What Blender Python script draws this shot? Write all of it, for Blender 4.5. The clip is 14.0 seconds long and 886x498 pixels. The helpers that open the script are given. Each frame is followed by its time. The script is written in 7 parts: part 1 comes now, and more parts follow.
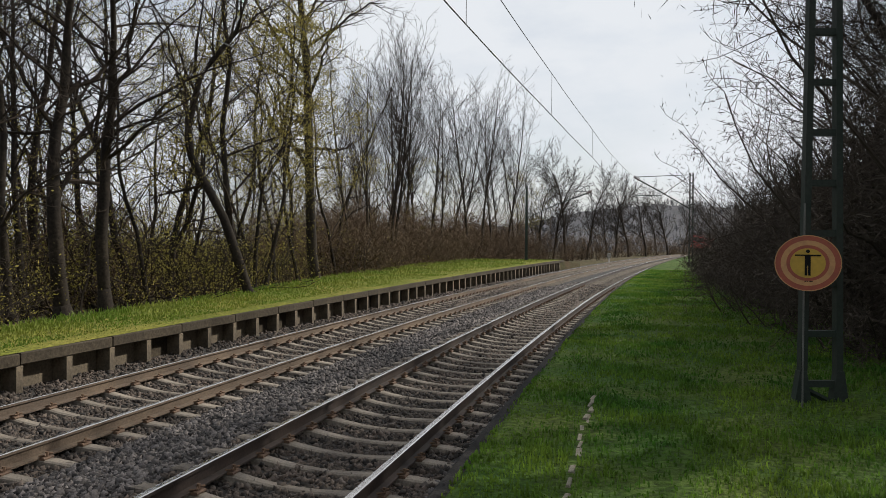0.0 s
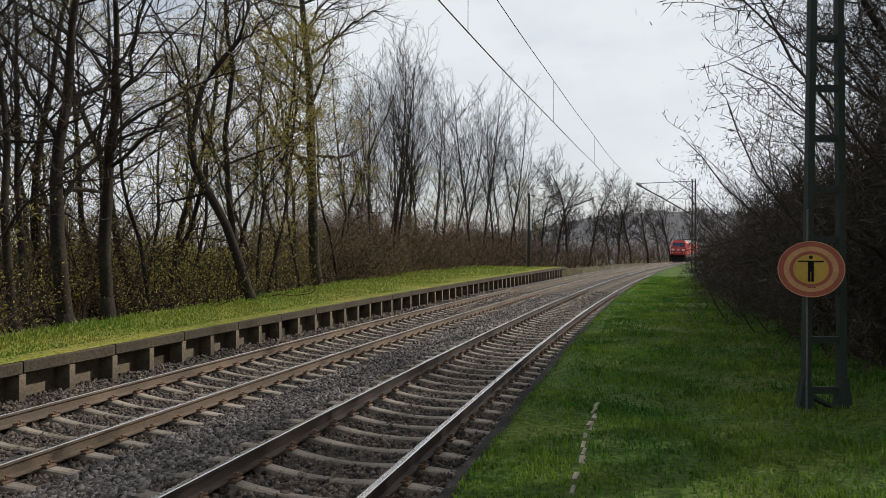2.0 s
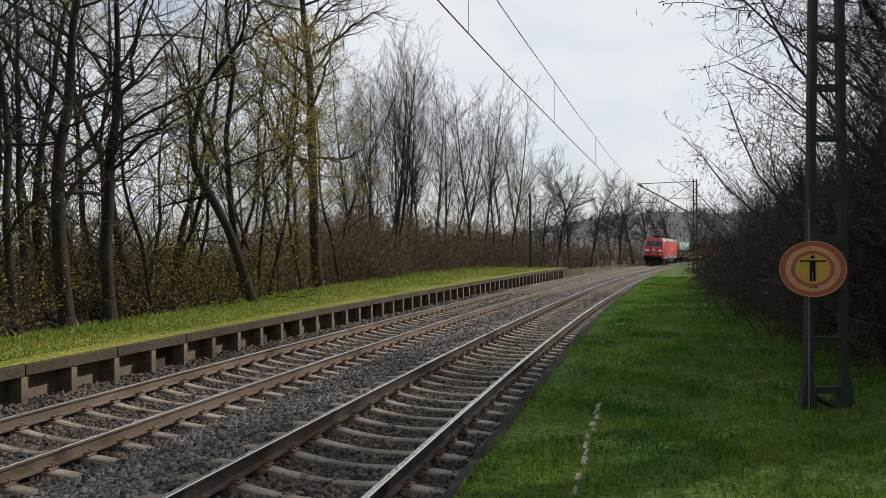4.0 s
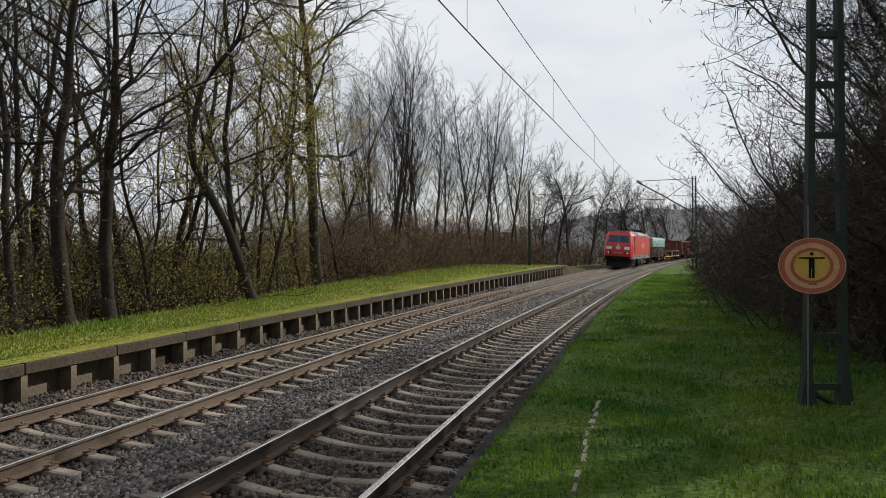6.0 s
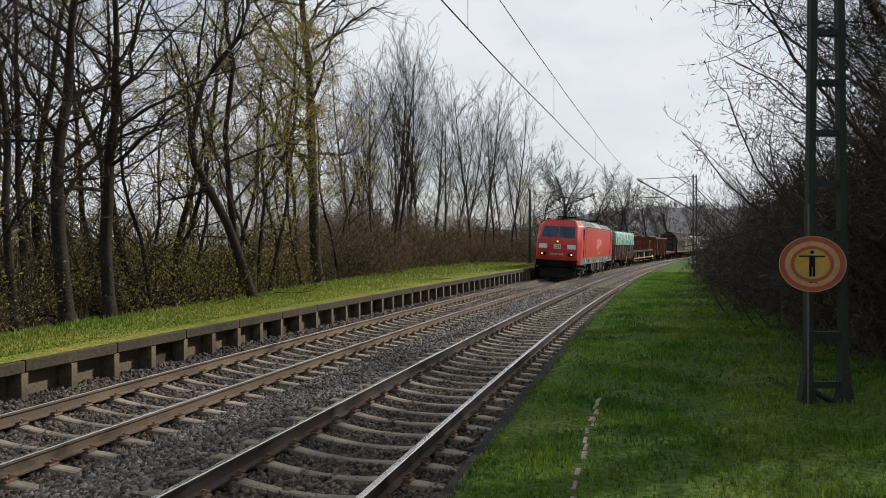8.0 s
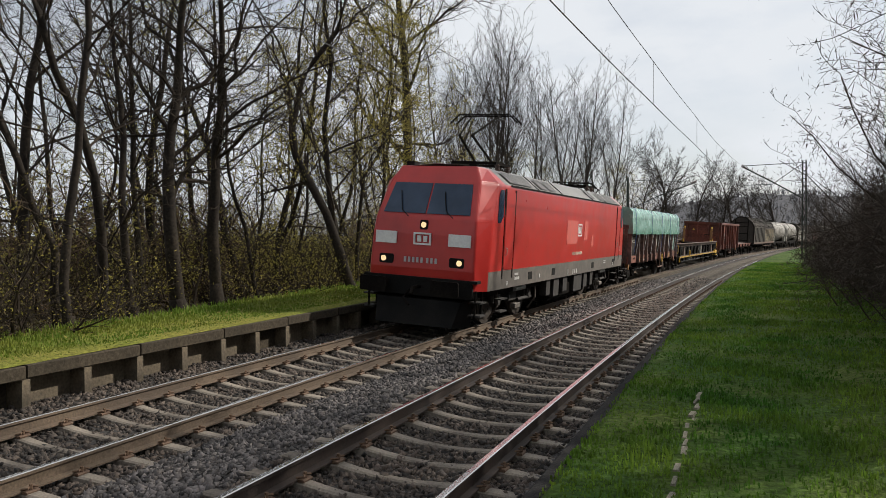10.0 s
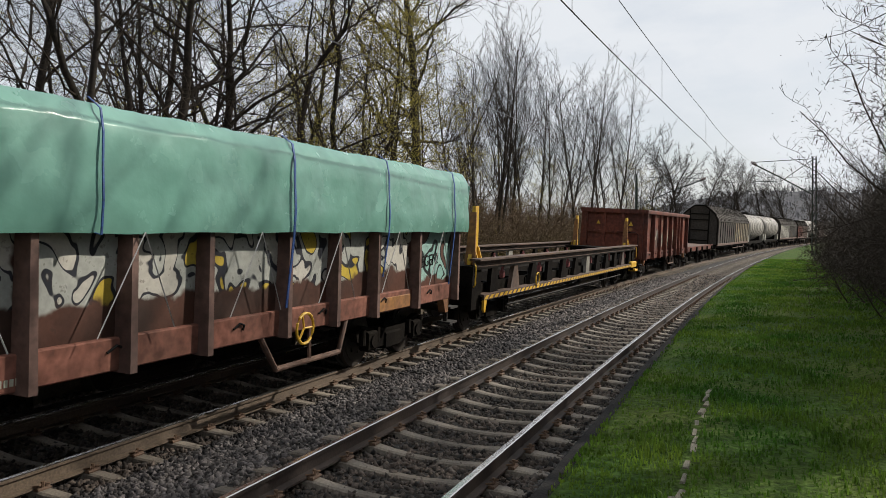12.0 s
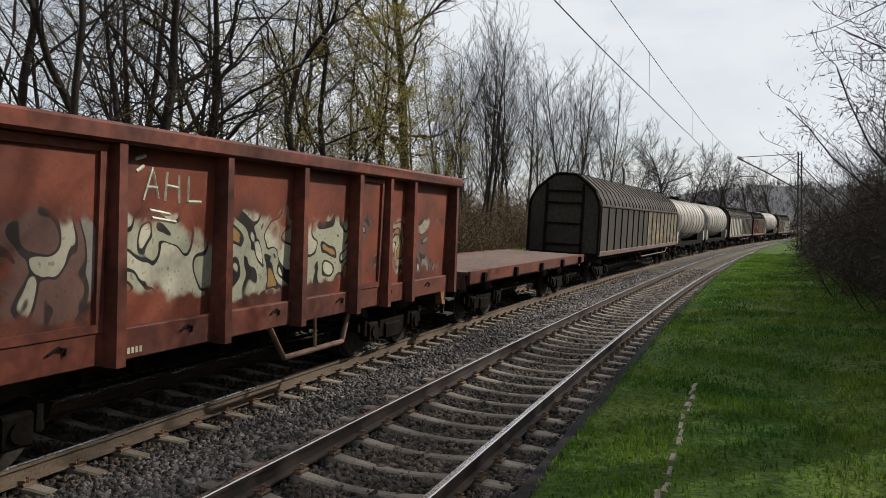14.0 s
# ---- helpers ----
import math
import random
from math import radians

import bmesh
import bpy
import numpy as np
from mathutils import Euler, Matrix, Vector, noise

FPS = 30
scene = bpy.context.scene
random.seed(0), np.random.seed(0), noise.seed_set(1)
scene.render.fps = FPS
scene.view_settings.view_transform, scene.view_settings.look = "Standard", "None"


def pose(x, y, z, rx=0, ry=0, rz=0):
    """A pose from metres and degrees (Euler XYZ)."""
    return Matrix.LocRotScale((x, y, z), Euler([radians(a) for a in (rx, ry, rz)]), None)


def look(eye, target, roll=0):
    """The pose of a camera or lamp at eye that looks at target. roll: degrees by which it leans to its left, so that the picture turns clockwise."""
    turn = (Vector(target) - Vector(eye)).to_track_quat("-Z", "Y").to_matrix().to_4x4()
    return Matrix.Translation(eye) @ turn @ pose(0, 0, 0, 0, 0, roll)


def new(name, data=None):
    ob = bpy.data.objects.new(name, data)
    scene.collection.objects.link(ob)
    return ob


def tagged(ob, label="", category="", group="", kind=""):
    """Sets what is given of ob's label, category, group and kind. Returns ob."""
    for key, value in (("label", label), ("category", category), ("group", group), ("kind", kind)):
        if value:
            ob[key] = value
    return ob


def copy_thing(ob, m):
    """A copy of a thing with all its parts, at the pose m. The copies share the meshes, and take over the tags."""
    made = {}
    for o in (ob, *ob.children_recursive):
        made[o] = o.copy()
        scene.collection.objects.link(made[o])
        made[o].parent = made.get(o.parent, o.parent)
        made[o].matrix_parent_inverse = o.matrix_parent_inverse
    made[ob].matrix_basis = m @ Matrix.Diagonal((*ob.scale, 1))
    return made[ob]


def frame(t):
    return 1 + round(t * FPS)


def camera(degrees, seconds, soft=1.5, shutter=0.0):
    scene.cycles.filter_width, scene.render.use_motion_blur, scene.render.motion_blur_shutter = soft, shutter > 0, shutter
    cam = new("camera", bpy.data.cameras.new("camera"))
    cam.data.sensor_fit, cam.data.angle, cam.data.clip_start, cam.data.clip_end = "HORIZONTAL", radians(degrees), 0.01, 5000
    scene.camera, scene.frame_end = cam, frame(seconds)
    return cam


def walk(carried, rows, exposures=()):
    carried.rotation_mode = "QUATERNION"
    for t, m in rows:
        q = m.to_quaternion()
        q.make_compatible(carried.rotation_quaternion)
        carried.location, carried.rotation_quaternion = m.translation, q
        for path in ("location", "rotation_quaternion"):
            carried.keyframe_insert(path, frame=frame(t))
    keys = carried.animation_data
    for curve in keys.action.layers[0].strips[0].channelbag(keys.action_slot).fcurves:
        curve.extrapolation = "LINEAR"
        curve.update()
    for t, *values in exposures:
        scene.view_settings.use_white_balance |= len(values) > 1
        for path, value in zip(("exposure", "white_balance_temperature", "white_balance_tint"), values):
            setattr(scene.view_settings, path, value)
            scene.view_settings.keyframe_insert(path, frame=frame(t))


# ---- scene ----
cam = camera(58.5, 14.0, 0.8)
EYE_Z = 2.078
# seconds, tilt, lean, turn of the hand-held camera, which stays on one spot
TURNS = (
    (0, 89.443, -0.411, -0.270), (0.5, 89.647, -0.380, -0.321), (1, 89.777, -0.173, -0.306), (1.5, 89.894, -0.234, -0.168),
    (2, 89.957, -0.239, -0.092), (2.5, 89.982, -0.272, -0.155), (3, 90.088, -0.077, 0.000), (4.3, 90.02, 0.0, 0.0),
    (5.5, 89.918, 0.041, -0.010), (6, 89.884, 0.130, -0.049), (6.5, 89.971, 0.041, -0.058), (7, 89.912, 0.039, -0.110),
    (8.0, 89.72, 0.05, -0.02), (8.7, 89.4, 0.06, 0.55), (9.3, 89.073, 0.064, 2.843), (9.5, 89.047, 0.050, 3.989),
    (10, 88.978, 0.116, 6.857), (10.5, 88.812, 0.100, 7.517), (11, 88.798, 0.233, 7.759), (11.5, 88.856, 0.308, 7.656),
    (12, 88.811, 0.283, 7.457), (12.5, 88.548, 0.268, 7.230), (13, 88.387, 0.198, 6.989), (13.5, 88.386, 0.097, 6.647),
    (14, 88.391, 0.219, 6.571))
walk(cam, [(t, pose(0, 0, EYE_Z, a, b, c)) for t, a, b, c in TURNS])

# ---- sky and sun ----
SUN_EL, SUN_AZ = 35.0, 64.0      # degrees; azimuth clockwise from +y
scene.view_settings.exposure = 0.0
world = bpy.data.worlds.new("sky")
scene.world = world
world.use_nodes = True
wn, wl = world.node_tree.nodes, world.node_tree.links
wn.clear()
w_out = wn.new("ShaderNodeOutputWorld")
w_bg = wn.new("ShaderNodeBackground")
w_sky = wn.new("ShaderNodeTexSky")
w_sky.sky_type, w_sky.sun_disc = "NISHITA", False
w_sky.sun_elevation, w_sky.sun_rotation = radians(SUN_EL), radians(SUN_AZ)
w_sky.air_density, w_sky.dust_density = 1.0, 2.0
w_tc = wn.new("ShaderNodeTexCoord")
w_map = wn.new("ShaderNodeMapping")
w_map.inputs["Scale"].default_value = (1.0, 1.0, 2.6)
w_no = wn.new("ShaderNodeTexNoise")
w_no.inputs["Scale"].default_value, w_no.inputs["Detail"].default_value, w_no.inputs["Roughness"].default_value = 2.2, 7.0, 0.55
w_rmp = wn.new("ShaderNodeValToRGB")
w_rmp.color_ramp.elements[0].position, w_rmp.color_ramp.elements[0].color = 0.30, (0.35, 0.35, 0.35, 1)
w_rmp.color_ramp.elements[1].position, w_rmp.color_ramp.elements[1].color = 0.56, (1, 1, 1, 1)
w_mix = wn.new("ShaderNodeMix")
w_mix.data_type = "RGBA"
w_mix.inputs["B"].default_value = (7.4, 7.7, 8.1, 1)
w_bg.inputs["Strength"].default_value = 0.108
wl.new(w_tc.outputs["Generated"], w_map.inputs["Vector"])
wl.new(w_map.outputs["Vector"], w_no.inputs["Vector"])
wl.new(w_no.outputs["Fac"], w_rmp.inputs["Fac"])
wl.new(w_rmp.outputs["Color"], w_mix.inputs["Factor"])
wl.new(w_sky.outputs["Color"], w_mix.inputs["A"])
wl.new(w_mix.outputs["Result"], w_bg.inputs["Color"])
wl.new(w_bg.outputs["Background"], w_out.inputs["Surface"])
sun = new("sun", bpy.data.lights.new("sun", "SUN"))
sun.data.energy, sun.data.angle, sun.data.color = 5.0, radians(0.7), (1.0, 0.93, 0.82)
_az, _el = radians(SUN_AZ), radians(SUN_EL)
sun.matrix_world = look((60 * math.sin(_az), 60 * math.cos(_az), 60 * math.tan(_el)), (0, 0, 0))


# ---- materials ----
def mat(name, a, b=None, rough=0.8, metal=0.0, big=0.6, fine=18.0, bump=0.15, contrast=0.35, glow=0.0, spec=0.5, vary=0.0, dist=0.02, thin=0.0, loose=False):
    """A surface that drifts between two colours over large patches, with fine grain and relief. big, fine: marks per metre."""
    m = bpy.data.materials.new(name)
    m.use_nodes = True
    n, l = m.node_tree.nodes, m.node_tree.links
    s = n["Principled BSDF"]
    tc = n.new("ShaderNodeTexCoord")
    n1 = n.new("ShaderNodeTexNoise")
    n1.inputs["Scale"].default_value, n1.inputs["Detail"].default_value = big, 5.0
    n2 = n.new("ShaderNodeTexNoise")
    n2.inputs["Scale"].default_value, n2.inputs["Detail"].default_value = fine, 4.0
    l.new(tc.outputs["Object"], n1.inputs["Vector"])
    l.new(tc.outputs["Object"], n2.inputs["Vector"])
    r1 = n.new("ShaderNodeValToRGB")
    r1.color_ramp.elements[0].position, r1.color_ramp.elements[1].position = 0.36, 0.64
    r1.color_ramp.elements[0].color = (*a, 1)
    r1.color_ramp.elements[1].color = (*(b or a), 1)
    l.new(n1.outputs["Fac"], r1.inputs["Fac"])
    mr = n.new("ShaderNodeMapRange")
    mr.inputs["From Min"].default_value, mr.inputs["From Max"].default_value = 0.3, 0.7
    mr.inputs["To Min"].default_value, mr.inputs["To Max"].default_value = 1 - contrast, 1 + contrast
    l.new(n2.outputs["Fac"], mr.inputs["Value"])
    fac = mr.outputs["Result"]
    if vary:
        geo = n.new("ShaderNodeNewGeometry")
        oi = n.new("ShaderNodeObjectInfo")
        ad = n.new("ShaderNodeMath")
        ad.operation = "ADD"
        l.new(geo.outputs["Random Per Island"], ad.inputs[0])
        l.new(geo.outputs["Random Per Island"] if loose else oi.outputs["Random"], ad.inputs[1])
        mr2 = n.new("ShaderNodeMapRange")
        mr2.inputs["From Max"].default_value = 2.0
        mr2.inputs["To Min"].default_value, mr2.inputs["To Max"].default_value = 1 - vary, 1 + vary
        l.new(ad.outputs["Value"], mr2.inputs["Value"])
        mu = n.new("ShaderNodeMath")
        mu.operation = "MULTIPLY"
        l.new(fac, mu.inputs[0])
        l.new(mr2.outputs["Result"], mu.inputs[1])
        fac = mu.outputs["Value"]
    sc = n.new("ShaderNodeVectorMath")
    sc.operation = "SCALE"
    l.new(r1.outputs["Color"], sc.inputs[0])
    l.new(fac, sc.inputs["Scale"])
    l.new(sc.outputs["Vector"], s.inputs["Base Color"])
    s.inputs["Metallic"].default_value = metal
    s.inputs["Specular IOR Level"].default_value = spec
    rr = n.new("ShaderNodeMapRange")
    rr.inputs["To Min"].default_value, rr.inputs["To Max"].default_value = max(rough - 0.12, 0.03), min(rough + 0.12, 1)
    l.new(n2.outputs["Fac"], rr.inputs["Value"])
    l.new(rr.outputs["Result"], s.inputs["Roughness"])
    if bump:
        bp = n.new("ShaderNodeBump")
        bp.inputs["Strength"].default_value, bp.inputs["Distance"].default_value = bump, dist
        l.new(n2.outputs["Fac"], bp.inputs["Height"])
        l.new(bp.outputs["Normal"], s.inputs["Normal"])
    if thin:
        # light passes through blades and leaves
        tr, mx = n.new("ShaderNodeBsdfTranslucent"), n.new("ShaderNodeMixShader")
        l.new(sc.outputs["Vector"], tr.inputs["Color"])
        mx.inputs["Fac"].default_value = thin
        l.new(s.outputs["BSDF"], mx.inputs[1])
        l.new(tr.outputs["BSDF"], mx.inputs[2])
        l.new(mx.outputs["Shader"], n["Material Output"].inputs["Surface"])
    if glow:
        s.inputs["Emission Color"].default_value = (*a, 1)
        s.inputs["Emission Strength"].default_value = glow
    return m


# bed colour kept near black: the shade in the gaps between the stones
M_BALLAST_SHADE = mat("ballast", (0.015, 0.013, 0.012), (0.025, 0.021, 0.018), 0.95, big=0.5, fine=30, bump=0.8, contrast=0.6)
M_STONE = mat("ballast stone", (0.042, 0.038, 0.038), (0.105, 0.092, 0.086), 0.85, big=0.35, fine=60, bump=0.3, contrast=0.3, vary=0.9, loose=True)
M_STONE_BROWN = mat("dust-stained ballast stone", (0.034, 0.027, 0.022), (0.070, 0.053, 0.042), 0.88, big=0.5, fine=60, bump=0.3, contrast=0.3, vary=0.9, loose=True)
M_SLEEPER = mat("sleeper concrete", (0.190, 0.162, 0.130), (0.110, 0.092, 0.074), 0.9, big=1.6, fine=45, contrast=0.3, vary=0.25)
M_RUST = mat("rail rust", (0.130, 0.096, 0.068), (0.082, 0.062, 0.047), 0.75, big=0.8, fine=40, contrast=0.3, spec=0.3)
M_RUST_DARK = mat("dark rail rust", (0.050, 0.036, 0.030), (0.035, 0.028, 0.026), 0.7, big=0.8, fine=40, contrast=0.3, spec=0.3)
M_RAILTOP = mat("polished rail head", (0.72, 0.70, 0.68), (0.62, 0.59, 0.56), 0.20, metal=0.95, big=1.0, fine=25, bump=0.02, contrast=0.08)
M_CLIP = mat("rusty fastening", (0.10, 0.06, 0.04), (0.15, 0.09, 0.05), 0.8, big=4, fine=60)
M_GROUND = mat("woodland floor", (0.075, 0.055, 0.032), (0.050, 0.048, 0.02), 0.95, big=0.25, fine=9, bump=0.8, contrast=0.5, dist=0.06, spec=0.1)
M_TURF = mat("turf", (0.030, 0.070, 0.011), (0.066, 0.092, 0.018), 0.95, big=0.75, fine=16, bump=0.8, contrast=0.5, spec=0.1, dist=0.05)
M_BLADE = mat("grass blade", (0.038, 0.108, 0.013), (0.130, 0.200, 0.026), 0.65, big=0.9, fine=6, bump=0, contrast=0.3, vary=0.5, spec=0.2, thin=0.45)
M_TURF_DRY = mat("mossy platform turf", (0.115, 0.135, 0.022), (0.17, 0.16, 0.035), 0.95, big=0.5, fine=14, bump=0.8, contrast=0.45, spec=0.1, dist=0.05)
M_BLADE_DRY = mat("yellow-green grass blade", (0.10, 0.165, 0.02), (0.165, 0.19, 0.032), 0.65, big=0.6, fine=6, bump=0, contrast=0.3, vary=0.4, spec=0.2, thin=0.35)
# both concretes are darkened for the tree shade that lies on the wall
M_CONC = mat("weathered concrete", (0.150, 0.118, 0.077), (0.066, 0.053, 0.037), 0.9, big=0.9, fine=25, bump=0.35, contrast=0.35)
M_CONC_DARK = mat("dark concrete with tree shade", (0.034, 0.028, 0.020), (0.060, 0.048, 0.033), 0.9, big=0.7, fine=25, bump=0.4, contrast=0.4, spec=0.2)
M_COPING = mat("black asphalt edge", (0.013, 0.013, 0.013), (0.024, 0.022, 0.021), 0.95, big=1.0, fine=40, bump=0.5, contrast=0.35, spec=0.15)
M_SLAB = mat("pale kerb stone", (0.20, 0.18, 0.135), (0.12, 0.105, 0.075), 0.9, big=3, fine=40, contrast=0.4, vary=0.3)
M_BARK = mat("bark", (0.030, 0.024, 0.018), (0.017, 0.014, 0.012), 0.95, big=0.8, fine=14, bump=0.7, contrast=0.4, vary=0.15, spec=0.15)
M_BARK_PALE = mat("pale bark", (0.038, 0.030, 0.023), (0.024, 0.020, 0.016), 0.95, big=0.8, fine=14, bump=0.6, contrast=0.35, vary=0.15, spec=0.15)
M_TWIG = mat("twig bark", (0.034, 0.026, 0.019), (0.022, 0.017, 0.013), 0.95, big=0.5, fine=3, bump=0, contrast=0.25, vary=0.2, spec=0.15)
M_TWIG_GREY = mat("grey hedge twig", (0.064, 0.052, 0.042), (0.046, 0.037, 0.031), 0.95, big=0.5, fine=3, bump=0, contrast=0.25, vary=0.2, spec=0.15)
M_TWIG_BROWN = mat("brown shrub twig", (0.125, 0.088, 0.055), (0.085, 0.061, 0.040), 0.95, big=0.5, fine=3, bump=0, contrast=0.25, vary=0.2, spec=0.15)
M_BUD = mat("spring leaf", (0.235, 0.210, 0.044), (0.29, 0.245, 0.062), 0.7, big=0.5, fine=3, bump=0, contrast=0.2, vary=0.35, spec=0.2, thin=0.4)
M_OLIVE = mat("undergrowth leaf", (0.082, 0.074, 0.028), (0.062, 0.048, 0.024), 0.85, big=0.5, fine=3, bump=0, contrast=0.3, vary=0.4, spec=0.2, thin=0.3)
M_DRY = mat("dry leaf", (0.105, 0.070, 0.038), (0.075, 0.052, 0.029), 0.85, big=0.5, fine=3, bump=0, contrast=0.3, vary=0.4, spec=0.2)
M_DARKLEAF = mat("withered bush leaf", (0.060, 0.050, 0.041), (0.076, 0.062, 0.050), 0.85, big=0.5, fine=3, bump=0, contrast=0.3, vary=0.35, spec=0.1)
# the bluish grey puts the haze of the distance into the colour
M_HILL = mat("far wooded hill tinted with haze", (0.082, 0.083, 0.090), (0.098, 0.097, 0.102), 1.0, big=0.02, fine=0.25, bump=0.4, contrast=0.25, dist=2.0, spec=0.05)
M_MAST = mat("dark green mast paint", (0.016, 0.026, 0.020), (0.024, 0.030, 0.025), 0.65, big=2, fine=30, contrast=0.25, spec=0.3)
M_WIRE = mat("wire", (0.05, 0.05, 0.05), None, 0.5, metal=0.6, big=2, fine=10, bump=0)
M_INSUL = mat("brown insulator", (0.07, 0.035, 0.025), None, 0.3, big=5, fine=30, bump=0)
M_SIGN_RED = mat("faded sign red", (0.30, 0.066, 0.036), (0.23, 0.055, 0.032), 0.55, big=4, fine=30, bump=0.05, contrast=0.1)
M_SIGN_ORANGE = mat("faded orange ring", (0.46, 0.245, 0.10), (0.38, 0.19, 0.08), 0.55, big=4, fine=30, bump=0.05, contrast=0.1)
M_SIGN_YELLOW = mat("sign yellow", (0.44, 0.27, 0.03), (0.37, 0.23, 0.03), 0.55, big=4, fine=30, bump=0.05, contrast=0.1)
M_BLACK = mat("black paint", (0.007, 0.007, 0.007), (0.012, 0.011, 0.010), 0.8, big=2, fine=30, bump=0.1, contrast=0.3, spec=0.12)
# grime, taken near black to hold the deep shade below the vehicles
M_UNDER = mat("grimy shaded underframe", (0.0065, 0.0055, 0.005), (0.013, 0.011, 0.009), 0.9, big=1.5, fine=25, bump=0.3, contrast=0.4, spec=0.05)
M_WHEEL = mat("wheel steel", (0.06, 0.05, 0.042), (0.035, 0.03, 0.027), 0.55, metal=0.5, big=2, fine=25, contrast=0.3)
M_RED = mat("traffic red paint", (0.43, 0.024, 0.020), (0.35, 0.021, 0.018), 0.33, big=0.45, fine=2.2, bump=0.02, contrast=0.12)
M_PALERED = mat("faded red patch", (0.53, 0.105, 0.085), (0.48, 0.09, 0.07), 0.5, big=1, fine=9, bump=0, contrast=0.12)
M_LGREY = mat("light grey paint", (0.42, 0.41, 0.40), (0.36, 0.35, 0.34), 0.5, big=1, fine=12, bump=0, contrast=0.1)
M_POLE = mat("weathered galvanised pole", (0.13, 0.13, 0.125), (0.085, 0.085, 0.082), 0.6, metal=0.3, big=2, fine=20, bump=0, contrast=0.2)
M_WHITE = mat("white paint", (0.72, 0.72, 0.70), (0.62, 0.62, 0.6), 0.5, big=2, fine=20, bump=0, contrast=0.08)
M_SKIRT = mat("dusty grey skirt", (0.115, 0.10, 0.085), (0.075, 0.066, 0.058), 0.75, big=0.7, fine=6, bump=0.05, contrast=0.25)
M_ROOF = mat("grey roof panel", (0.155, 0.155, 0.150), (0.12, 0.118, 0.114), 0.5, metal=0.2, big=0.7, fine=8, bump=0.05, contrast=0.18)
M_VENT = mat("dark vent grille", (0.03, 0.03, 0.032), (0.045, 0.045, 0.045), 0.6, big=2, fine=60, bump=0.6, contrast=0.4)
# the blue in the base colour is the sky's reflection, painted in
M_GLASS = mat("dark cab glass tinted with sky", (0.020, 0.036, 0.066), (0.032, 0.052, 0.088), 0.0, big=0.6, fine=3, bump=0, contrast=0.1, spec=0.3)
M_LAMP = mat("lit headlamp", (1.0, 0.72, 0.38), None, 0.3, glow=0.8, bump=0, contrast=0.0)
M_TARP = mat("green tarpaulin", (0.120, 0.265, 0.215), (0.150, 0.305, 0.255), 0.25, big=0.8, fine=3, bump=0.18, contrast=0.10, dist=0.06)
M_STRAP = mat("blue strap", (0.014, 0.055, 0.20), None, 0.6, big=3, fine=40)
M_BROWN = mat("oxide brown wagon paint", (0.150, 0.042, 0.026), (0.066, 0.025, 0.019), 0.65, spec=0.25, big=0.7, fine=7, bump=0.12, contrast=0.35)
M_STENCIL = mat("blackened brown wagon wall", (0.018, 0.014, 0.012), (0.034, 0.022, 0.018), 0.8, spec=0.2, big=1.0, fine=8, bump=0.12, contrast=0.35)
M_BROWN2 = mat("grimy wagon steel", (0.075, 0.045, 0.035), (0.115, 0.065, 0.045), 0.8, big=0.8, fine=9, bump=0.15, contrast=0.4)
M_DARKWAG = mat("sooty wagon wall", (0.026, 0.022, 0.019), (0.046, 0.038, 0.031), 0.8, big=0.6, fine=8, bump=0.15, contrast=0.4, spec=0.25)
M_GREYWAG = mat("grubby grey panel", (0.30, 0.29, 0.25), (0.17, 0.16, 0.135), 0.65, big=0.8, fine=6, bump=0.08, contrast=0.35)
M_TANK = mat("grey tank shell", (0.27, 0.25, 0.22), (0.12, 0.11, 0.095), 0.55, big=0.7, fine=7, bump=0.05, contrast=0.35)
M_TANKBAND = mat("tank band", (0.14, 0.13, 0.115), (0.09, 0.085, 0.075), 0.6, big=1, fine=20)
M_YEL = mat("safety yellow paint", (0.60, 0.36, 0.02), (0.50, 0.29, 0.02), 0.55, big=2, fine=20, bump=0.05, contrast=0.2)
M_DECK = mat("plank deck", (0.120, 0.072, 0.055), (0.080, 0.052, 0.042), 0.85, big=1, fine=14, contrast=0.3)
M_GRAF_W = mat("pale graffiti paint", (0.52, 0.50, 0.38), (0.42, 0.42, 0.34), 0.6, big=2.5, fine=12, bump=0, contrast=0.3)


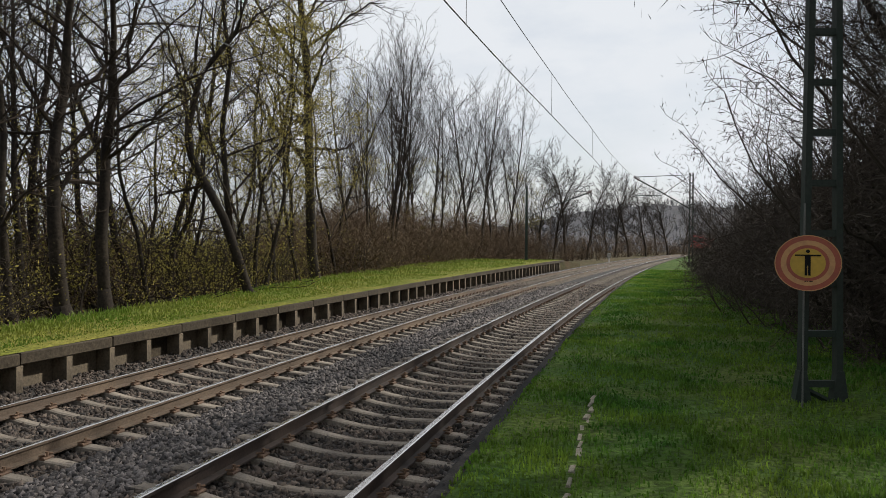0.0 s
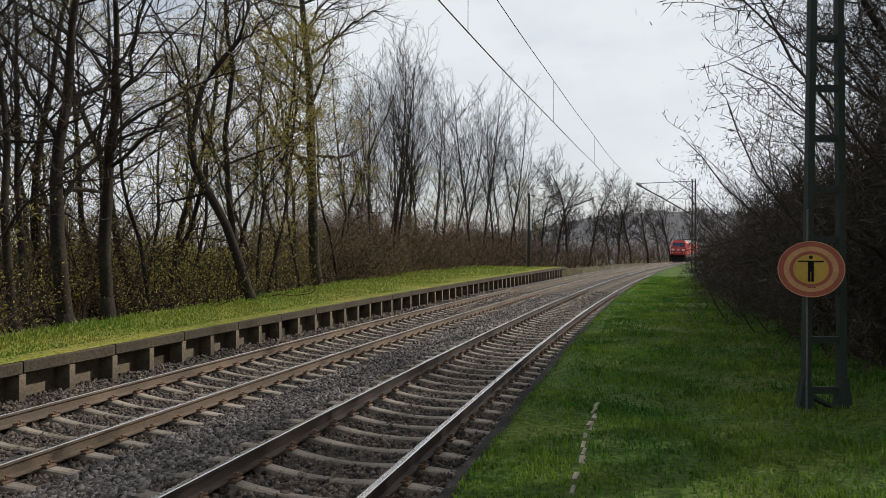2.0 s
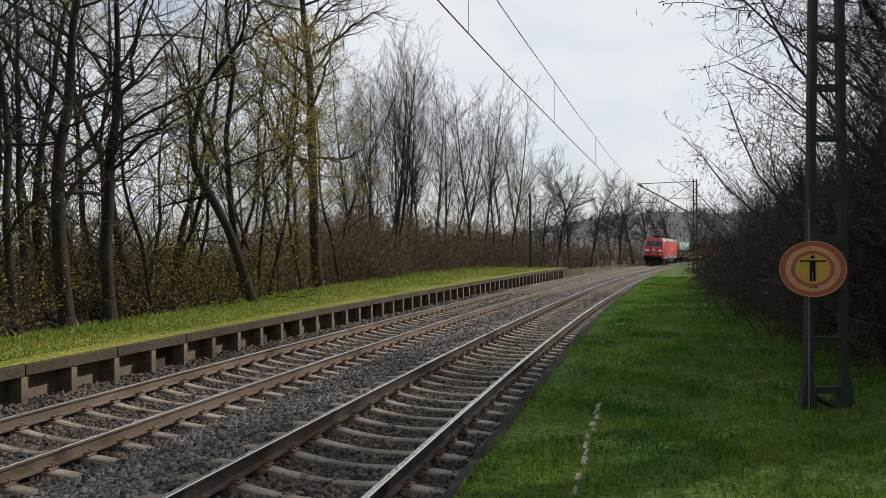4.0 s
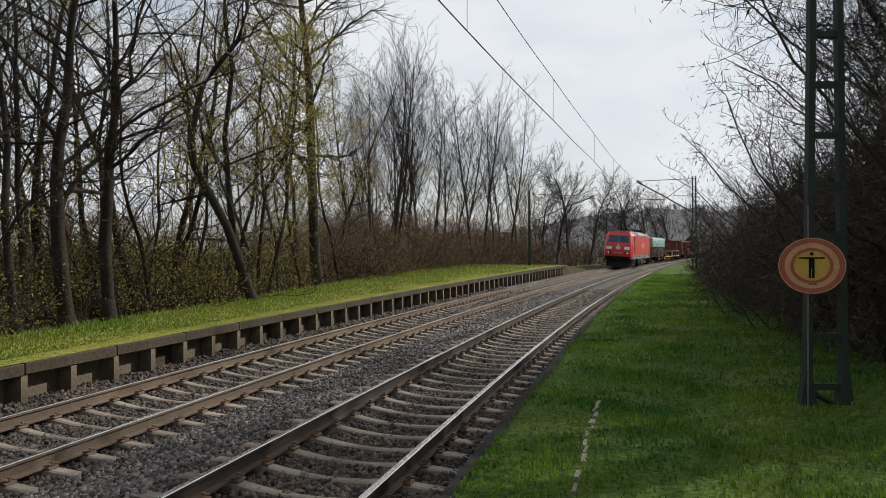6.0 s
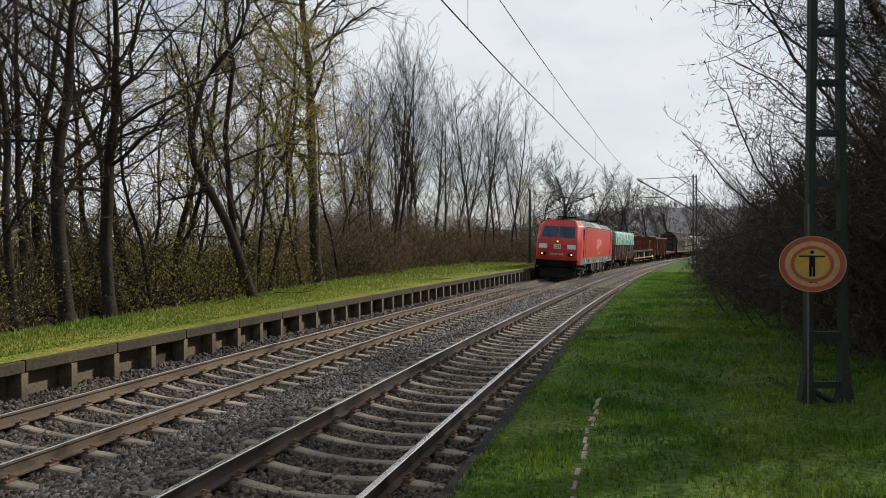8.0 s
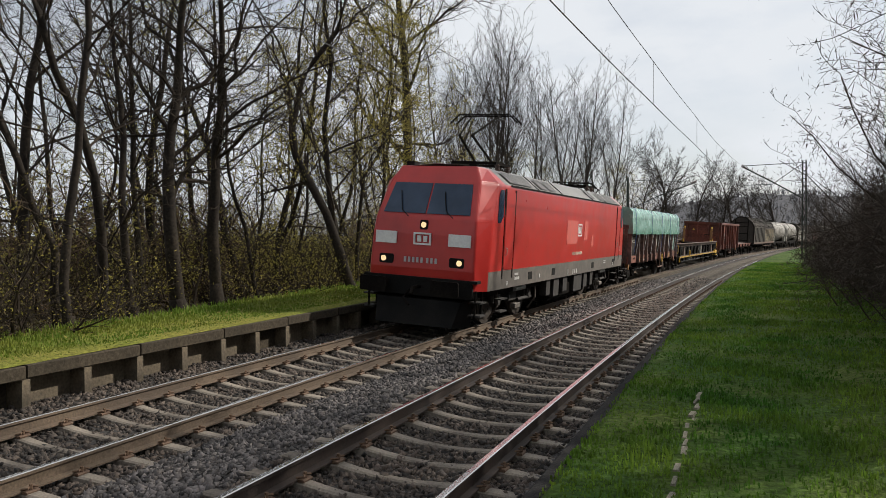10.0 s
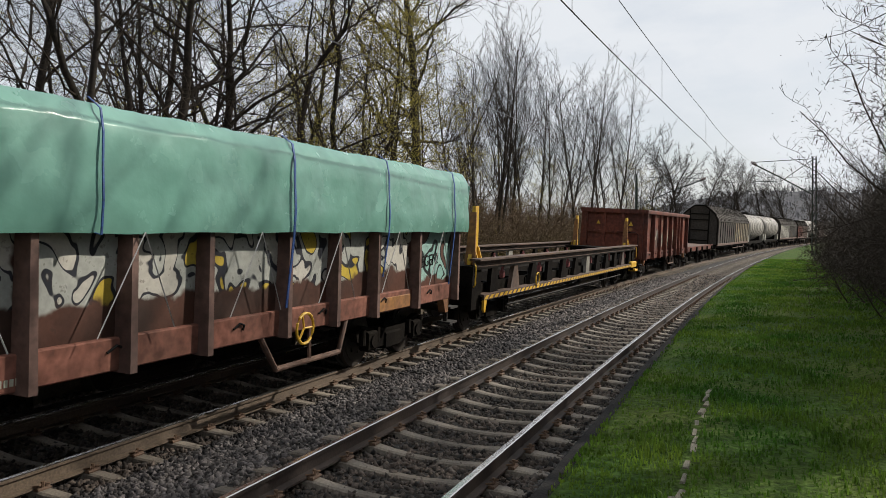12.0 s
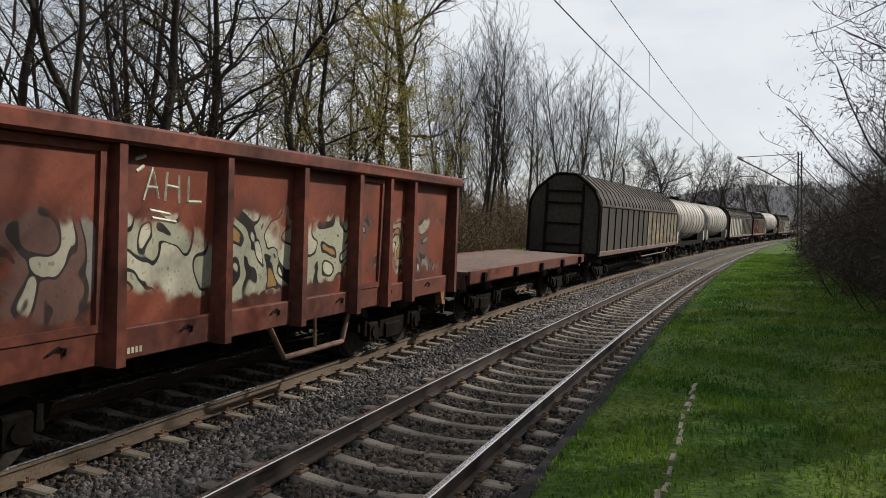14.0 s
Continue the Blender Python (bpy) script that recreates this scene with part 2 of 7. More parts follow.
def spray(name, wall, fills, outline, low, high, seed, bare_from=0.32, grain=1.5):
    """Wagon paint under sprayed shapes: flat fills with dark outlines inside a ragged field, bare wall above and below."""
    m = bpy.data.materials.new(name)
    m.use_nodes = True
    n, l = m.node_tree.nodes, m.node_tree.links
    s = n["Principled BSDF"]
    tc, oi = n.new("ShaderNodeTexCoord"), n.new("ShaderNodeObjectInfo")

    def math_(op, a, b=None, c=None):
        q = n.new("ShaderNodeMath")
        q.operation = op
        for i, val in enumerate((a, b, c)):
            if val is None:
                continue
            if isinstance(val, (int, float)):
                q.inputs[i].default_value = val
            else:
                l.new(val, q.inputs[i])
        return q.outputs[0]

    def tex(scale, detail, dist=0.0):
        q = n.new("ShaderNodeTexNoise")
        q.noise_dimensions = "4D"
        q.inputs["Scale"].default_value, q.inputs["Detail"].default_value, q.inputs["Distortion"].default_value = scale, detail, dist
        l.new(tc.outputs["Object"], q.inputs["Vector"])
        l.new(math_("MULTIPLY_ADD", oi.outputs["Random"], 9.0, float(seed)), q.inputs["W"])
        return q.outputs["Fac"]

    def mix(fac, a, b):
        q = n.new("ShaderNodeMix")
        q.data_type = "RGBA"
        l.new(fac, q.inputs["Factor"])
        for key, val in (("A", a), ("B", b)):
            if isinstance(val, tuple):
                q.inputs[key].default_value = (*val, 1)
            else:
                l.new(val, q.inputs[key])
        return q.outputs["Result"]
    big, rag, fine, dirt = tex(grain, 0.6, 1.4), tex(2.6, 3.0), tex(14, 4), tex(0.9, 5)
    sep = n.new("ShaderNodeSeparateXYZ")
    l.new(tc.outputs["Generated"], sep.inputs[0])
    rz = math_("MULTIPLY_ADD", rag, 0.36, -0.18)
    z = math_("ADD", sep.outputs["Z"], rz)
    x = math_("ADD", sep.outputs["X"], rz)

    def ramp(v, a, b):
        q = n.new("ShaderNodeMapRange")
        q.interpolation_type = "SMOOTHSTEP"
        q.inputs["From Min"].default_value, q.inputs["From Max"].default_value = a, b
        l.new(v, q.inputs["Value"])
        return q.outputs["Result"]
    field = math_("MULTIPLY", math_("MULTIPLY", ramp(z, low, low + 0.05), ramp(z, high + 0.06, high)), math_("MULTIPLY", ramp(x, 0.0, 0.05), ramp(x, 1.0, 0.95)))
    field = math_("MULTIPLY", field, ramp(dirt, bare_from, bare_from + 0.08))
    cr = n.new("ShaderNodeValToRGB")
    cr.color_ramp.interpolation = "CONSTANT"
    cr.color_ramp.elements[0].color = (*fills[0], 1)
    cr.color_ramp.elements[1].position, cr.color_ramp.elements[1].color = 0.62, (*fills[2], 1)
    e = cr.color_ramp.elements.new(0.44)
    e.color = (*fills[1], 1)
    l.new(big, cr.inputs["Fac"])
    near = math_("MINIMUM", math_("ABSOLUTE", math_("SUBTRACT", big, 0.44)), math_("ABSOLUTE", math_("SUBTRACT", big, 0.62)))
    line = ramp(near, 0.028, 0.016)
    paint = mix(line, cr.outputs["Color"], outline)
    bare = mix(ramp(dirt, 0.35, 0.65), wall[0], wall[1])
    col = mix(field, bare, paint)
    worn = math_("MULTIPLY", ramp(fine, 0.58, 0.70), 0.55)
    col = mix(worn, col, wall[1])
    sc = n.new("ShaderNodeVectorMath")
    sc.operation = "SCALE"
    l.new(col, sc.inputs[0])
    l.new(math_("MULTIPLY_ADD", fine, 0.7, 0.62), sc.inputs["Scale"])
    l.new(sc.outputs["Vector"], s.inputs["Base Color"])
    s.inputs["Roughness"].default_value = 0.62
    s.inputs["Specular IOR Level"].default_value = 0.25
    bp = n.new("ShaderNodeBump")
    bp.inputs["Strength"].default_value, bp.inputs["Distance"].default_value = 0.12, 0.01
    l.new(fine, bp.inputs["Height"])
    l.new(bp.outputs["Normal"], s.inputs["Normal"])
    return m


OXIDE = ((0.175, 0.047, 0.026), (0.062, 0.022, 0.016))
GRIME = ((0.095, 0.040, 0.027), (0.038, 0.023, 0.018))
M_SPRAY_BROWN = spray("oxide wall with cream graffiti", OXIDE, ((0.42, 0.40, 0.31), (0.31, 0.31, 0.23), (0.26, 0.15, 0.055)), (0.015, 0.014, 0.014), 0.16, 0.60, 2, 0.40)
M_SPRAY_FADED = spray("oxide wall with worn dark graffiti", OXIDE, ((0.17, 0.155, 0.14), (0.10, 0.055, 0.045), (0.30, 0.28, 0.22)), (0.02, 0.016, 0.016), 0.16, 0.60, 4, 0.44)
M_SPRAY_TARP = spray("grimy wall with pale lettering", GRIME, ((0.46, 0.44, 0.39), (0.35, 0.36, 0.33), (0.46, 0.34, 0.05)), (0.022, 0.024, 0.032), 0.33, 1.3, 5, 0.24, 1.8)
M_SPRAY_MINT = spray("grimy wall with mint lettering", GRIME, ((0.23, 0.40, 0.36), (0.28, 0.44, 0.40), (0.11, 0.055, 0.04)), (0.012, 0.014, 0.014), 0.16, 0.80, 7)
# the warm tan over the soot is sunlight painted on the van's rear half
M_SPRAY_VAN = spray("sooty wall with sun glow and faint graffiti", ((0.085, 0.066, 0.044), (0.14, 0.11, 0.068)), ((0.24, 0.19, 0.10), (0.16, 0.14, 0.10), (0.08, 0.062, 0.045)), (0.02, 0.02, 0.02), 0.1, 0.62, 9)


# ---- mesh building ----
class Build:
    """Collects points and faces of one mesh."""

    def __init__(self):
        self.v, self.f, self.m = [], [], []

    def add(self, pts, faces, mi=0):
        k = len(self.v)
        self.v.extend(tuple(q) for q in pts)
        self.f.extend(tuple(i + k for i in q) for q in faces)
        self.m.extend([mi] * len(faces))
        return self

    def box(self, x0, x1, y0, y1, z0, z1, mi=0, cut=0.0):
        """A box, its upright and lying edges along x cut off by that much."""
        if cut:
            c = cut
            ring = [(y0 + c, z0), (y1 - c, z0), (y1, z0 + c), (y1, z1 - c), (y1 - c, z1), (y0 + c, z1), (y0, z1 - c), (y0, z0 + c)]
        else:
            ring = [(y0, z0), (y1, z0), (y1, z1), (y0, z1)]
        n = len(ring)
        pts = [(x0, y, z) for y, z in ring] + [(x1, y, z) for y, z in ring]
        fs = [(i, (i + 1) % n, n + (i + 1) % n, n + i) for i in range(n)]
        fs += [tuple(range(n - 1, -1, -1)), tuple(range(n, 2 * n))]
        fs = [q[::-1] for q in fs]
        return self.add(pts, [q[::-1] for q in fs], mi)

    def prism(self, ring0, ring1, mi=0, caps=True):
        n = len(ring0)
        fs = [(i, (i + 1) % n, n + (i + 1) % n, n + i) for i in range(n)]
        if caps:
            fs += [tuple(range(n - 1, -1, -1)), tuple(range(n, 2 * n))]
        return self.add(list(ring0) + list(ring1), fs, mi)

    def tube(self, pts, radii, sides=6, mi=0, caps=True):
        pts = [Vector(q) for q in pts]
        if not hasattr(radii, "__len__"):
            radii = [radii] * len(pts)
        k = len(self.v)
        up = Vector((0, 0, 1))
        for i, q in enumerate(pts):
            d = (pts[min(i + 1, len(pts) - 1)] - pts[max(i - 1, 0)])
            d = d.normalized() if d.length > 1e-9 else up
            ref = up if abs(d.z) < 0.9 else Vector((1, 0, 0))
            a = d.cross(ref).normalized()
            b = a.cross(d)
            for j in range(sides):
                w = 2 * math.pi * j / sides
                e = q + (a * math.cos(w) + b * math.sin(w)) * radii[i]
                self.v.append((e.x, e.y, e.z))
        for i in range(len(pts) - 1):
            for j in range(sides):
                j2 = (j + 1) % sides
                self.f.append((k + i * sides + j, k + i * sides + j2, k + (i + 1) * sides + j2, k + (i + 1) * sides + j))
                self.m.append(mi)
        if caps:
            e = k + (len(pts) - 1) * sides
            self.f.append(tuple(range(k + sides - 1, k - 1, -1)))
            self.f.append(tuple(range(e, e + sides)))
            self.m.extend([mi, mi])
        return self

    def cyl(self, p0, p1, r, sides=16, mi=0):
        return self.tube([p0, p1], r, sides, mi)

    def mesh(self, name, mats, smooth=False):
        me = bpy.data.meshes.new(name)
        me.from_pydata(self.v, [], self.f)
        for m in mats:
            me.materials.append(m)
        if len(mats) > 1:
            me.polygons.foreach_set("material_index", self.m)
        if smooth:
            me.polygons.foreach_set("use_smooth", [True] * len(me.polygons))
        me.update()
        return me


def part(name, b, mats, parent=None, label="", smooth=False):
    """Links a Build (or a mesh that is there already) as one mesh object under a thing or a part."""
    if not isinstance(mats, (list, tuple)):
        mats = [mats]
    me = b.mesh(name, mats, smooth) if isinstance(b, Build) else b
    ob = new(name, me)
    if parent is not None:
        ob.parent = parent
    if label:
        ob["label"] = label
    return ob


def lettering(text, size, material, parent, x, y, z, name="lettering", turn=0.0):
    """Words in the built-in font as a mesh on a side that faces -y; x, z: their lower left corner."""
    c = bpy.data.curves.new(name, "FONT")
    c.body, c.size, c.extrude, c.resolution_u = text, size, 0.002, 2
    tmp = bpy.data.objects.new(name, c)
    me = bpy.data.meshes.new_from_object(tmp)
    bpy.data.objects.remove(tmp)
    me.materials.clear()
    me.materials.append(material)
    o = part(name, me, [], parent)
    o.matrix_basis = pose(x, y, z, 90, 0, 0) @ pose(0, 0, 0, 0, 0, turn)
    return o


def thing(name, label, category, group="", kind=""):
    return tagged(new(name), label, category, group, kind)


# ---- the line of the two tracks ----
STEP = 0.25
K0, K1, RAMP, HEAD0, X0 = 2.1303e-3, 1.0074e-3, 60.0, 0.23324, -3.1178
CANT = 0.0616                     # slope across a track, the outer (-) rail high
GAP = 4.056                       # between the two track centres
DROP2 = -0.104                    # far track's height against the near one
S_MIN, S_MAX = -60.0, 420.0
_s = np.arange(S_MIN, S_MAX + STEP, STEP)
_k = K0 + (K1 - K0) * np.clip(_s / RAMP, 0, 1)
_h = np.concatenate([[0], np.cumsum((_k[1:] + _k[:-1]) / 2 * STEP)])
_h += HEAD0 - np.interp(0, _s, _h)
_hm = (_h[1:] + _h[:-1]) / 2
_x = np.concatenate([[0], np.cumsum(np.sin(_hm) * STEP)])
_y = np.concatenate([[0], np.cumsum(np.cos(_hm) * STEP)])
_x += X0 - np.interp(0, _s, _x)
_y -= np.interp(0, _s, _y)


def on_line(s, off=0.0, z=0.0):
    """The point s metres along the near track's centre line, off metres to its right, z high."""
    h = np.interp(s, _s, _h)
    return (float(np.interp(s, _s, _x) + off * np.cos(h)), float(np.interp(s, _s, _y) - off * np.sin(h)), z)


def heading(s):
    return float(np.interp(s, _s, _h))


def to_line(x, y):
    """s and offset of a point of the plan."""
    i = int(np.argmin((_x - x) ** 2 + (_y - y) ** 2))
    return float(_s[i]), float((x - _x[i]) * np.cos(_h[i]) - (y - _y[i]) * np.sin(_h[i]))


def track_z(off):
    """Height of a track's running plane at an offset from the near track's centre."""
    return -off * CANT if off > -GAP / 2 else -(off + GAP) * CANT + DROP2


def loft(b, ring, s_list, mi=0, closed=True, caps=True, mids=None):
    """Sweeps (offset, height) points along the line; ring may be a function of s."""
    k = len(b.v)
    for s in s_list:
        for off, z in (ring(s) if callable(ring) else ring):
            b.v.append(on_line(s, off, z))
    n = len(ring(s_list[0]) if callable(ring) else ring)
    for i in range(len(s_list) - 1):
        for j in range(n if closed else n - 1):
            j2 = (j + 1) % n
            b.f.append((k + i * n + j, k + i * n + j2, k + (i + 1) * n + j2, k + (i + 1) * n + j))
            b.m.append(mids[j] if mids else mi)
    if closed and caps:
        e = k + (len(s_list) - 1) * n
        b.f += [tuple(range(k + n - 1, k - 1, -1)), tuple(range(e, e + n))]
        b.m += [mi, mi]
    return b


def steps(a, b, d):
    return [float(q) for q in np.linspace(a, b, max(2, int(round((b - a) / d)) + 1))]


# ---- ground ----
WALL_OFF = -GAP - 1.70            # far platform's face


def plat_z(s):
    """Height of the far platform's top."""
    return 0.355 + 0.0045 * min(max(s, 0), 60)


def wood_edge(s):
    """Offset at which the far platform's grass gives way to the wood."""
    return float(np.interp(s, [-60, 10, 20, 33, 56, 120], [-7.8, -7.9, -8.5, -10.3, -12.8, -13.5]))


def ground_z(x, y):
    s, off = to_line(x, y)
    if S_MIN + 1 < s < S_MAX - 1:
        if off > 0:
            z = np.interp(off, [0, 1.6, 2.2, 4.6, 7.0, 8.4, 14.0, 30.0, 80.0], [-0.75, -0.75, 0.1, 0.22, 0.34, 0.62, 2.0, 4.5, 6.0])
        else:
            z = np.interp(-off, [0, 5.6, 6.4, 9.0, 12.0, 24.0, 60.0], [-0.75, -0.75, 0.05, 0.22, 0.0, -0.7, -2.5])
    else:
        z = -0.75
    far = math.hypot(x, y)
    z = z * max(0.0, 1 - far / 700) - 2.0 * min(1.0, far / 700)
    return float(z + 0.10 * noise.noise((x * 0.35, y * 0.35, 0)) * (1 if abs(off) > 6 else 0.15))


def build_ground():
    ax = np.concatenate([-np.geomspace(60, 3000, 16)[::-1], np.arange(-56, 90, 1.6), np.geomspace(94, 3000, 16)])
    ay = np.concatenate([-np.geomspace(30, 3000, 14)[::-1], np.arange(-28, 150, 1.8), np.geomspace(156, 3000, 18)])
    b = Build()
    b.v = [(float(x), float(y), ground_z(x, y)) for y in ay for x in ax]
    n = len(ax)
    b.f = [(j * n + i, j * n + i + 1, (j + 1) * n + i + 1, (j + 1) * n + i) for j in range(len(ay) - 1) for i in range(n - 1)]
    b.m = [0] * len(b.f)
    tagged(part("ground", b, M_GROUND, smooth=True), "brown leaf-littered woodland ground falling away from the line", "ground", kind="structure")


build_ground()


# offsets and heights across the ballast: lower in the bays, heaped against the platform wall and between the tracks
BED_OFF = np.array([WALL_OFF - 0.2, WALL_OFF + 0.1, -5.50, -5.28, -4.92, -4.056, -3.20, -2.85, -2.62, -2.0, -1.48, -1.25, -0.86, 0.0, 0.86, 1.25, 1.45, 1.76])
BED_Z = np.array([-0.16, -0.18, -0.200, -0.250, -0.300, -0.365, -0.405, -0.395, -0.345, -0.265, -0.135, -0.140, -0.200, -0.262, -0.300, -0.268, -0.262, -0.37])


def build_ballast():
    S = steps(-12, 60, 1.0) + steps(62, 240, 4.0)
    ring = [(o, z) for o, z in zip(BED_OFF, BED_Z)] + [(1.76, -0.9), (WALL_OFF - 0.2, -0.9)]
    b = loft(Build(), ring, S)
    tagged(part("track_bed", b, M_BALLAST_SHADE), "crushed stone ballast bed under both tracks, darkened as shade between stones", "ballast", kind="structure")


build_ballast()


def stones_mesh(rnd, places, name):
    """Many small angular stones in one mesh; places: x, y, z, size."""
    base = np.array([(1, 0, 0), (-1, 0, 0), (0, 1, 0), (0, -1, 0), (0, 0, 1), (0, 0, -1)], float)
    tri = np.array([(0, 2, 4), (2, 1, 4), (1, 3, 4), (3, 0, 4), (2, 0, 5), (1, 2, 5), (3, 1, 5), (0, 3, 5)])
    n = len(places)
    v = base[None] * rnd.uniform(0.55, 1.25, (n, 6, 1)) + rnd.uniform(-0.35, 0.35, (n, 6, 3))
    q = rnd.normal(size=(n, 4))
    q /= np.linalg.norm(q, axis=1, keepdims=True)
    w, x, y, z = q.T
    R = np.stack([1 - 2 * (y * y + z * z), 2 * (x * y - z * w), 2 * (x * z + y * w), 2 * (x * y + z * w), 1 - 2 * (x * x + z * z), 2 * (y * z - x * w),
                  2 * (x * z - y * w), 2 * (y * z + x * w), 1 - 2 * (x * x + y * y)], 1).reshape(n, 3, 3)
    v = np.einsum("nij,nkj->nki", R, v) * places[:, None, 3:4] + places[:, None, :3]
    f = (tri[None] + 6 * np.arange(n)[:, None, None]).reshape(-1, 3)
    me = bpy.data.meshes.new(name)
    me.vertices.add(n * 6)
    me.vertices.foreach_set("co", v.reshape(-1))
    me.loops.add(len(f) * 3)
    me.loops.foreach_set("vertex_index", f.reshape(-1).astype(np.int32))
    me.polygons.add(len(f))
    me.polygons.foreach_set("loop_start", np.arange(0, len(f) * 3, 3, dtype=np.int32))
    me.update(calc_edges=True)
    return me


def line_points(s, off):
    """Many points at once: x, y of arrays of s and offsets."""
    h = np.interp(s, _s, _h)
    return np.interp(s, _s, _x) + off * np.cos(h), np.interp(s, _s, _y) - off * np.sin(h)




def build_stones():
    rnd = np.random.default_rng(5)
    n = 118000
    s = -2.0 + 46 * rnd.random(n) ** 1.45
    s = np.where(s < 3.5, np.where(rnd.random(n) < 0.25, s, 3.5 + 9 * rnd.random(n)), s)
    off = rnd.uniform(WALL_OFF - 0.1, 1.72, n)
    x, y = line_points(s, off)
    z = np.interp(off, BED_OFF, BED_Z) + rnd.uniform(-0.026, 0.014, n)
    size = rnd.uniform(0.022, 0.054, n) * rnd.uniform(0.8, 1.15, n) * (1 + np.clip(s - 14, 0, 40) / 45)
    # stones in the gauge are stained brown by brake dust, those between the tracks stay grey; the strip along the far
    # wall takes the darker brown ones too
    inside = (np.minimum(np.abs(off), np.abs(off + GAP)) < 1.2) | (off < -5.3)
    for pick, m, label in ((inside, M_STONE_BROWN, "brown ballast stones, dust-stained between the sleepers, also along the far wall"), (~inside, M_STONE, "loose grey crushed ballast stones beside the tracks")):
        me = stones_mesh(rnd, np.stack([x, y, z, size], 1)[pick], "ballast_stones")
        me.materials.append(m)
        tagged(new("ballast_stones", me), label, "ballast", kind="stuff")


# ---- tracks ----
def rail_ring(off, z):
    """Head, web and foot of a rail whose running surface is at z."""
    p = [(0.036, 0), (0.036, -0.035), (0.010, -0.05), (0.010, -0.14), (0.075, -0.155), (0.075, -0.172)]
    q = [(-0.026, 0.0), (0.026, 0.0)]
    right = [(off + a, z + c - (0.006 if i == 0 else 0)) for i, (a, c) in enumerate(p)]
    left = [(off - a, z + c - (0.006 if i == 0 else 0)) for i, (a, c) in enumerate(p)]
    top = [(off + a, z + c) for a, c in q]
    return [top[0], top[1]] + right + left[::-1]


def sleeper_mesh():
    """Prestressed concrete sleeper: high rail seats, waisted and dipped in the middle, ends sloping."""
    b = Build()
    st = [(-1.30, 0.085, -0.215), (-1.22, 0.093, -0.180), (-0.98, 0.098, -0.172), (-0.62, 0.094, -0.178), (-0.45, 0.086, -0.200), (-0.22, 0.076, -0.219), (0, 0.074, -0.225),
          (0.22, 0.076, -0.219), (0.45, 0.086, -0.200), (0.62, 0.094, -0.178), (0.98, 0.098, -0.172), (1.22, 0.093, -0.180), (1.30, 0.085, -0.215)]
    for i, (o, w, z) in enumerate(st):
        w *= 0.86
        for px, pz in ((-w - 0.02, -0.38), (-w, z - 0.015), (-w + 0.025, z), (w - 0.025, z), (w, z - 0.015), (w + 0.02, -0.38)):
            b.v.append((px, o, pz))
    n = 6
    for i in range(len(st) - 1):
        for j in range(n - 1):
            b.f.append((i * n + j, (i + 1) * n + j, (i + 1) * n + j + 1, i * n + j + 1))
            b.m.append(0)
    e = (len(st) - 1) * n
    b.f += [tuple(range(n)), tuple(range(e + n - 1, e - 1, -1))]
    b.m += [0, 0]
    return b.mesh("sleeper", [M_SLEEPER])


def fastening_mesh(sg):
    """Tension clamp, screw and angled guide plate on one side of the rail foot."""
    b = Build()
    b.box(-0.075, 0.075, min(sg * 0.08, sg * 0.15), max(sg * 0.08, sg * 0.15), -0.178, -0.150, 0, 0.008)
    b.tube([(-0.06, sg * 0.06, -0.145), (-0.055, sg * 0.14, -0.125), (0, sg * 0.10, -0.12), (0.055, sg * 0.14, -0.125), (0.06, sg * 0.06, -0.145)], 0.011, 4)
    b.tube([(0, sg * 0.115, -0.16), (0, sg * 0.115, -0.095)], 0.018, 6)
    return b.mesh("rail_fastening", [M_CLIP])


SLEEPER_ME, FAST_ME = sleeper_mesh(), {sg: fastening_mesh(sg) for sg in (-1, 1)}


def build_track(centre, label, rust):
    t = thing("railway_track", label, "track", "tracks")
    S = steps(-14, 60, 1.0) + steps(62, 240, 3.0)
    for sg in (-1, 1):
        o = centre + sg * 0.753
        b = loft(Build(), rail_ring(o, track_z(o)), S, 1, True, True, [0, 0] + [1] * 11 + [0])
        part("rail", b, [M_RAILTOP, rust], t)
    rnd = random.Random(3 if centre else 4)
    slope = math.degrees(math.atan(CANT))
    for i in range(300):
        s = -7.81 + 0.615 * i if centre == 0 else -8.316 + 0.608 * i
        m = pose(*on_line(s, centre, track_z(centre)), slope, 0, -math.degrees(heading(s)) + 90 + rnd.uniform(-0.5, 0.5))
        sl = part("sleeper", SLEEPER_ME, [], t)
        sl.matrix_basis = m
        if s < 42:
            for sg in (-1, 1):
                for q in (-1, 1):
                    f = part("rail_fastening", FAST_ME[q], [], sl)
                    f.matrix_basis = pose(0, sg * 0.753, 0)
    return t


# ---- the near platform: rough grass behind a low dark edge ----
NEAR_OFF, NEAR_Z = 1.70, 0.38


def near_z(off, s):
    bump = 0.03 * noise.noise((s * 0.7, off * 0.9, 3)) if off > 2.0 else 0
    return NEAR_Z + bump + 0.05 * max(0, off - 5.0)


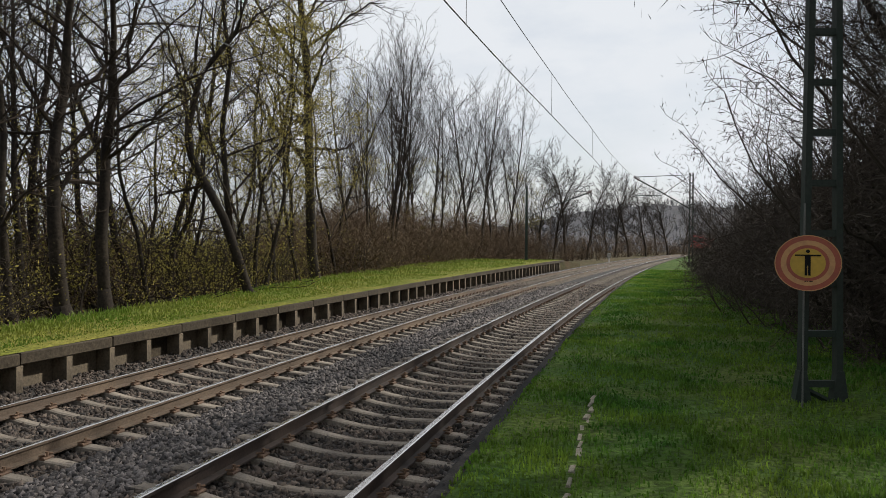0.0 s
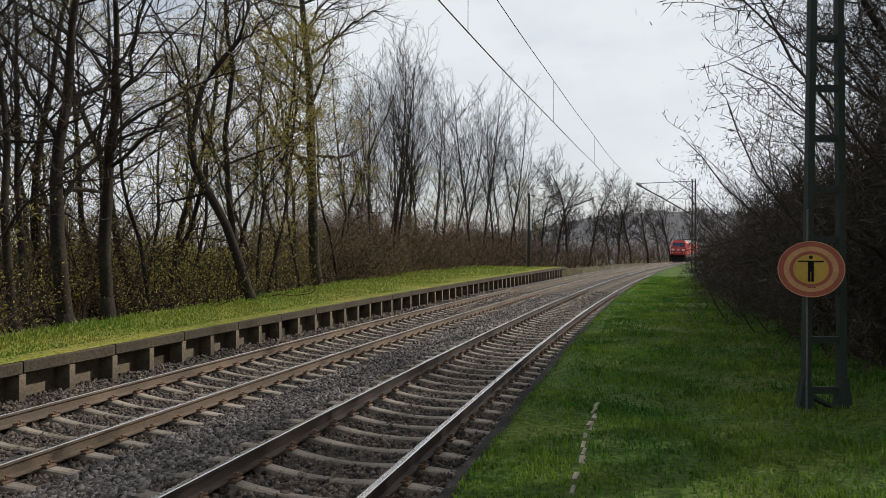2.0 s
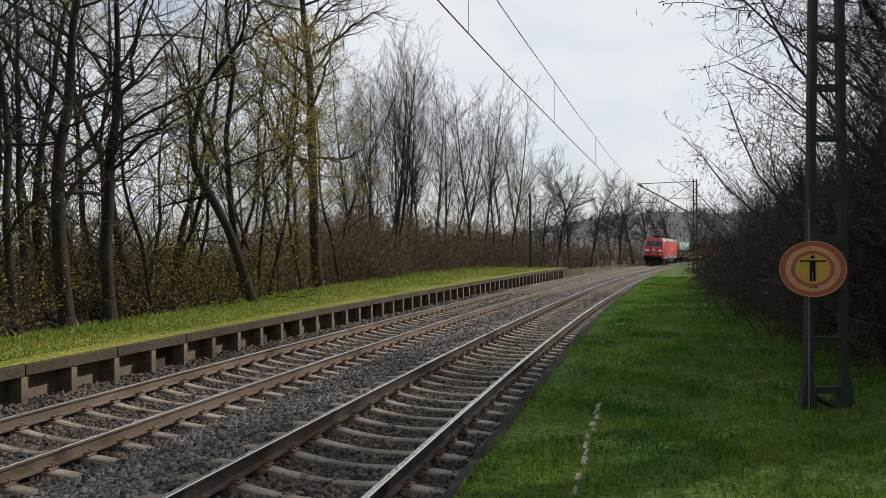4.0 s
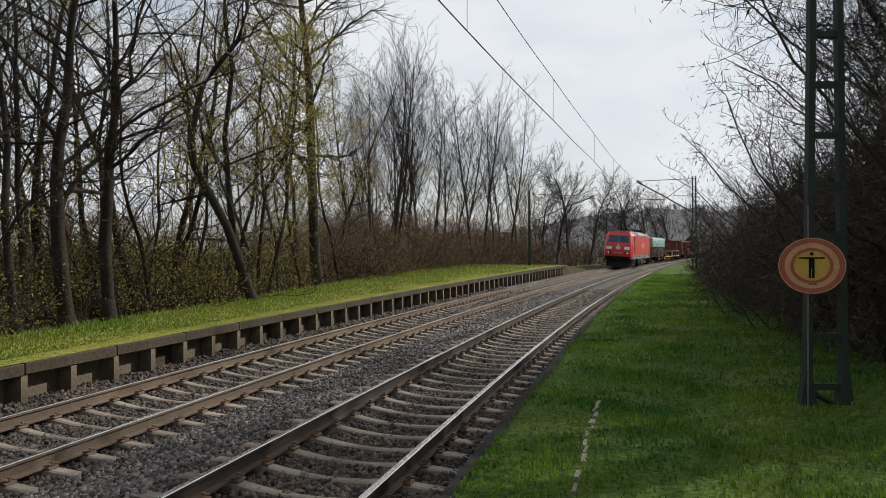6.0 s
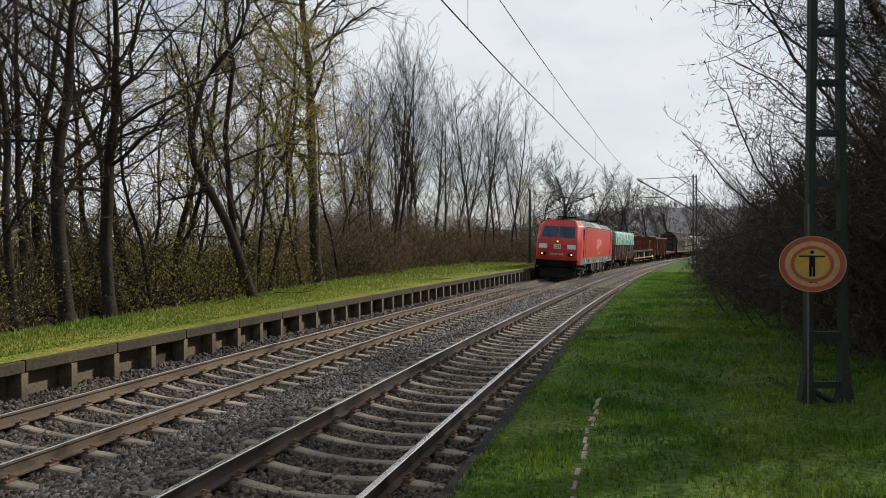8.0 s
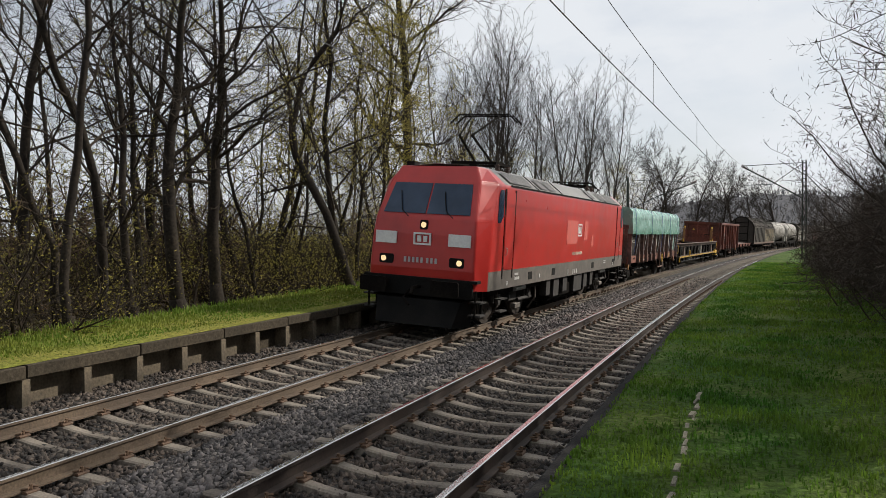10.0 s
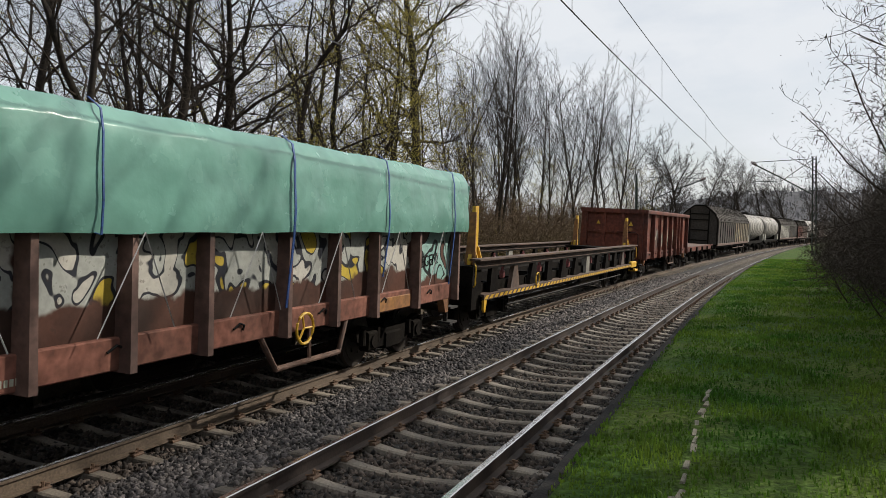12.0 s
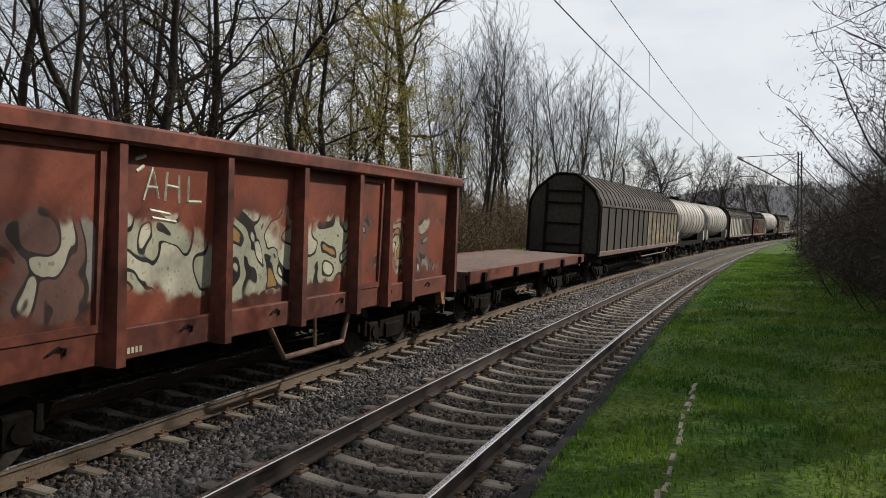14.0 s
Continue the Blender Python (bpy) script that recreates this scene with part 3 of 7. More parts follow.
def build_near_platform():
    S = steps(-14, 40, 0.5) + steps(42, 240, 3.0)
    b = loft(Build(), [(NEAR_OFF, -0.6), (NEAR_OFF, NEAR_Z - 0.03), (NEAR_OFF + 0.02, NEAR_Z - 0.01), (NEAR_OFF + 0.13, NEAR_Z - 0.01), (NEAR_OFF + 0.13, -0.6)], S)
    tagged(part("platform_edge_near", b, M_COPING), "low black asphalt-topped edge of the grassed near platform", "platform edge", kind="structure")
    offs = [NEAR_OFF + 0.13, NEAR_OFF + 0.2, 2.2, 2.6, 3.0, 3.5, 4.0, 4.5, 5.0, 5.6, 6.4, 7.4, 8.5]
    g = loft(Build(), lambda s: [(o, near_z(o, s) + (-0.01 if i == 0 else 0)) for i, o in enumerate(offs)] + [(8.5, -0.6), (NEAR_OFF + 0.13, -0.6)], S)
    tagged(part("lawn_near", g, M_TURF, smooth=True), "rough green spring grass over the old near platform", "grass", kind="structure")


build_near_platform()


def build_kerb_stones():
    k = thing("kerb_line", "row of pale worn kerb stones sunk in the grass", "kerb")
    b = Build()
    b.box(-0.11, 0.11, -0.06, 0.06, -0.10, 0.03, 0, 0.02)
    me = b.mesh("kerb_stone", [M_SLAB])
    rnd = random.Random(8)
    s = 4.5
    while s < 9.6:
        o = part("kerb_stone", me, [], k)
        o.matrix_basis = pose(*on_line(s, 2.60 + rnd.uniform(-0.02, 0.02), near_z(2.6, s) - 0.016 + rnd.uniform(-0.015, 0.006)), rnd.uniform(-4, 4), rnd.uniform(-3, 3), 90 - math.degrees(heading(s)) + rnd.uniform(-6, 6)) @ Matrix.Diagonal((1, rnd.uniform(0.28, 0.55), 1, 1))
        s += 0.235 + (0.12 if rnd.random() < 0.2 else 0)


build_kerb_stones()


# ---- the far platform: concrete posts and panels under a coping, grass on top ----
def build_far_platform():
    S = steps(-12, 60, 1.0) + steps(62, 64, 1.0)
    w = thing("platform_edge_far", "weathered concrete platform edge of posts, recessed panels and coping", "platform edge", kind="structure")
    PITCH, END = 1.018, 64.0
    rnd = random.Random(11)
    i = 0
    s = 10.40 - 20 * PITCH
    while s < END:
        z = plat_z(s)
        mid = s + PITCH / 2
        ang = 90 - math.degrees(heading(s))
        post = Build().box(-0.065, 0.065, -0.11, 0.16, -0.55, z - 0.18, 0, 0.015)
        o = part("post", post, M_CONC, w)
        o.matrix_basis = pose(*on_line(s, WALL_OFF - 0.02), 0, 0, ang)
        pan = Build().box(-(PITCH / 2 - 0.07), PITCH / 2 - 0.07, -0.03, 0.05, -0.55, plat_z(mid) - 0.19, 0, 0.01)
        o = part("panel", pan, M_CONC_DARK if rnd.random() < 0.3 else M_CONC, w)
        o.matrix_basis = pose(*on_line(mid, WALL_OFF - 0.20), 0, 0, 90 - math.degrees(heading(mid)))
        cp = Build().box(-(PITCH - 0.004), PITCH - 0.004, -0.135, 0.34, 0, 0.175, 0, 0.012)
        if i % 2 == 0:
            o = part("coping_slab", cp, M_CONC_DARK, w)
            o.matrix_basis = pose(*on_line(s + PITCH, WALL_OFF - 0.03, plat_z(s + PITCH) - 0.175 + rnd.uniform(-0.003, 0.003)), 0, 0, 90 - math.degrees(heading(s + PITCH)))
        i += 1
        s += PITCH
    g = loft(Build(), lambda s: [(WALL_OFF + 0.04 + 0.05 * noise.noise((s * 1.7, 0, 6)), plat_z(s) + 0.006), (WALL_OFF - 0.10, plat_z(s) + 0.022), (WALL_OFF - 0.38, plat_z(s) + 0.02)] + [(WALL_OFF - 0.38 + (wood_edge(s) - 0.8 - WALL_OFF + 0.38) * q, plat_z(s) + 0.03 * noise.noise((s * 0.6, q * 4, 1)) - 0.05 * q) for q in (0.1, 0.25, 0.4, 0.55, 0.7, 0.85, 1.0)]
             + [(wood_edge(s) - 3.0, 0.0), (wood_edge(s) - 3.0, -0.6), (WALL_OFF - 0.30, -0.6), (WALL_OFF - 0.30, plat_z(s) - 0.2), (WALL_OFF - 0.38, plat_z(s) - 0.2), (WALL_OFF - 0.38, plat_z(s) + 0.003), (WALL_OFF + 0.03, plat_z(s) + 0.003)], S)
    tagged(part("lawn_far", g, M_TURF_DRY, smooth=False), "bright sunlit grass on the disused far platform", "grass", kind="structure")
    # end ramp of the far platform
    r = loft(Build(), lambda s: [(WALL_OFF, -0.6), (WALL_OFF, plat_z(64) - 0.02 - (s - 64) * 0.05), (wood_edge(s), plat_z(64) - (s - 64) * 0.05), (wood_edge(s), -0.6)], steps(64.05, 74, 1.0))
    tagged(part("platform_ramp", r, M_GROUND), "earth ramp at the end of the far platform", "ramp", kind="structure")


build_far_platform()


def blades(rnd, s, off, zf, h_lo, h_hi, width, name, label, material):
    n = len(s)
    x, y = line_points(s, off)
    z = zf
    a = rnd.uniform(0, 2 * np.pi, n)
    lean = rnd.uniform(0.1, 0.8, n)
    h = rnd.uniform(h_lo, h_hi, n)
    w = rnd.uniform(0.6, 1.3, n) * width
    dx, dy = np.cos(a), np.sin(a)
    b = rnd.uniform(0, 2 * np.pi, n)
    px, py = np.cos(b) * w, np.sin(b) * w
    v = np.zeros((n, 5, 3))
    v[:, 0] = np.stack([x - px, y - py, z - 0.02], 1)
    v[:, 1] = np.stack([x + px, y + py, z - 0.02], 1)
    mx, my, mz = x + dx * h * lean * 0.3, y + dy * h * lean * 0.3, z + h * 0.6
    v[:, 2] = np.stack([mx + px * 0.7, my + py * 0.7, mz], 1)
    v[:, 3] = np.stack([mx - px * 0.7, my - py * 0.7, mz], 1)
    v[:, 4] = np.stack([x + dx * h * lean, y + dy * h * lean, z + h * (1.1 - 0.5 * lean)], 1)
    k = 5 * np.arange(n)[:, None]
    quads = k + np.array([[0, 1, 2, 3]])
    tris = k + np.array([[3, 2, 4]])
    loops = np.concatenate([quads, tris], 1).reshape(-1)
    me = bpy.data.meshes.new(name)
    me.vertices.add(5 * n)
    me.vertices.foreach_set("co", v.reshape(-1))
    me.loops.add(7 * n)
    me.loops.foreach_set("vertex_index", loops.astype(np.int32))
    me.polygons.add(2 * n)
    st = (7 * np.arange(n)[:, None] + np.array([[0, 4]])).reshape(-1)
    me.polygons.foreach_set("loop_start", st.astype(np.int32))
    me.update(calc_edges=True)
    me.materials.append(material)
    return tagged(new(name, me), label, "grass", kind="stuff")


def build_grass():
    rnd = np.random.default_rng(21)
    n = 165000
    s = 2.0 + 50 * rnd.random(n) ** 2.1
    off = NEAR_OFF + 0.10 + (8.0 - NEAR_OFF) * rnd.random(n) ** 1.1
    patch = np.array([noise.noise((a * 0.8, b * 0.8, 9)) + 0.6 * noise.noise((a * 2.3, b * 2.3, 4)) for a, b in zip(s, off)])
    keep = (np.abs(off - 2.6) > 0.03) | (s > 9.6)
    keep &= rnd.random(n) < 0.72 + 0.9 * patch
    s, off, patch = s[keep], off[keep], patch[keep]
    z = np.array([near_z(a, b) for a, b in zip(off, s)])
    tall = 1 + np.clip(patch, 0, 1) * 1.3 + (rnd.random(len(s)) < 0.012) * 1.4
    edge = np.clip((off - NEAR_OFF - 0.1) / 0.5, 0.45, 1)
    blades(rnd, s, off, z, 0.020 * tall * edge, 0.056 * tall * edge, 0.0062 + 0.00035 * s, "grass", "tufted green spring grass of the near platform", M_BLADE)
    n = 42000
    s = 6.0 + 60 * rnd.random(n) ** 1.6
    q = rnd.random(n)
    we = np.array([wood_edge(a) for a in s])
    off = WALL_OFF - 0.02 - 0.30 * rnd.random(n) + (we - 0.9 - WALL_OFF + 0.4) * q
    z = np.array([plat_z(a) for a in s]) - 0.04 * q
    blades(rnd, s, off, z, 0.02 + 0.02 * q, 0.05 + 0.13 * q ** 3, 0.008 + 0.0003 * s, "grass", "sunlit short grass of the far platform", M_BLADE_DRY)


# darker than grimy grey paint: includes the shade under the floor
M_BOX = mat("grimy grey box with underfloor shade", (0.026, 0.023, 0.020), (0.015, 0.013, 0.012), 0.85, big=1.5, fine=20, bump=0.1, contrast=0.35)


# ---- the train: each vehicle's own x points to the train's rear, y away from the camera, z up from the rail ----
TRAIN = []                        # object, distance of its middle behind the nose, half its pivot distance, keyed wheels


def wheelset(parent, x, r, keyed):
    b = Build()
    for sg in (-1, 1):
        y = sg * 0.753
        b.cyl((0, y - 0.065, 0), (0, y + 0.065, 0), r, 28)
        b.cyl((0, y - sg * 0.03, 0), (0, y - sg * 0.075, 0), r + 0.028, 28)
        b.cyl((0, y + sg * 0.065, 0), (0, y + sg * 0.085, 0), r * 0.80, 24)
        for k in range(6):
            w = k * math.pi / 3
            b.cyl((0.5 * r * math.cos(w), y + sg * 0.08, 0.5 * r * math.sin(w)), (0.5 * r * math.cos(w), y + sg * 0.10, 0.5 * r * math.sin(w)), 0.035, 6)
    b.cyl((0, -1.0, 0), (0, 1.0, 0), 0.085, 12)
    o = part("wheelset", b, M_WHEEL, parent, "steel wheels with worn treads")
    o.location = (x, 0, r)
    if keyed is not None:
        keyed.append((o, r))
    return o


def bogie(parent, x, wheelbase, r, keyed=None, heavy=False):
    """Frame with springs, axle boxes and brake gear; its wheelsets hang under it."""
    b = Build()
    h = wheelbase / 2
    for sg in (-1, 1):
        y = sg * 1.0
        z = r + (0.22 if heavy else 0.12)
        ring = [(-h - 0.45, z + 0.05), (-h - 0.2, z + 0.14), (-0.5, z + 0.02), (0.5, z + 0.02), (h + 0.2, z + 0.14), (h + 0.45, z + 0.05), (h + 0.4, z - 0.10),
                (0.55, z - 0.28), (-0.55, z - 0.28), (-h - 0.4, z - 0.10)]
        b.prism([(px, y - 0.06, pz) for px, pz in ring][::sg], [(px, y + 0.06, pz) for px, pz in ring][::sg])
        for e in (-h, h):
            b.box(e - 0.16, e + 0.16, y - 0.09 + sg * 0.06, y + 0.09 + sg * 0.06, r - 0.16, r + 0.16, 1, 0.03)
            b.cyl((e, y + sg * 0.10, r), (e, y + sg * 0.18, r), 0.10, 12, 1)
            for d in (-0.26, 0.26):
                b.tube([(e + d, y + sg * 0.06, r - 0.05), (e + d, y + sg * 0.06, r + 0.20)], [0.075, 0.075], 10, 1)
            b.box(e - r - 0.14, e - r - 0.05, y - sg * 0.30 - 0.06, y - sg * 0.30 + 0.06, r - 0.2, r + 0.2, 0)
        b.box(-0.30, 0.30, y - 0.10, y + 0.10, z - 0.34, z - 0.05, 1, 0.03)
        if heavy:
            b.tube([(-0.7, y + sg * 0.12, z - 0.02), (0.1, y + sg * 0.12, z + 0.12)], 0.05, 8, 1)
            b.tube([(0.35, y + sg * 0.12, r - 0.1), (h + 0.3, y + sg * 0.12, r - 0.1)], 0.045, 8, 1)
    b.box(-0.22, 0.22, -1.0, 1.0, r + 0.02, r + 0.26, 0, 0.04)
    o = part("bogie", b, [M_UNDER, M_BOX if heavy else M_UNDER], parent, "grimy steel bogie, shade put into its colour")
    o.location = (x, 0, 0)
    for e in (-h, h):
        wheelset(o, e, r, keyed)
    return o


def buffers(parent, x, sg, wide=False):
    """Two buffers on one end; sg: the way they point."""
    for y in (-0.875, 0.875):
        b = Build()
        b.cyl((x, y, 1.05), (x + sg * 0.36, y, 1.05), 0.115, 14)
        b.cyl((x + sg * 0.30, y, 1.05), (x + sg * 0.56, y, 1.05), 0.085, 14)
        if wide:
            ring = [(0.30, -0.17), (0.33, -0.13), (0.33, 0.13), (0.30, 0.17), (-0.30, 0.17), (-0.33, 0.13), (-0.33, -0.13), (-0.30, -0.17)]
        else:
            ring = [(0.23 * math.cos(k * math.pi / 8), 0.21 * math.sin(k * math.pi / 8)) for k in range(16)]
        b.prism([(x + sg * 0.56, y + p, 1.05 + q) for p, q in ring][::sg], [(x + sg * 0.61, y + p, 1.05 + q) for p, q in ring][::sg])
        part("buffer", b, M_UNDER, parent)
    c = Build()
    c.tube([(x, 0, 1.02), (x + sg * 0.35, 0, 1.0), (x + sg * 0.42, 0, 0.86)], 0.05, 8)
    c.tube([(x, 0.25, 0.9), (x + sg * 0.25, 0.28, 0.75), (x + sg * 0.3, 0.1, 0.6)], 0.03, 6)
    part("coupling", c, M_UNDER, parent)


def join_ring(b, rings, rows):
    """Faces between neighbouring rings of points, one material a row."""
    k = len(b.v)
    n = len(rings[0])
    for r in rings:
        b.v.extend(r)
    for i in range(len(rings) - 1):
        for j in range(n - 1):
            b.f.append((k + i * n + j, k + (i + 1) * n + j, k + (i + 1) * n + j + 1, k + i * n + j + 1))
            b.m.append(rows(i, j))


def locomotive():
    L = 17.62
    # marks along the side are placed from the body's middle
    loco = thing("locomotive", "red electric freight locomotive with grey skirt and roof, headlamps lit", "locomotive")
    keyed = []
    # heights of the outline points: bottom, skirt top, waist, screen foot, cantrail, roof shoulder, roof middle
    zs = (0.98, 1.42, 2.20, 2.60, 3.45, 3.83, 3.88)
    front = ((0.06, 1.30), (0.02, 1.30), (0.07, 1.28), (0.14, 1.25), (0.58, 1.12), (0.80, 0.98), (0.80, 0.0))
    should = ((0.55, 1.475), (0.55, 1.475), (0.60, 1.475), (0.66, 1.475), (1.06, 1.44), (1.30, 0.99), (1.30, 0.0))
    post = ((1.45, 1.485), (1.45, 1.485), (1.45, 1.485), (1.45, 1.485), (1.45, 1.47), (1.50, 0.99), (1.50, 0.0))
    body = Build()
    for side in (1, -1):
        rings = []
        for st in (front, should, post):
            rings.append([(-L / 2 + x, side * y, z) for (x, y), z in zip(st, zs)])
        for st in (post, should, front):
            rings.append([(L / 2 - x, side * y, z) for (x, y), z in zip(st, zs)])

        def rows(i, j):
            if j == 0:
                return 0 if i in (0, 4) else 1
            if j >= 4:
                return 2 if i == 2 else 0
            return 0
        k = len(body.f)
        join_ring(body, rings, rows)
        if side == 1:
            body.f[k:] = [q[::-1] for q in body.f[k:]]
    for e, sg in ((-1, 1), (1, -1)):
        pts = [(e * (L / 2 - x), y, z) for (x, y), z in zip(front, zs)]
        mir = [(x, -y, z) for x, y, z in pts]
        for j in range(5):
            q = [pts[j], mir[j], mir[j + 1], pts[j + 1]]
            body.add(q if e == -1 else q[::-1], [(0, 1, 2, 3)], 0)
        q = [pts[5], mir[5], (pts[6][0], 0, 3.72)]
        body.add(q if e == -1 else q[::-1], [(0, 1, 2)], 0)
    shell = part("body", body, [M_RED, M_SKIRT, M_ROOF], loco, "traffic red body with grey skirt")
    bm = bmesh.new()
    bm.from_mesh(shell.data)
    bmesh.ops.remove_doubles(bm, verts=bm.verts, dist=0.002)
    bm.to_mesh(shell.data)
    bm.free()
    soft = shell.modifiers.new("rounded edges", "BEVEL")
    soft.width, soft.segments, soft.limit_method, soft.angle_limit = 0.055, 3, "ANGLE", radians(14)
    # underframe
    u = Build()
    u.box(-L / 2 + 0.35, L / 2 - 0.35, -1.25, 1.25, 0.80, 0.99)
    u.box(-2.2, 2.2, -1.30, 1.30, 0.28, 0.80, 0, 0.10)
    part("underframe", u, M_UNDER, loco)
    for x0, x1, z0 in ((-2.3, -1.7, 0.42), (-1.2, -0.7, 0.5), (0.2, 1.3, 0.40), (1.6, 2.1, 0.46), (-3.1, -2.7, 0.5), (2.6, 3.0, 0.48)):
        part("equipment_box", Build().box(x0, x1, -1.42, -1.22, z0, 0.96, 0, 0.02), M_BOX, loco)
        part("equipment_box", Build().box(x0, x1, 1.22, 1.42, z0, 0.96, 0, 0.02), M_BOX, loco)
    for x in (-5.25, 5.25):
        bogie(loco, x, 2.6, 0.62, keyed, True)
    # ends
    for e in (-1, 1):
        x = e * (L / 2)
        bb = Build()
        bb.box(min(x, x - e * 0.4), max(x, x - e * 0.4), -1.30, 1.30, 0.80, 1.17, 0, 0.04)
        bb.box(min(x + e * 0.03, x - e * 0.2), max(x + e * 0.03, x - e * 0.2), -1.42, 1.42, 1.17, 1.23)
        part("buffer_beam", bb, M_BLACK, loco)
        pl = Build()
        pl.prism([(x - e * 0.35, -1.2, 0.80), (x - e * 0.35, 1.2, 0.80), (x - e * 0.35, 1.15, 0.16), (x - e * 0.35, -1.15, 0.16)],
                 [(x + e * 0.02, -1.05, 0.72), (x + e * 0.02, 1.05, 0.72), (x + e * 0.25, 0.95, 0.16), (x + e * 0.25, -0.95, 0.16)])
        part("snow_plough", pl, M_BLACK, loco)
        buffers(loco, x, e, True)
        # windscreens, raked with the front
        def on_front(y, z, out):
            i = 2 if z < 2.60 else 3
            t = (z - zs[i]) / (zs[i + 1] - zs[i])
            fx = front[i][0] + (front[i + 1][0] - front[i][0]) * t
            return (e * (L / 2 - fx + out), y, z)
        for y0, y1 in ((-1.09, -0.02), (0.02, 1.09)):
            sc = 0.90
            zz = ((2.68, y0, y1), (3.40, y0 * (sc if abs(y0) > 0.5 else 1), y1 * (sc if abs(y1) > 0.5 else 1)))
            a = [on_front(zz[0][1], 2.68, -0.03), on_front(zz[0][2], 2.68, -0.03), on_front(zz[1][2], 3.40, -0.03), on_front(zz[1][1], 3.40, -0.03)]
            c = [(px + e * 0.05, py, pz) for px, py, pz in a]
            g = Build()
            g.prism(a if e == 1 else a[::-1], c if e == 1 else c[::-1])
            ws = part("windscreen", g, M_GLASS, loco, "dark raked windscreen pane")
            wi = Build()
            my = (y0 + y1) / 2
            wi.tube([on_front(my - 0.15, 2.60, 0.05), on_front(my + 0.05, 2.75, 0.06), on_front(my + 0.2, 3.2, 0.06)], 0.012, 5)
            part("wiper", wi, M_BLACK, ws)
        for y, z in ((-0.88, 1.60), (0.88, 1.60), (0.0, 2.42)):
            hs = Build()
            w = 0.18 if z < 2 else 0.10
            back = 0.085 if z > 2 else 0.012
            hs.box(*sorted((e * (L / 2 - back - 0.12), e * (L / 2 - back))), y - w, y + w, z - 0.11, z + 0.11, 0, 0.03)
            hl = part("headlight", hs, M_BLACK, loco)
            lens = Build()
            yy = y + (0.07 if y > 0.1 else (-0.07 if y < -0.1 else 0))
            lens.cyl((e * (L / 2 - 0.14), yy, z), (e * (L / 2 - back + 0.015), yy, z), 0.064, 16)
            part("lens", lens, M_LAMP if e == -1 else M_INSUL, hl, "lit round lamp" if e == -1 else "")
        for y in (-0.92, 0.92):
            part("front_panel", Build().box(min(e * (L / 2 - 0.05), e * (L / 2 - 0.025)), max(e * (L / 2 - 0.05), e * (L / 2 - 0.025)), y - 0.27, y + 0.27, 1.96, 2.24), M_WHITE, loco, "pale grey rectangle")
        lg = Build()
        xa, xb = sorted((e * (L / 2 - 0.06), e * (L / 2 - 0.022)))
        for y0, y1, z0, z1 in ((-0.22, 0.22, 1.96, 2.0), (-0.22, 0.22, 2.20, 2.24), (-0.22, -0.18, 2.0, 2.20), (0.18, 0.22, 2.0, 2.20), (-0.12, -0.03, 2.03, 2.17), (0.03, 0.12, 2.03, 2.17)):
            lg.box(xa, xb, y0, y1, z0, z1)
        part("emblem", lg, M_WHITE, loco, "white framed emblem")
        for k in range(8):
            y = -0.40 + k * 0.105 + (0.04 if k > 2 else 0)
            part("number_bar", Build().box(*sorted((e * (L / 2 - 0.05), e * (L / 2 - 0.012))), y, y + 0.055, 1.55, 1.67), M_LGREY, loco)
        for y in (-1.34, 1.34):
            for z in (0.42, 0.72):
                part("cab_step", Build().box(*sorted((e * (L / 2 - 0.5), e * (L / 2 - 0.1))), y - 0.14, y + 0.14, z, z + 0.035), M_BOX, loco)
            for xx in (0.5, 0.1):
                part("step_bracket", Build().box(*sorted((e * (L / 2 - xx), e * (L / 2 - xx - 0.04))), y - 0.02, y + 0.02, 0.42, 1.0), M_UNDER, loco)
        for y in (-1.38, 1.38):
            for z in (0.40, 0.70, 1.0):
                part("door_step", Build().box(*sorted((e * (L / 2 - 1.55), e * (L / 2 - 2.05))), y - 0.08, y + 0.08, z, z + 0.03), M_BOX, loco)
    # sides: doors, windows, grilles, lettering
    for sg in (-1, 1):
        for e in (-1, 1):
            x = e * (L / 2 - 1.82)
            d = Build()
            d.box(x - 0.33, x + 0.33, sg * 1.487 - 0.012, sg * 1.487 + 0.012, 1.45, 3.30, 0)
            door = part("cab_door", d, M_RED, loco)
            # flush black strips draw the shade of the recesses beside the door
            for xx in (x - 0.38, x + 0.38):
                part("door_recess_shade", Build().box(xx - 0.035, xx + 0.035, sg * 1.487 - 0.008, sg * 1.487 + 0.008, 1.22, 3.36), M_BLACK, loco)
            for xx in (x - 0.38, x + 0.38):
                part("handrail", Build().tube([(xx, sg * 1.49, 1.5), (xx, sg * 1.50, 1.55), (xx, sg * 1.50, 2.7), (xx, sg * 1.49, 2.75)], 0.012, 6), M_RED, loco)
            hd = Build().tube([(x - 0.24, sg * 1.50, 1.78), (x - 0.24, sg * 1.54, 1.80), (x - 0.24, sg * 1.54, 1.95), (x - 0.24, sg * 1.50, 1.97)], 0.012, 6)
            part("door_handle", hd, M_LGREY, door)
            xw = e * (L / 2 - 1.16)
            w = Build()
            ring = [(-0.20, 2.55), (0.17, 2.55), (0.19, 2.63), (0.19, 3.26), (0.14, 3.33), (-0.02, 3.33), (-0.12, 3.2), (-0.22, 2.65)]
            r0 = [(xw + (-e if e == -1 else e) * 0 + p * (1 if e == -1 else -1), sg * 1.455, z) for p, z in ring]
            r1 = [(px, sg * 1.482, pz) for px, _, pz in r0]
            w.prism(r0, r1)
            part("cab_window", w, M_GLASS, loco, "dark cab side window")
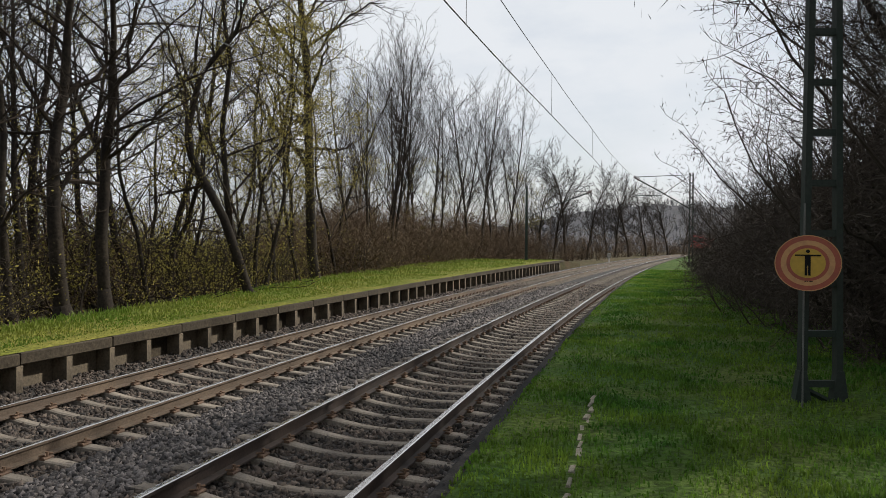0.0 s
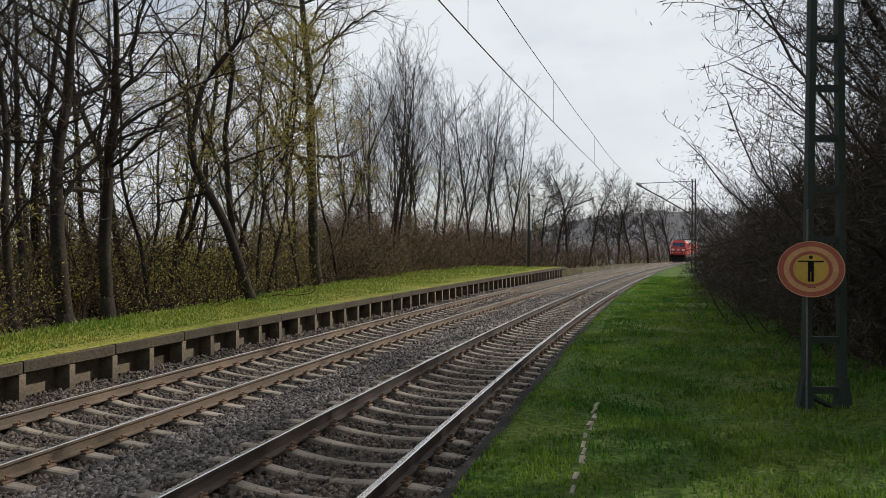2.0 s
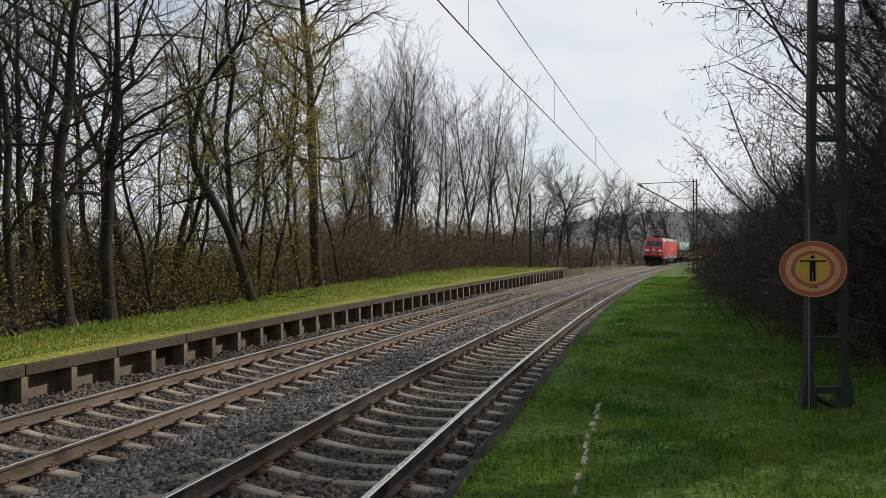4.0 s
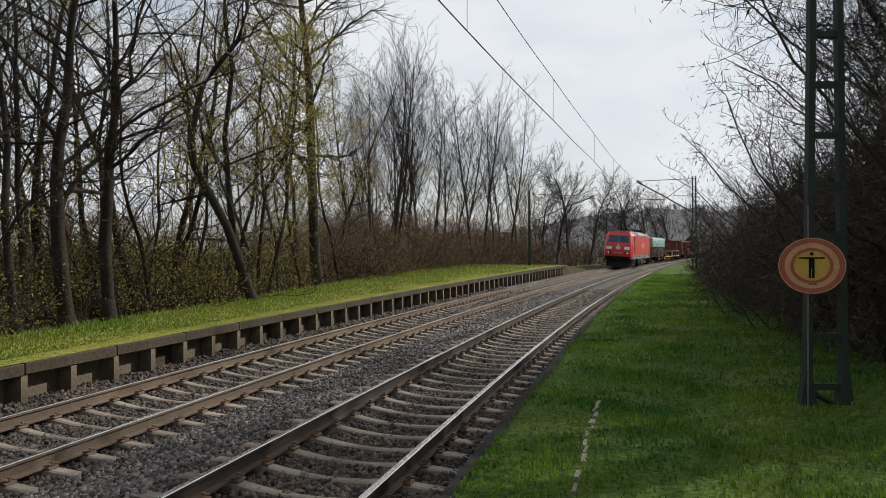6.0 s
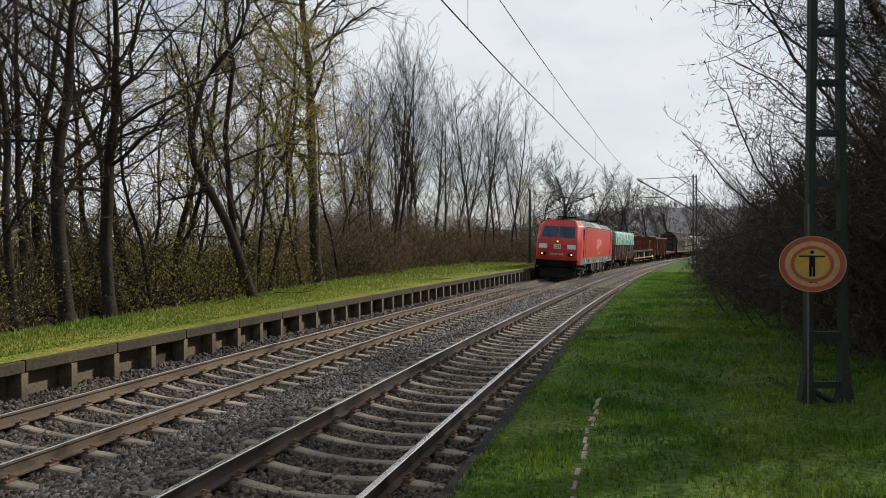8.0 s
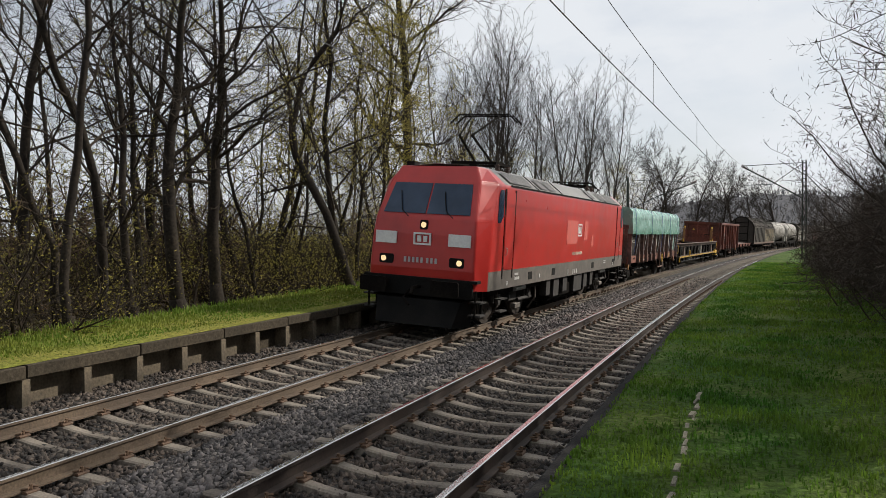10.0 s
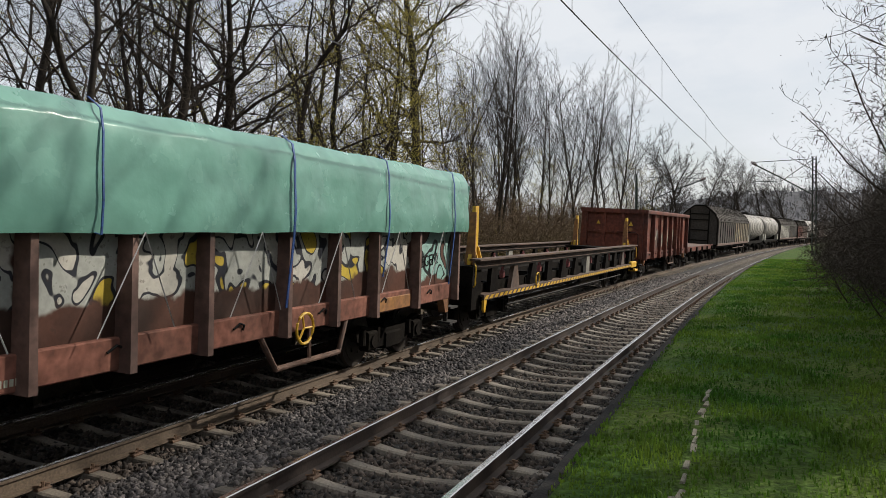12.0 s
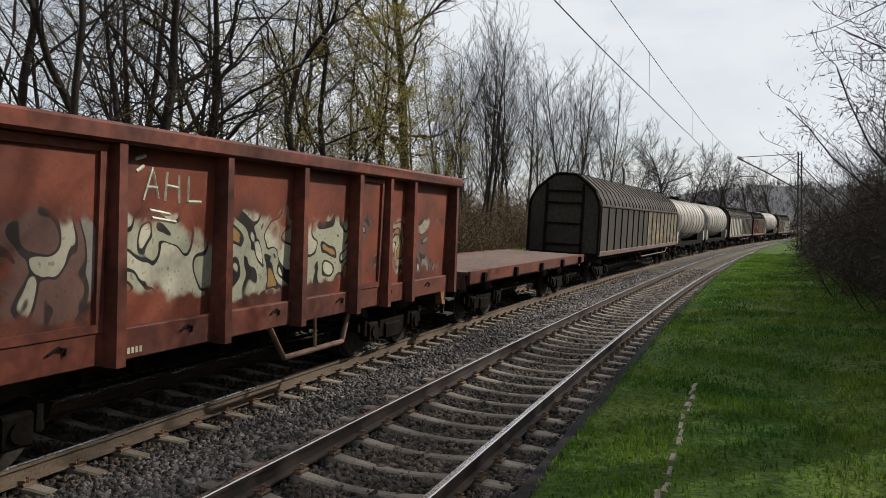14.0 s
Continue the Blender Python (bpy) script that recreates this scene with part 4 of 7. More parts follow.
        g = Build()
        for x0, x1 in ((-6.9, -5.0), (-4.2, -3.5), (-3.3, -2.6), (2.0, 2.7), (3.6, 4.6), (4.8, 6.7)):
            lo, hi = (1.45, 3.50), (1.06, 3.80)
            g.add([(x0, sg * (lo[0] - 0.03), lo[1] + 0.03), (x1, sg * (lo[0] - 0.03), lo[1] + 0.03), (x1, sg * (hi[0] + 0.03), hi[1]), (x0, sg * (hi[0] + 0.03), hi[1])],
                  [(0, 1, 2, 3) if sg == -1 else (3, 2, 1, 0)])
            part("roof_grille", g, M_VENT, loco)
            g = Build()
        rs = Build()
        rs.box(-6.95, 6.95, sg * 1.47 - 0.02, sg * 1.47 + 0.02, 3.44, 3.475)
        part("cantrail", rs, M_BLACK, loco)
        for xx in (-4.6, -2.05, 2.1, 4.4):
            part("roof_seam", Build().prism([(xx - 0.02, sg * 1.475, 3.46), (xx + 0.02, sg * 1.475, 3.46), (xx + 0.02, sg * 1.0, 3.835), (xx - 0.02, sg * 1.0, 3.835)],
                       [(xx - 0.02, sg * 1.485, 3.475), (xx + 0.02, sg * 1.485, 3.475), (xx + 0.02, sg * 1.01, 3.85), (xx - 0.02, sg * 1.01, 3.85)]), M_BLACK, loco)
        y0, y1 = sorted((sg * 1.484, sg * 1.492))
        for x0, x1, z0, z1 in ((-1.33, 0.06, 1.98, 2.72), (1.00, 1.52, 2.10, 2.72), (2.16, 2.45, 1.86, 2.25)):
            part("faded_patch", Build().box(x0, x1, y0, y1, z0, z1) if sg == -1 else Build().box(-x1, -x0, y0, y1, z0, z1), M_PALERED, loco, "faded pink rectangle")
        em = Build()
        y0, y1 = sorted((sg * 1.486, sg * 1.496))
        for x0, x1, z0, z1 in ((0.10, 0.62, 2.22, 2.26), (0.10, 0.62, 2.58, 2.62), (0.10, 0.14, 2.26, 2.58), (0.58, 0.62, 2.26, 2.58), (0.22, 0.33, 2.31, 2.53), (0.39, 0.50, 2.31, 2.53)):
            em.box(x0, x1, y0, y1, z0, z1)
        part("emblem", em, M_WHITE, loco, "white framed emblem")
        for k in range(9):
            x = -0.47 + k * 0.14 + (0.05 if k > 2 else 0)
            part("number_bar", Build().box(x, x + 0.06, y0, y1, 1.63, 1.72), M_GRAF_W, loco)
        for x0, x1, z0, z1 in ((-6.4, -6.0, 1.15, 1.22), (-6.4, -6.1, 1.27, 1.32), (-4.2, -4.1, 1.1, 1.2), (-1.0, -0.92, 1.05, 1.2), (-0.36, -0.24, 1.03, 1.17), (-0.12, 0.0, 1.03, 1.17), (0.12, 0.24, 1.03, 1.17),
                               (4.4, 4.8, 1.2, 1.24), (4.4, 4.8, 1.27, 1.31), (6.2, 6.28, 1.08, 1.2), (-7.0, -6.93, 1.05, 1.15)):
            part("data_panel", Build().box(x0, x1, *sorted((sg * 1.484, sg * 1.495)), z0, z1), M_LGREY, loco)
        for x0 in (-5.2, -2.85, 2.42, 6.1):
            part("skirt_vent", Build().box(x0, x0 + 0.34, *sorted((sg * 1.482, sg * 1.494)), 1.10, 1.30), M_BLACK, loco)
    lettering("2", 0.26, M_WHITE, loco, L / 2 - 1.32, -1.497, 1.62, "cab_digit")
    # sand pipes and dampers that catch the light beside the wheels
    for x in (-6.9, -3.6, 3.6, 6.9):
        part("sand_pipe", Build().tube([(x, -1.22, 0.95), (x, -1.24, 0.5), (x + 0.12, -1.0, 0.16)], 0.03, 6), M_SKIRT, loco)
    for x in (-5.25, 5.25):
        part("damper", Build().cyl((x - 0.45, -1.27, 0.86), (x + 0.45, -1.27, 0.86), 0.06, 10), M_LGREY, loco, "pale grey horizontal damper")
        part("brake_unit", Build().box(x - 0.22, x + 0.22, -1.26, -1.12, 0.32, 0.46, 0, 0.02), M_SKIRT, loco)
    # roof gear
    rf = Build()
    rf.box(-6.6, 6.6, -0.55, 0.55, 3.82, 3.93, 0, 0.04)
    part("roof_walkway", rf, M_ROOF, loco)
    for x in (-5.6, -4.8, 4.8, 5.6):
        for y in (-0.6, 0.6):
            ins = Build()
            for k in range(4):
                ins.cyl((x, y, 3.87 + k * 0.05), (x, y, 3.90 + k * 0.05), 0.075, 10)
            ins.cyl((x, y, 3.84), (x, y, 4.07), 0.04, 8)
            part("insulator", ins, M_INSUL, loco)
    for e, up in ((-1, True), (1, False)):
        pan = Build()
        x = e * 5.2
        pan.box(x - 0.6, x + 0.6, -0.62, -0.54, 4.05, 4.12)
        pan.box(x - 0.6, x + 0.6, 0.54, 0.62, 4.05, 4.12)
        pan.box(x - 0.6, x - 0.5, -0.6, 0.6, 4.05, 4.12)
        pan.box(x + 0.5, x + 0.6, -0.6, 0.6, 4.05, 4.12)
        top = 5.42 if up else 4.20
        kx, kz = (x + e * 1.25, 4.72) if up else (x - e * 1.5, 4.14)
        for y in (-0.25, 0.25):
            pan.tube([(x - e * 0.4, y, 4.05), (kx, y * 0.7, kz)], 0.035, 6)
            pan.tube([(kx, y * 0.7, kz), (x - e * 0.2, y * 1.6, top)], 0.025, 6)
        for dx in (-0.18, 0.18):
            pan.tube([(x - e * 0.2 + dx, -0.95, top - 0.22), (x - e * 0.2 + dx, -0.72, top), (x - e * 0.2 + dx, 0.72, top), (x - e * 0.2 + dx, 0.95, top - 0.22)], 0.025, 6)
        part("pantograph", pan, M_UNDER, loco, "raised single-arm pantograph" if up else "folded single-arm pantograph")
    part("roof_cable", Build().tube([(-4.6, 0.4, 4.08), (-2, 0.45, 4.02), (2, 0.45, 4.02), (4.6, 0.4, 4.08)], 0.03, 6), M_UNDER, loco)
    part("horn", Build().box(-L / 2 + 1.0, -L / 2 + 1.3, 0.75, 0.95, 3.80, 3.93), M_BLACK, loco)
    TRAIN.append((loco, 17.3 - L / 2, 5.25, keyed))


M_RUSTBEAM = mat("rusty beam", (0.105, 0.062, 0.042), (0.055, 0.036, 0.028), 0.8, big=0.9, fine=12, bump=0.15, contrast=0.4)
M_SALMON = mat("worn salmon sill paint", (0.25, 0.105, 0.075), (0.12, 0.055, 0.040), 0.75, big=1.0, fine=9, bump=0.1, contrast=0.35, spec=0.2)
M_FAINT = mat("faint pinkish stencil", (0.30, 0.165, 0.135), (0.22, 0.11, 0.09), 0.7, big=3, fine=25, bump=0, contrast=0.3)
M_LEVER = mat("faded red lever", (0.24, 0.06, 0.06), (0.16, 0.05, 0.05), 0.6, big=4, fine=20)
M_OCHRE = mat("worn ochre paint", (0.26, 0.12, 0.03), (0.15, 0.065, 0.03), 0.7, big=2, fine=12, bump=0.1, contrast=0.35)
M_POST = mat("worn pinkish post paint", (0.15, 0.088, 0.070), (0.075, 0.043, 0.035), 0.75, big=1.2, fine=9, bump=0.1, contrast=0.35)


def wagon_base(w, L, keyed=None, frame_mat=None, z=1.0):
    """Sole bars, headstocks, buffers, brake gear and two bogies."""
    fm = frame_mat or M_BROWN2
    u = Build()
    for sg in (-1, 1):
        u.box(-L / 2, L / 2, sg * 1.22 - 0.05, sg * 1.22 + 0.05, z - 0.06, z + 0.22)
    u.box(-L / 2, -L / 2 + 0.12, -1.3, 1.3, z - 0.12, z + 0.22)
    u.box(L / 2 - 0.12, L / 2, -1.3, 1.3, z - 0.12, z + 0.22)
    u.box(-L / 2, L / 2, -0.15, 0.15, z - 0.15, z + 0.15)
    part("sole_frame", u, fm, w)
    g = Build()
    g.cyl((-1.2, -0.6, 0.72), (0.1, -0.6, 0.72), 0.17, 12)
    g.box(0.6, 1.5, -0.7, 0.2, 0.6, 0.85)
    g.tube([(-L * 0.28, -0.9, 0.62), (L * 0.28, -0.9, 0.60)], 0.025, 6)
    g.tube([(-L * 0.3, 0.5, 0.55), (L * 0.3, 0.5, 0.55)], 0.03, 6)
    part("brake_gear", g, M_UNDER, w)
    buffers(w, -L / 2, -1)
    buffers(w, L / 2, 1)
    px = L / 2 - 2.0
    for x in (-px, px):
        bogie(w, x, 1.8, 0.46, keyed)
    return px


def gondola(name, label, L, top, mat_wall, posts, nose_gap, keyed, tarp=False, doors=()):
    """High-sided open wagon: sprayed wall panels between outside posts, top rail, sill. posts: their places along it; doors: bays with a framed door."""
    w = thing(name, label, "freight wagon", "train wagons")
    px = wagon_base(w, L, keyed, mat_wall)
    hw = 1.36
    ends = [-L / 2 + 0.05] + list(posts) + [L / 2 - 0.05]
    rnd = random.Random(int(L * 10))
    for sg in (-1, 1):
        for k, (xa, xb) in enumerate(zip(ends, ends[1:])):
            bare = (not tarp and (k == 0 or k == len(ends) - 2))
            m = M_STENCIL if tarp and k == 0 else mat_wall if bare and sg == -1 and k == 0 else ((M_SPRAY_MINT if k >= len(ends) - 2 else M_SPRAY_TARP) if tarp else (M_SPRAY_BROWN if k in (2, 3, 4, 6) else M_SPRAY_FADED))
            deep = 0.05 if k in doors else 0.0
            part("wall_panel", Build().box(xa + 0.003, xb - 0.003, *sorted((sg * (hw - 0.05 + deep * 0.4), sg * (hw + deep))), 1.12, top - 0.12), m, w)
            if k in doors:
                fr = Build()
                for a, c, z0, z1 in ((xa + 0.12, xa + 0.20, 1.3, top - 0.2), (xb - 0.20, xb - 0.12, 1.3, top - 0.2), (xa + 0.2, xb - 0.2, 1.3, 1.38), (xa + 0.2, xb - 0.2, top - 0.28, top - 0.2)):
                    fr.box(a, c, *sorted((sg * (hw + deep - 0.01), sg * (hw + deep + 0.035))), z0, z1)
                part("door_frame", fr, mat_wall, w)
                lk = Build().tube([(xa + 0.1, sg * (hw + 0.14), 1.2), (xa + 0.1, sg * (hw + 0.14), top - 0.1)], 0.02, 6)
                part("door_bar", lk, M_BROWN2, w)
        rail = Build().box(-L / 2 - 0.05, L / 2 + 0.05, sg * (hw + (0.03 if tarp else 0.08)) - 0.12, sg * (hw + (0.03 if tarp else 0.08)) + 0.12, top - 0.19, top, 0, 0.03)
        part("top_rail", rail, mat_wall, w)
        sill = Build().box(-L / 2, L / 2, sg * (hw + 0.02) - 0.05, sg * (hw + 0.02) + 0.05, 0.98, 1.30, 0, 0.015)
        part("sill", sill, M_SALMON if tarp else mat_wall, w)
        for k, x in enumerate(ends):
            x = x + (0.05 if k == 0 else (-0.05 if k == len(ends) - 1 else 0))
            y = sg * (hw + 0.005)
            p = Build()
            big, small = (0.20, 0.16) if tarp else (0.21, 0.16)
            f = 0.54 if tarp else 0.74
            ring0 = [(x - 0.11 * f, y, 0.96), (x - 0.085 * f, y + sg * big, 0.96), (x + 0.085 * f, y + sg * big, 0.96), (x + 0.11 * f, y, 0.96)]
            ring1 = [(x - 0.09 * f, y, top - 0.15), (x - 0.07 * f, y + sg * small, top - 0.15), (x + 0.07 * f, y + sg * small, top - 0.15), (x + 0.09 * f, y, top - 0.15)]
            p.prism(ring0[::-sg], ring1[::-sg])
            part("post", p, M_POST if tarp else mat_wall, w)
        st = Build()
        st.tube([(px - 4.5, sg * 1.38, 1.02), (px - 4.2, sg * 1.44, 0.56), (px - 2.6, sg * 1.44, 0.56), (px - 2.3, sg * 1.38, 1.02)], 0.04, 8)
        st.tube([(px - 3.4, sg * 1.42, 1.02), (px - 3.4, sg * 1.44, 0.56)], 0.03, 6)
        part("step_rail", st, M_BROWN2, w)
        for k in range(7):
            x = -L / 2 + 1.3 + k * (L - 2.6) / 6
            part("lashing_hook", Build().tube([(x - 0.1, sg * (hw + 0.085), 1.17), (x, sg * (hw + 0.10), 1.23), (x + 0.09, sg * (hw + 0.09), 1.20), (x + 0.08, sg * (hw + 0.085), 1.14)], 0.014, 5), M_BLACK, w)
        for k in range(9):
            part("number_bar", Build().box(-L / 2 + 3.6 + k * 0.055, -L / 2 + 3.635 + k * 0.055, *sorted((sg * (hw + 0.068), sg * (hw + 0.076))), 1.04, 1.10), M_GRAF_W, w)
        if tarp:
            rb = random.Random(8)
            for row, z0 in enumerate((2.32, 2.19, 2.06, 1.93, 1.68, 1.56, 1.44)):
                xs = -L / 2 + 0.28
                while xs < -L / 2 + (1.05 if row < 4 else 0.62):
                    wd = rb.uniform(0.06, 0.2)
                    part("text_bar", Build().box(xs, xs + wd, *sorted((sg * (hw - 0.004), sg * (hw + 0.006))), z0, z0 + (0.085 if row < 4 else 0.05)), M_GREYWAG, w, "pale stencilled bar")
                    xs += wd + 0.06
            for z0 in (1.9, 2.0, 2.1, 2.2):
                part("text_bar", Build().box(-L / 2 + 1.2, -L / 2 + 1.75, *sorted((sg * (hw - 0.004), sg * (hw + 0.006))), z0, z0 + 0.03), M_GREYWAG, w, "pale stencilled bar")
            part("red_plate", Build().box(-L / 2 + 0.75, -L / 2 + 1.15, *sorted((sg * (hw - 0.004), sg * (hw + 0.007))), 2.44, 2.56), M_RED, w, "small red plate")
            part("tank_box", Build().box(-L / 2 + 0.9, -L / 2 + 1.35, *sorted((sg * (hw - 0.02), sg * (hw + 0.05))), 1.36, 1.62, 0, 0.02), M_BLACK, w, "black document box")
            for a, c in ((-5.0, -4.0), (3.4, 5.0)):
                part("sill_plate", Build().box(a + 0.14, c - 0.14, *sorted((sg * (hw + 0.06), sg * (hw + 0.085))), 1.0, 1.22, 0, 0.008), M_OCHRE, w, "ochre painted sill plate")
        if not tarp:
            for a, z0, b_, z1 in ((0.35, 2.46, 0.75, 2.6), (0.35, 2.64, 0.75, 2.68), (0.3, 2.3, 0.45, 2.38), (0.25, 2.05, 0.45, 2.17), (0.25, 1.85, 0.45, 1.97), (0.25, 1.65, 0.45, 1.77), (0.6, 1.85, 0.85, 2.0), (0.6, 2.2, 0.8, 2.3), (0.95, 1.8, 1.2, 1.88), (0.95, 1.95, 1.2, 2.03), (0.95, 2.1, 1.15, 2.18)):
                part("data_panel", Build().box(-L / 2 + 0.1 + a, -L / 2 + 0.1 + b_, *sorted((sg * (hw - 0.01), sg * (hw + 0.005))), z0, z1), M_FAINT, w, "small stencilled panel")
            xa = posts[1] + 0.45
            strokes = ((0, 0, 0.12, 0.33), (0.12, 0.33, 0.22, 0.02), (0.05, 0.13, 0.2, 0.13), (0.34, 0.3, 0.32, 0.0), (0.32, 0.16, 0.52, 0.14), (0.52, 0.28, 0.54, -0.02), (0.68, 0.28, 0.68, 0.0), (0.68, 0.0, 0.9, 0.0), (0.1, -0.1, 0.4, -0.14), (0.14, -0.18, 0.5, -0.22), (-0.1, 0.28, 0.0, 0.34), (-0.12, 0.4, 0.02, 0.44))
            for x0, z0, x1, z1 in strokes:
                part("graffiti_stroke", Build().tube([(xa + x0, sg * (hw - 0.004), 2.55 + z0), (xa + x1, sg * (hw - 0.004), 2.55 + z1)], 0.019, 5), M_GRAF_W, w, "white sprayed stroke")
    for e in (-1, 1):
        part("end_wall", Build().box(*sorted((e * L / 2, e * (L / 2 - 0.05))), -hw, hw, 1.0, top), mat_wall, w)
        for y in (-1.3, -0.45, 0.45, 1.3):
            part("end_post", Build().box(*sorted((e * L / 2, e * (L / 2 + 0.10))), y - 0.07, y + 0.07, 1.0, top - 0.17), mat_wall, w)
        for z in (1.45, 2.2):
            part("end_rib", Build().box(*sorted((e * L / 2, e * (L / 2 + 0.07))), -hw, hw, z - 0.05, z + 0.05), mat_wall, w)
        part("end_rail", Build().box(*sorted((e * L / 2, e * (L / 2 + 0.14))), -hw - 0.05, hw + 0.05, top - 0.19, top, 0, 0.02), mat_wall, w)
        hr = Build()
        hr.tube([(e * (L / 2 + 0.12), -0.2, 2.15), (e * (L / 2 + 0.3), -0.25, 2.2), (e * (L / 2 + 0.3), -1.1, 2.2), (e * (L / 2 + 0.3), -1.2, 2.1), (e * (L / 2 + 0.25), -1.22, 1.3)], 0.02, 6)
        part("hand_rail", hr, M_BLACK, w)
        stp = Build()
        for z in (0.45, 0.75):
            stp.box(*sorted((e * (L / 2 - 0.05), e * (L / 2 + 0.35))), -1.40, -1.12, z, z + 0.04)
        stp.box(*sorted((e * (L / 2 + 0.02), e * (L / 2 + 0.06))), -1.30, -1.22, 0.45, 1.1)
        part("end_step", stp, M_BOX, w)
        part("corner_bracket", Build().prism([(e * (L / 2 - 0.55), -1.42, 1.05), (e * (L / 2 - 0.2), -1.42, 1.05), (e * (L / 2 - 0.25), -1.42, 0.72), (e * (L / 2 - 0.38), -1.42, 0.72)][::-e], [(e * (L / 2 - 0.55), -1.28, 1.05), (e * (L / 2 - 0.2), -1.28, 1.05), (e * (L / 2 - 0.25), -1.28, 0.72), (e * (L / 2 - 0.38), -1.28, 0.72)][::-e]), M_OCHRE, w, "ochre lifting bracket")
    if not tarp:
        for y, z, s in ((-0.78, 2.60, 0.10), (0.72, 2.62, 0.09)):
            xe = -L / 2 - 0.012
            part("warning_triangle", Build().prism([(xe, y + s, z - s), (xe, y - s, z - s), (xe, y, z + s)], [(xe + 0.01, y + s, z - s), (xe + 0.01, y - s, z - s), (xe + 0.01, y, z + s)]), M_YEL, w, "yellow warning triangle")
        part("round_mark", Build().cyl((-L / 2 - 0.014, -0.78, 2.34), (-L / 2 + 0.002, -0.78, 2.34), 0.09, 20), M_OCHRE, w, "round ochre mark")
        part("side_plate", Build().box(-L / 2 + 0.18, -L / 2 + 0.62, -hw - 0.03, -hw + 0.01, 1.45, 1.78, 0, 0.01), M_LGREY, w, "small grey document plate")
    part("floor", Build().box(-L / 2, L / 2, -hw, hw, 1.10, 1.16), M_DECK, w)
    if tarp:
        lettering("REGEN!", 0.30, M_BLACK, w, L / 2 - 1.75, -hw - 0.008, 1.62, "graffiti_word", 4)
        lettering("A  B  C  D", 0.11, M_GREYWAG, w, -L / 2 + 1.12, -hw - 0.008, 2.30, "load_table")
        part("load_frame", Build().box(-L / 2 + 1.08, -L / 2 + 1.92, -hw - 0.008, -hw + 0.004, 2.43, 2.445), M_GREYWAG, w)
        tarpaulin(w, L, top, hw)
        hwl = Build()
        ring = [(0.2 * math.cos(k * math.pi / 8), 0.2 * math.sin(k * math.pi / 8)) for k in range(17)]
        hwl.tube([(1.2 + a, -1.60, 1.05 + c) for a, c in ring], 0.02, 6)
        for k in range(3):
            hwl.tube([(1.2, -1.58, 1.05), (1.2 + ring[k * 5][0], -1.60, 1.05 + ring[k * 5][1])], 0.015, 5)
        part("brake_wheel", hwl, M_YEL, w, "small yellow hand brake wheel")
        for k in range(7):
            x = -L / 2 + 1.2 + k * 1.9
            for dx in (-0.55, 0.45):
                part("lashing_cord", Build().tube([(x + 0.28, -hw - 0.23, 2.30), (x + 0.28 + dx, -hw - 0.23, 1.35)], 0.008, 4), M_LGREY, w)
    TRAIN.append((w, nose_gap + L / 2, px, keyed or []))
    return w


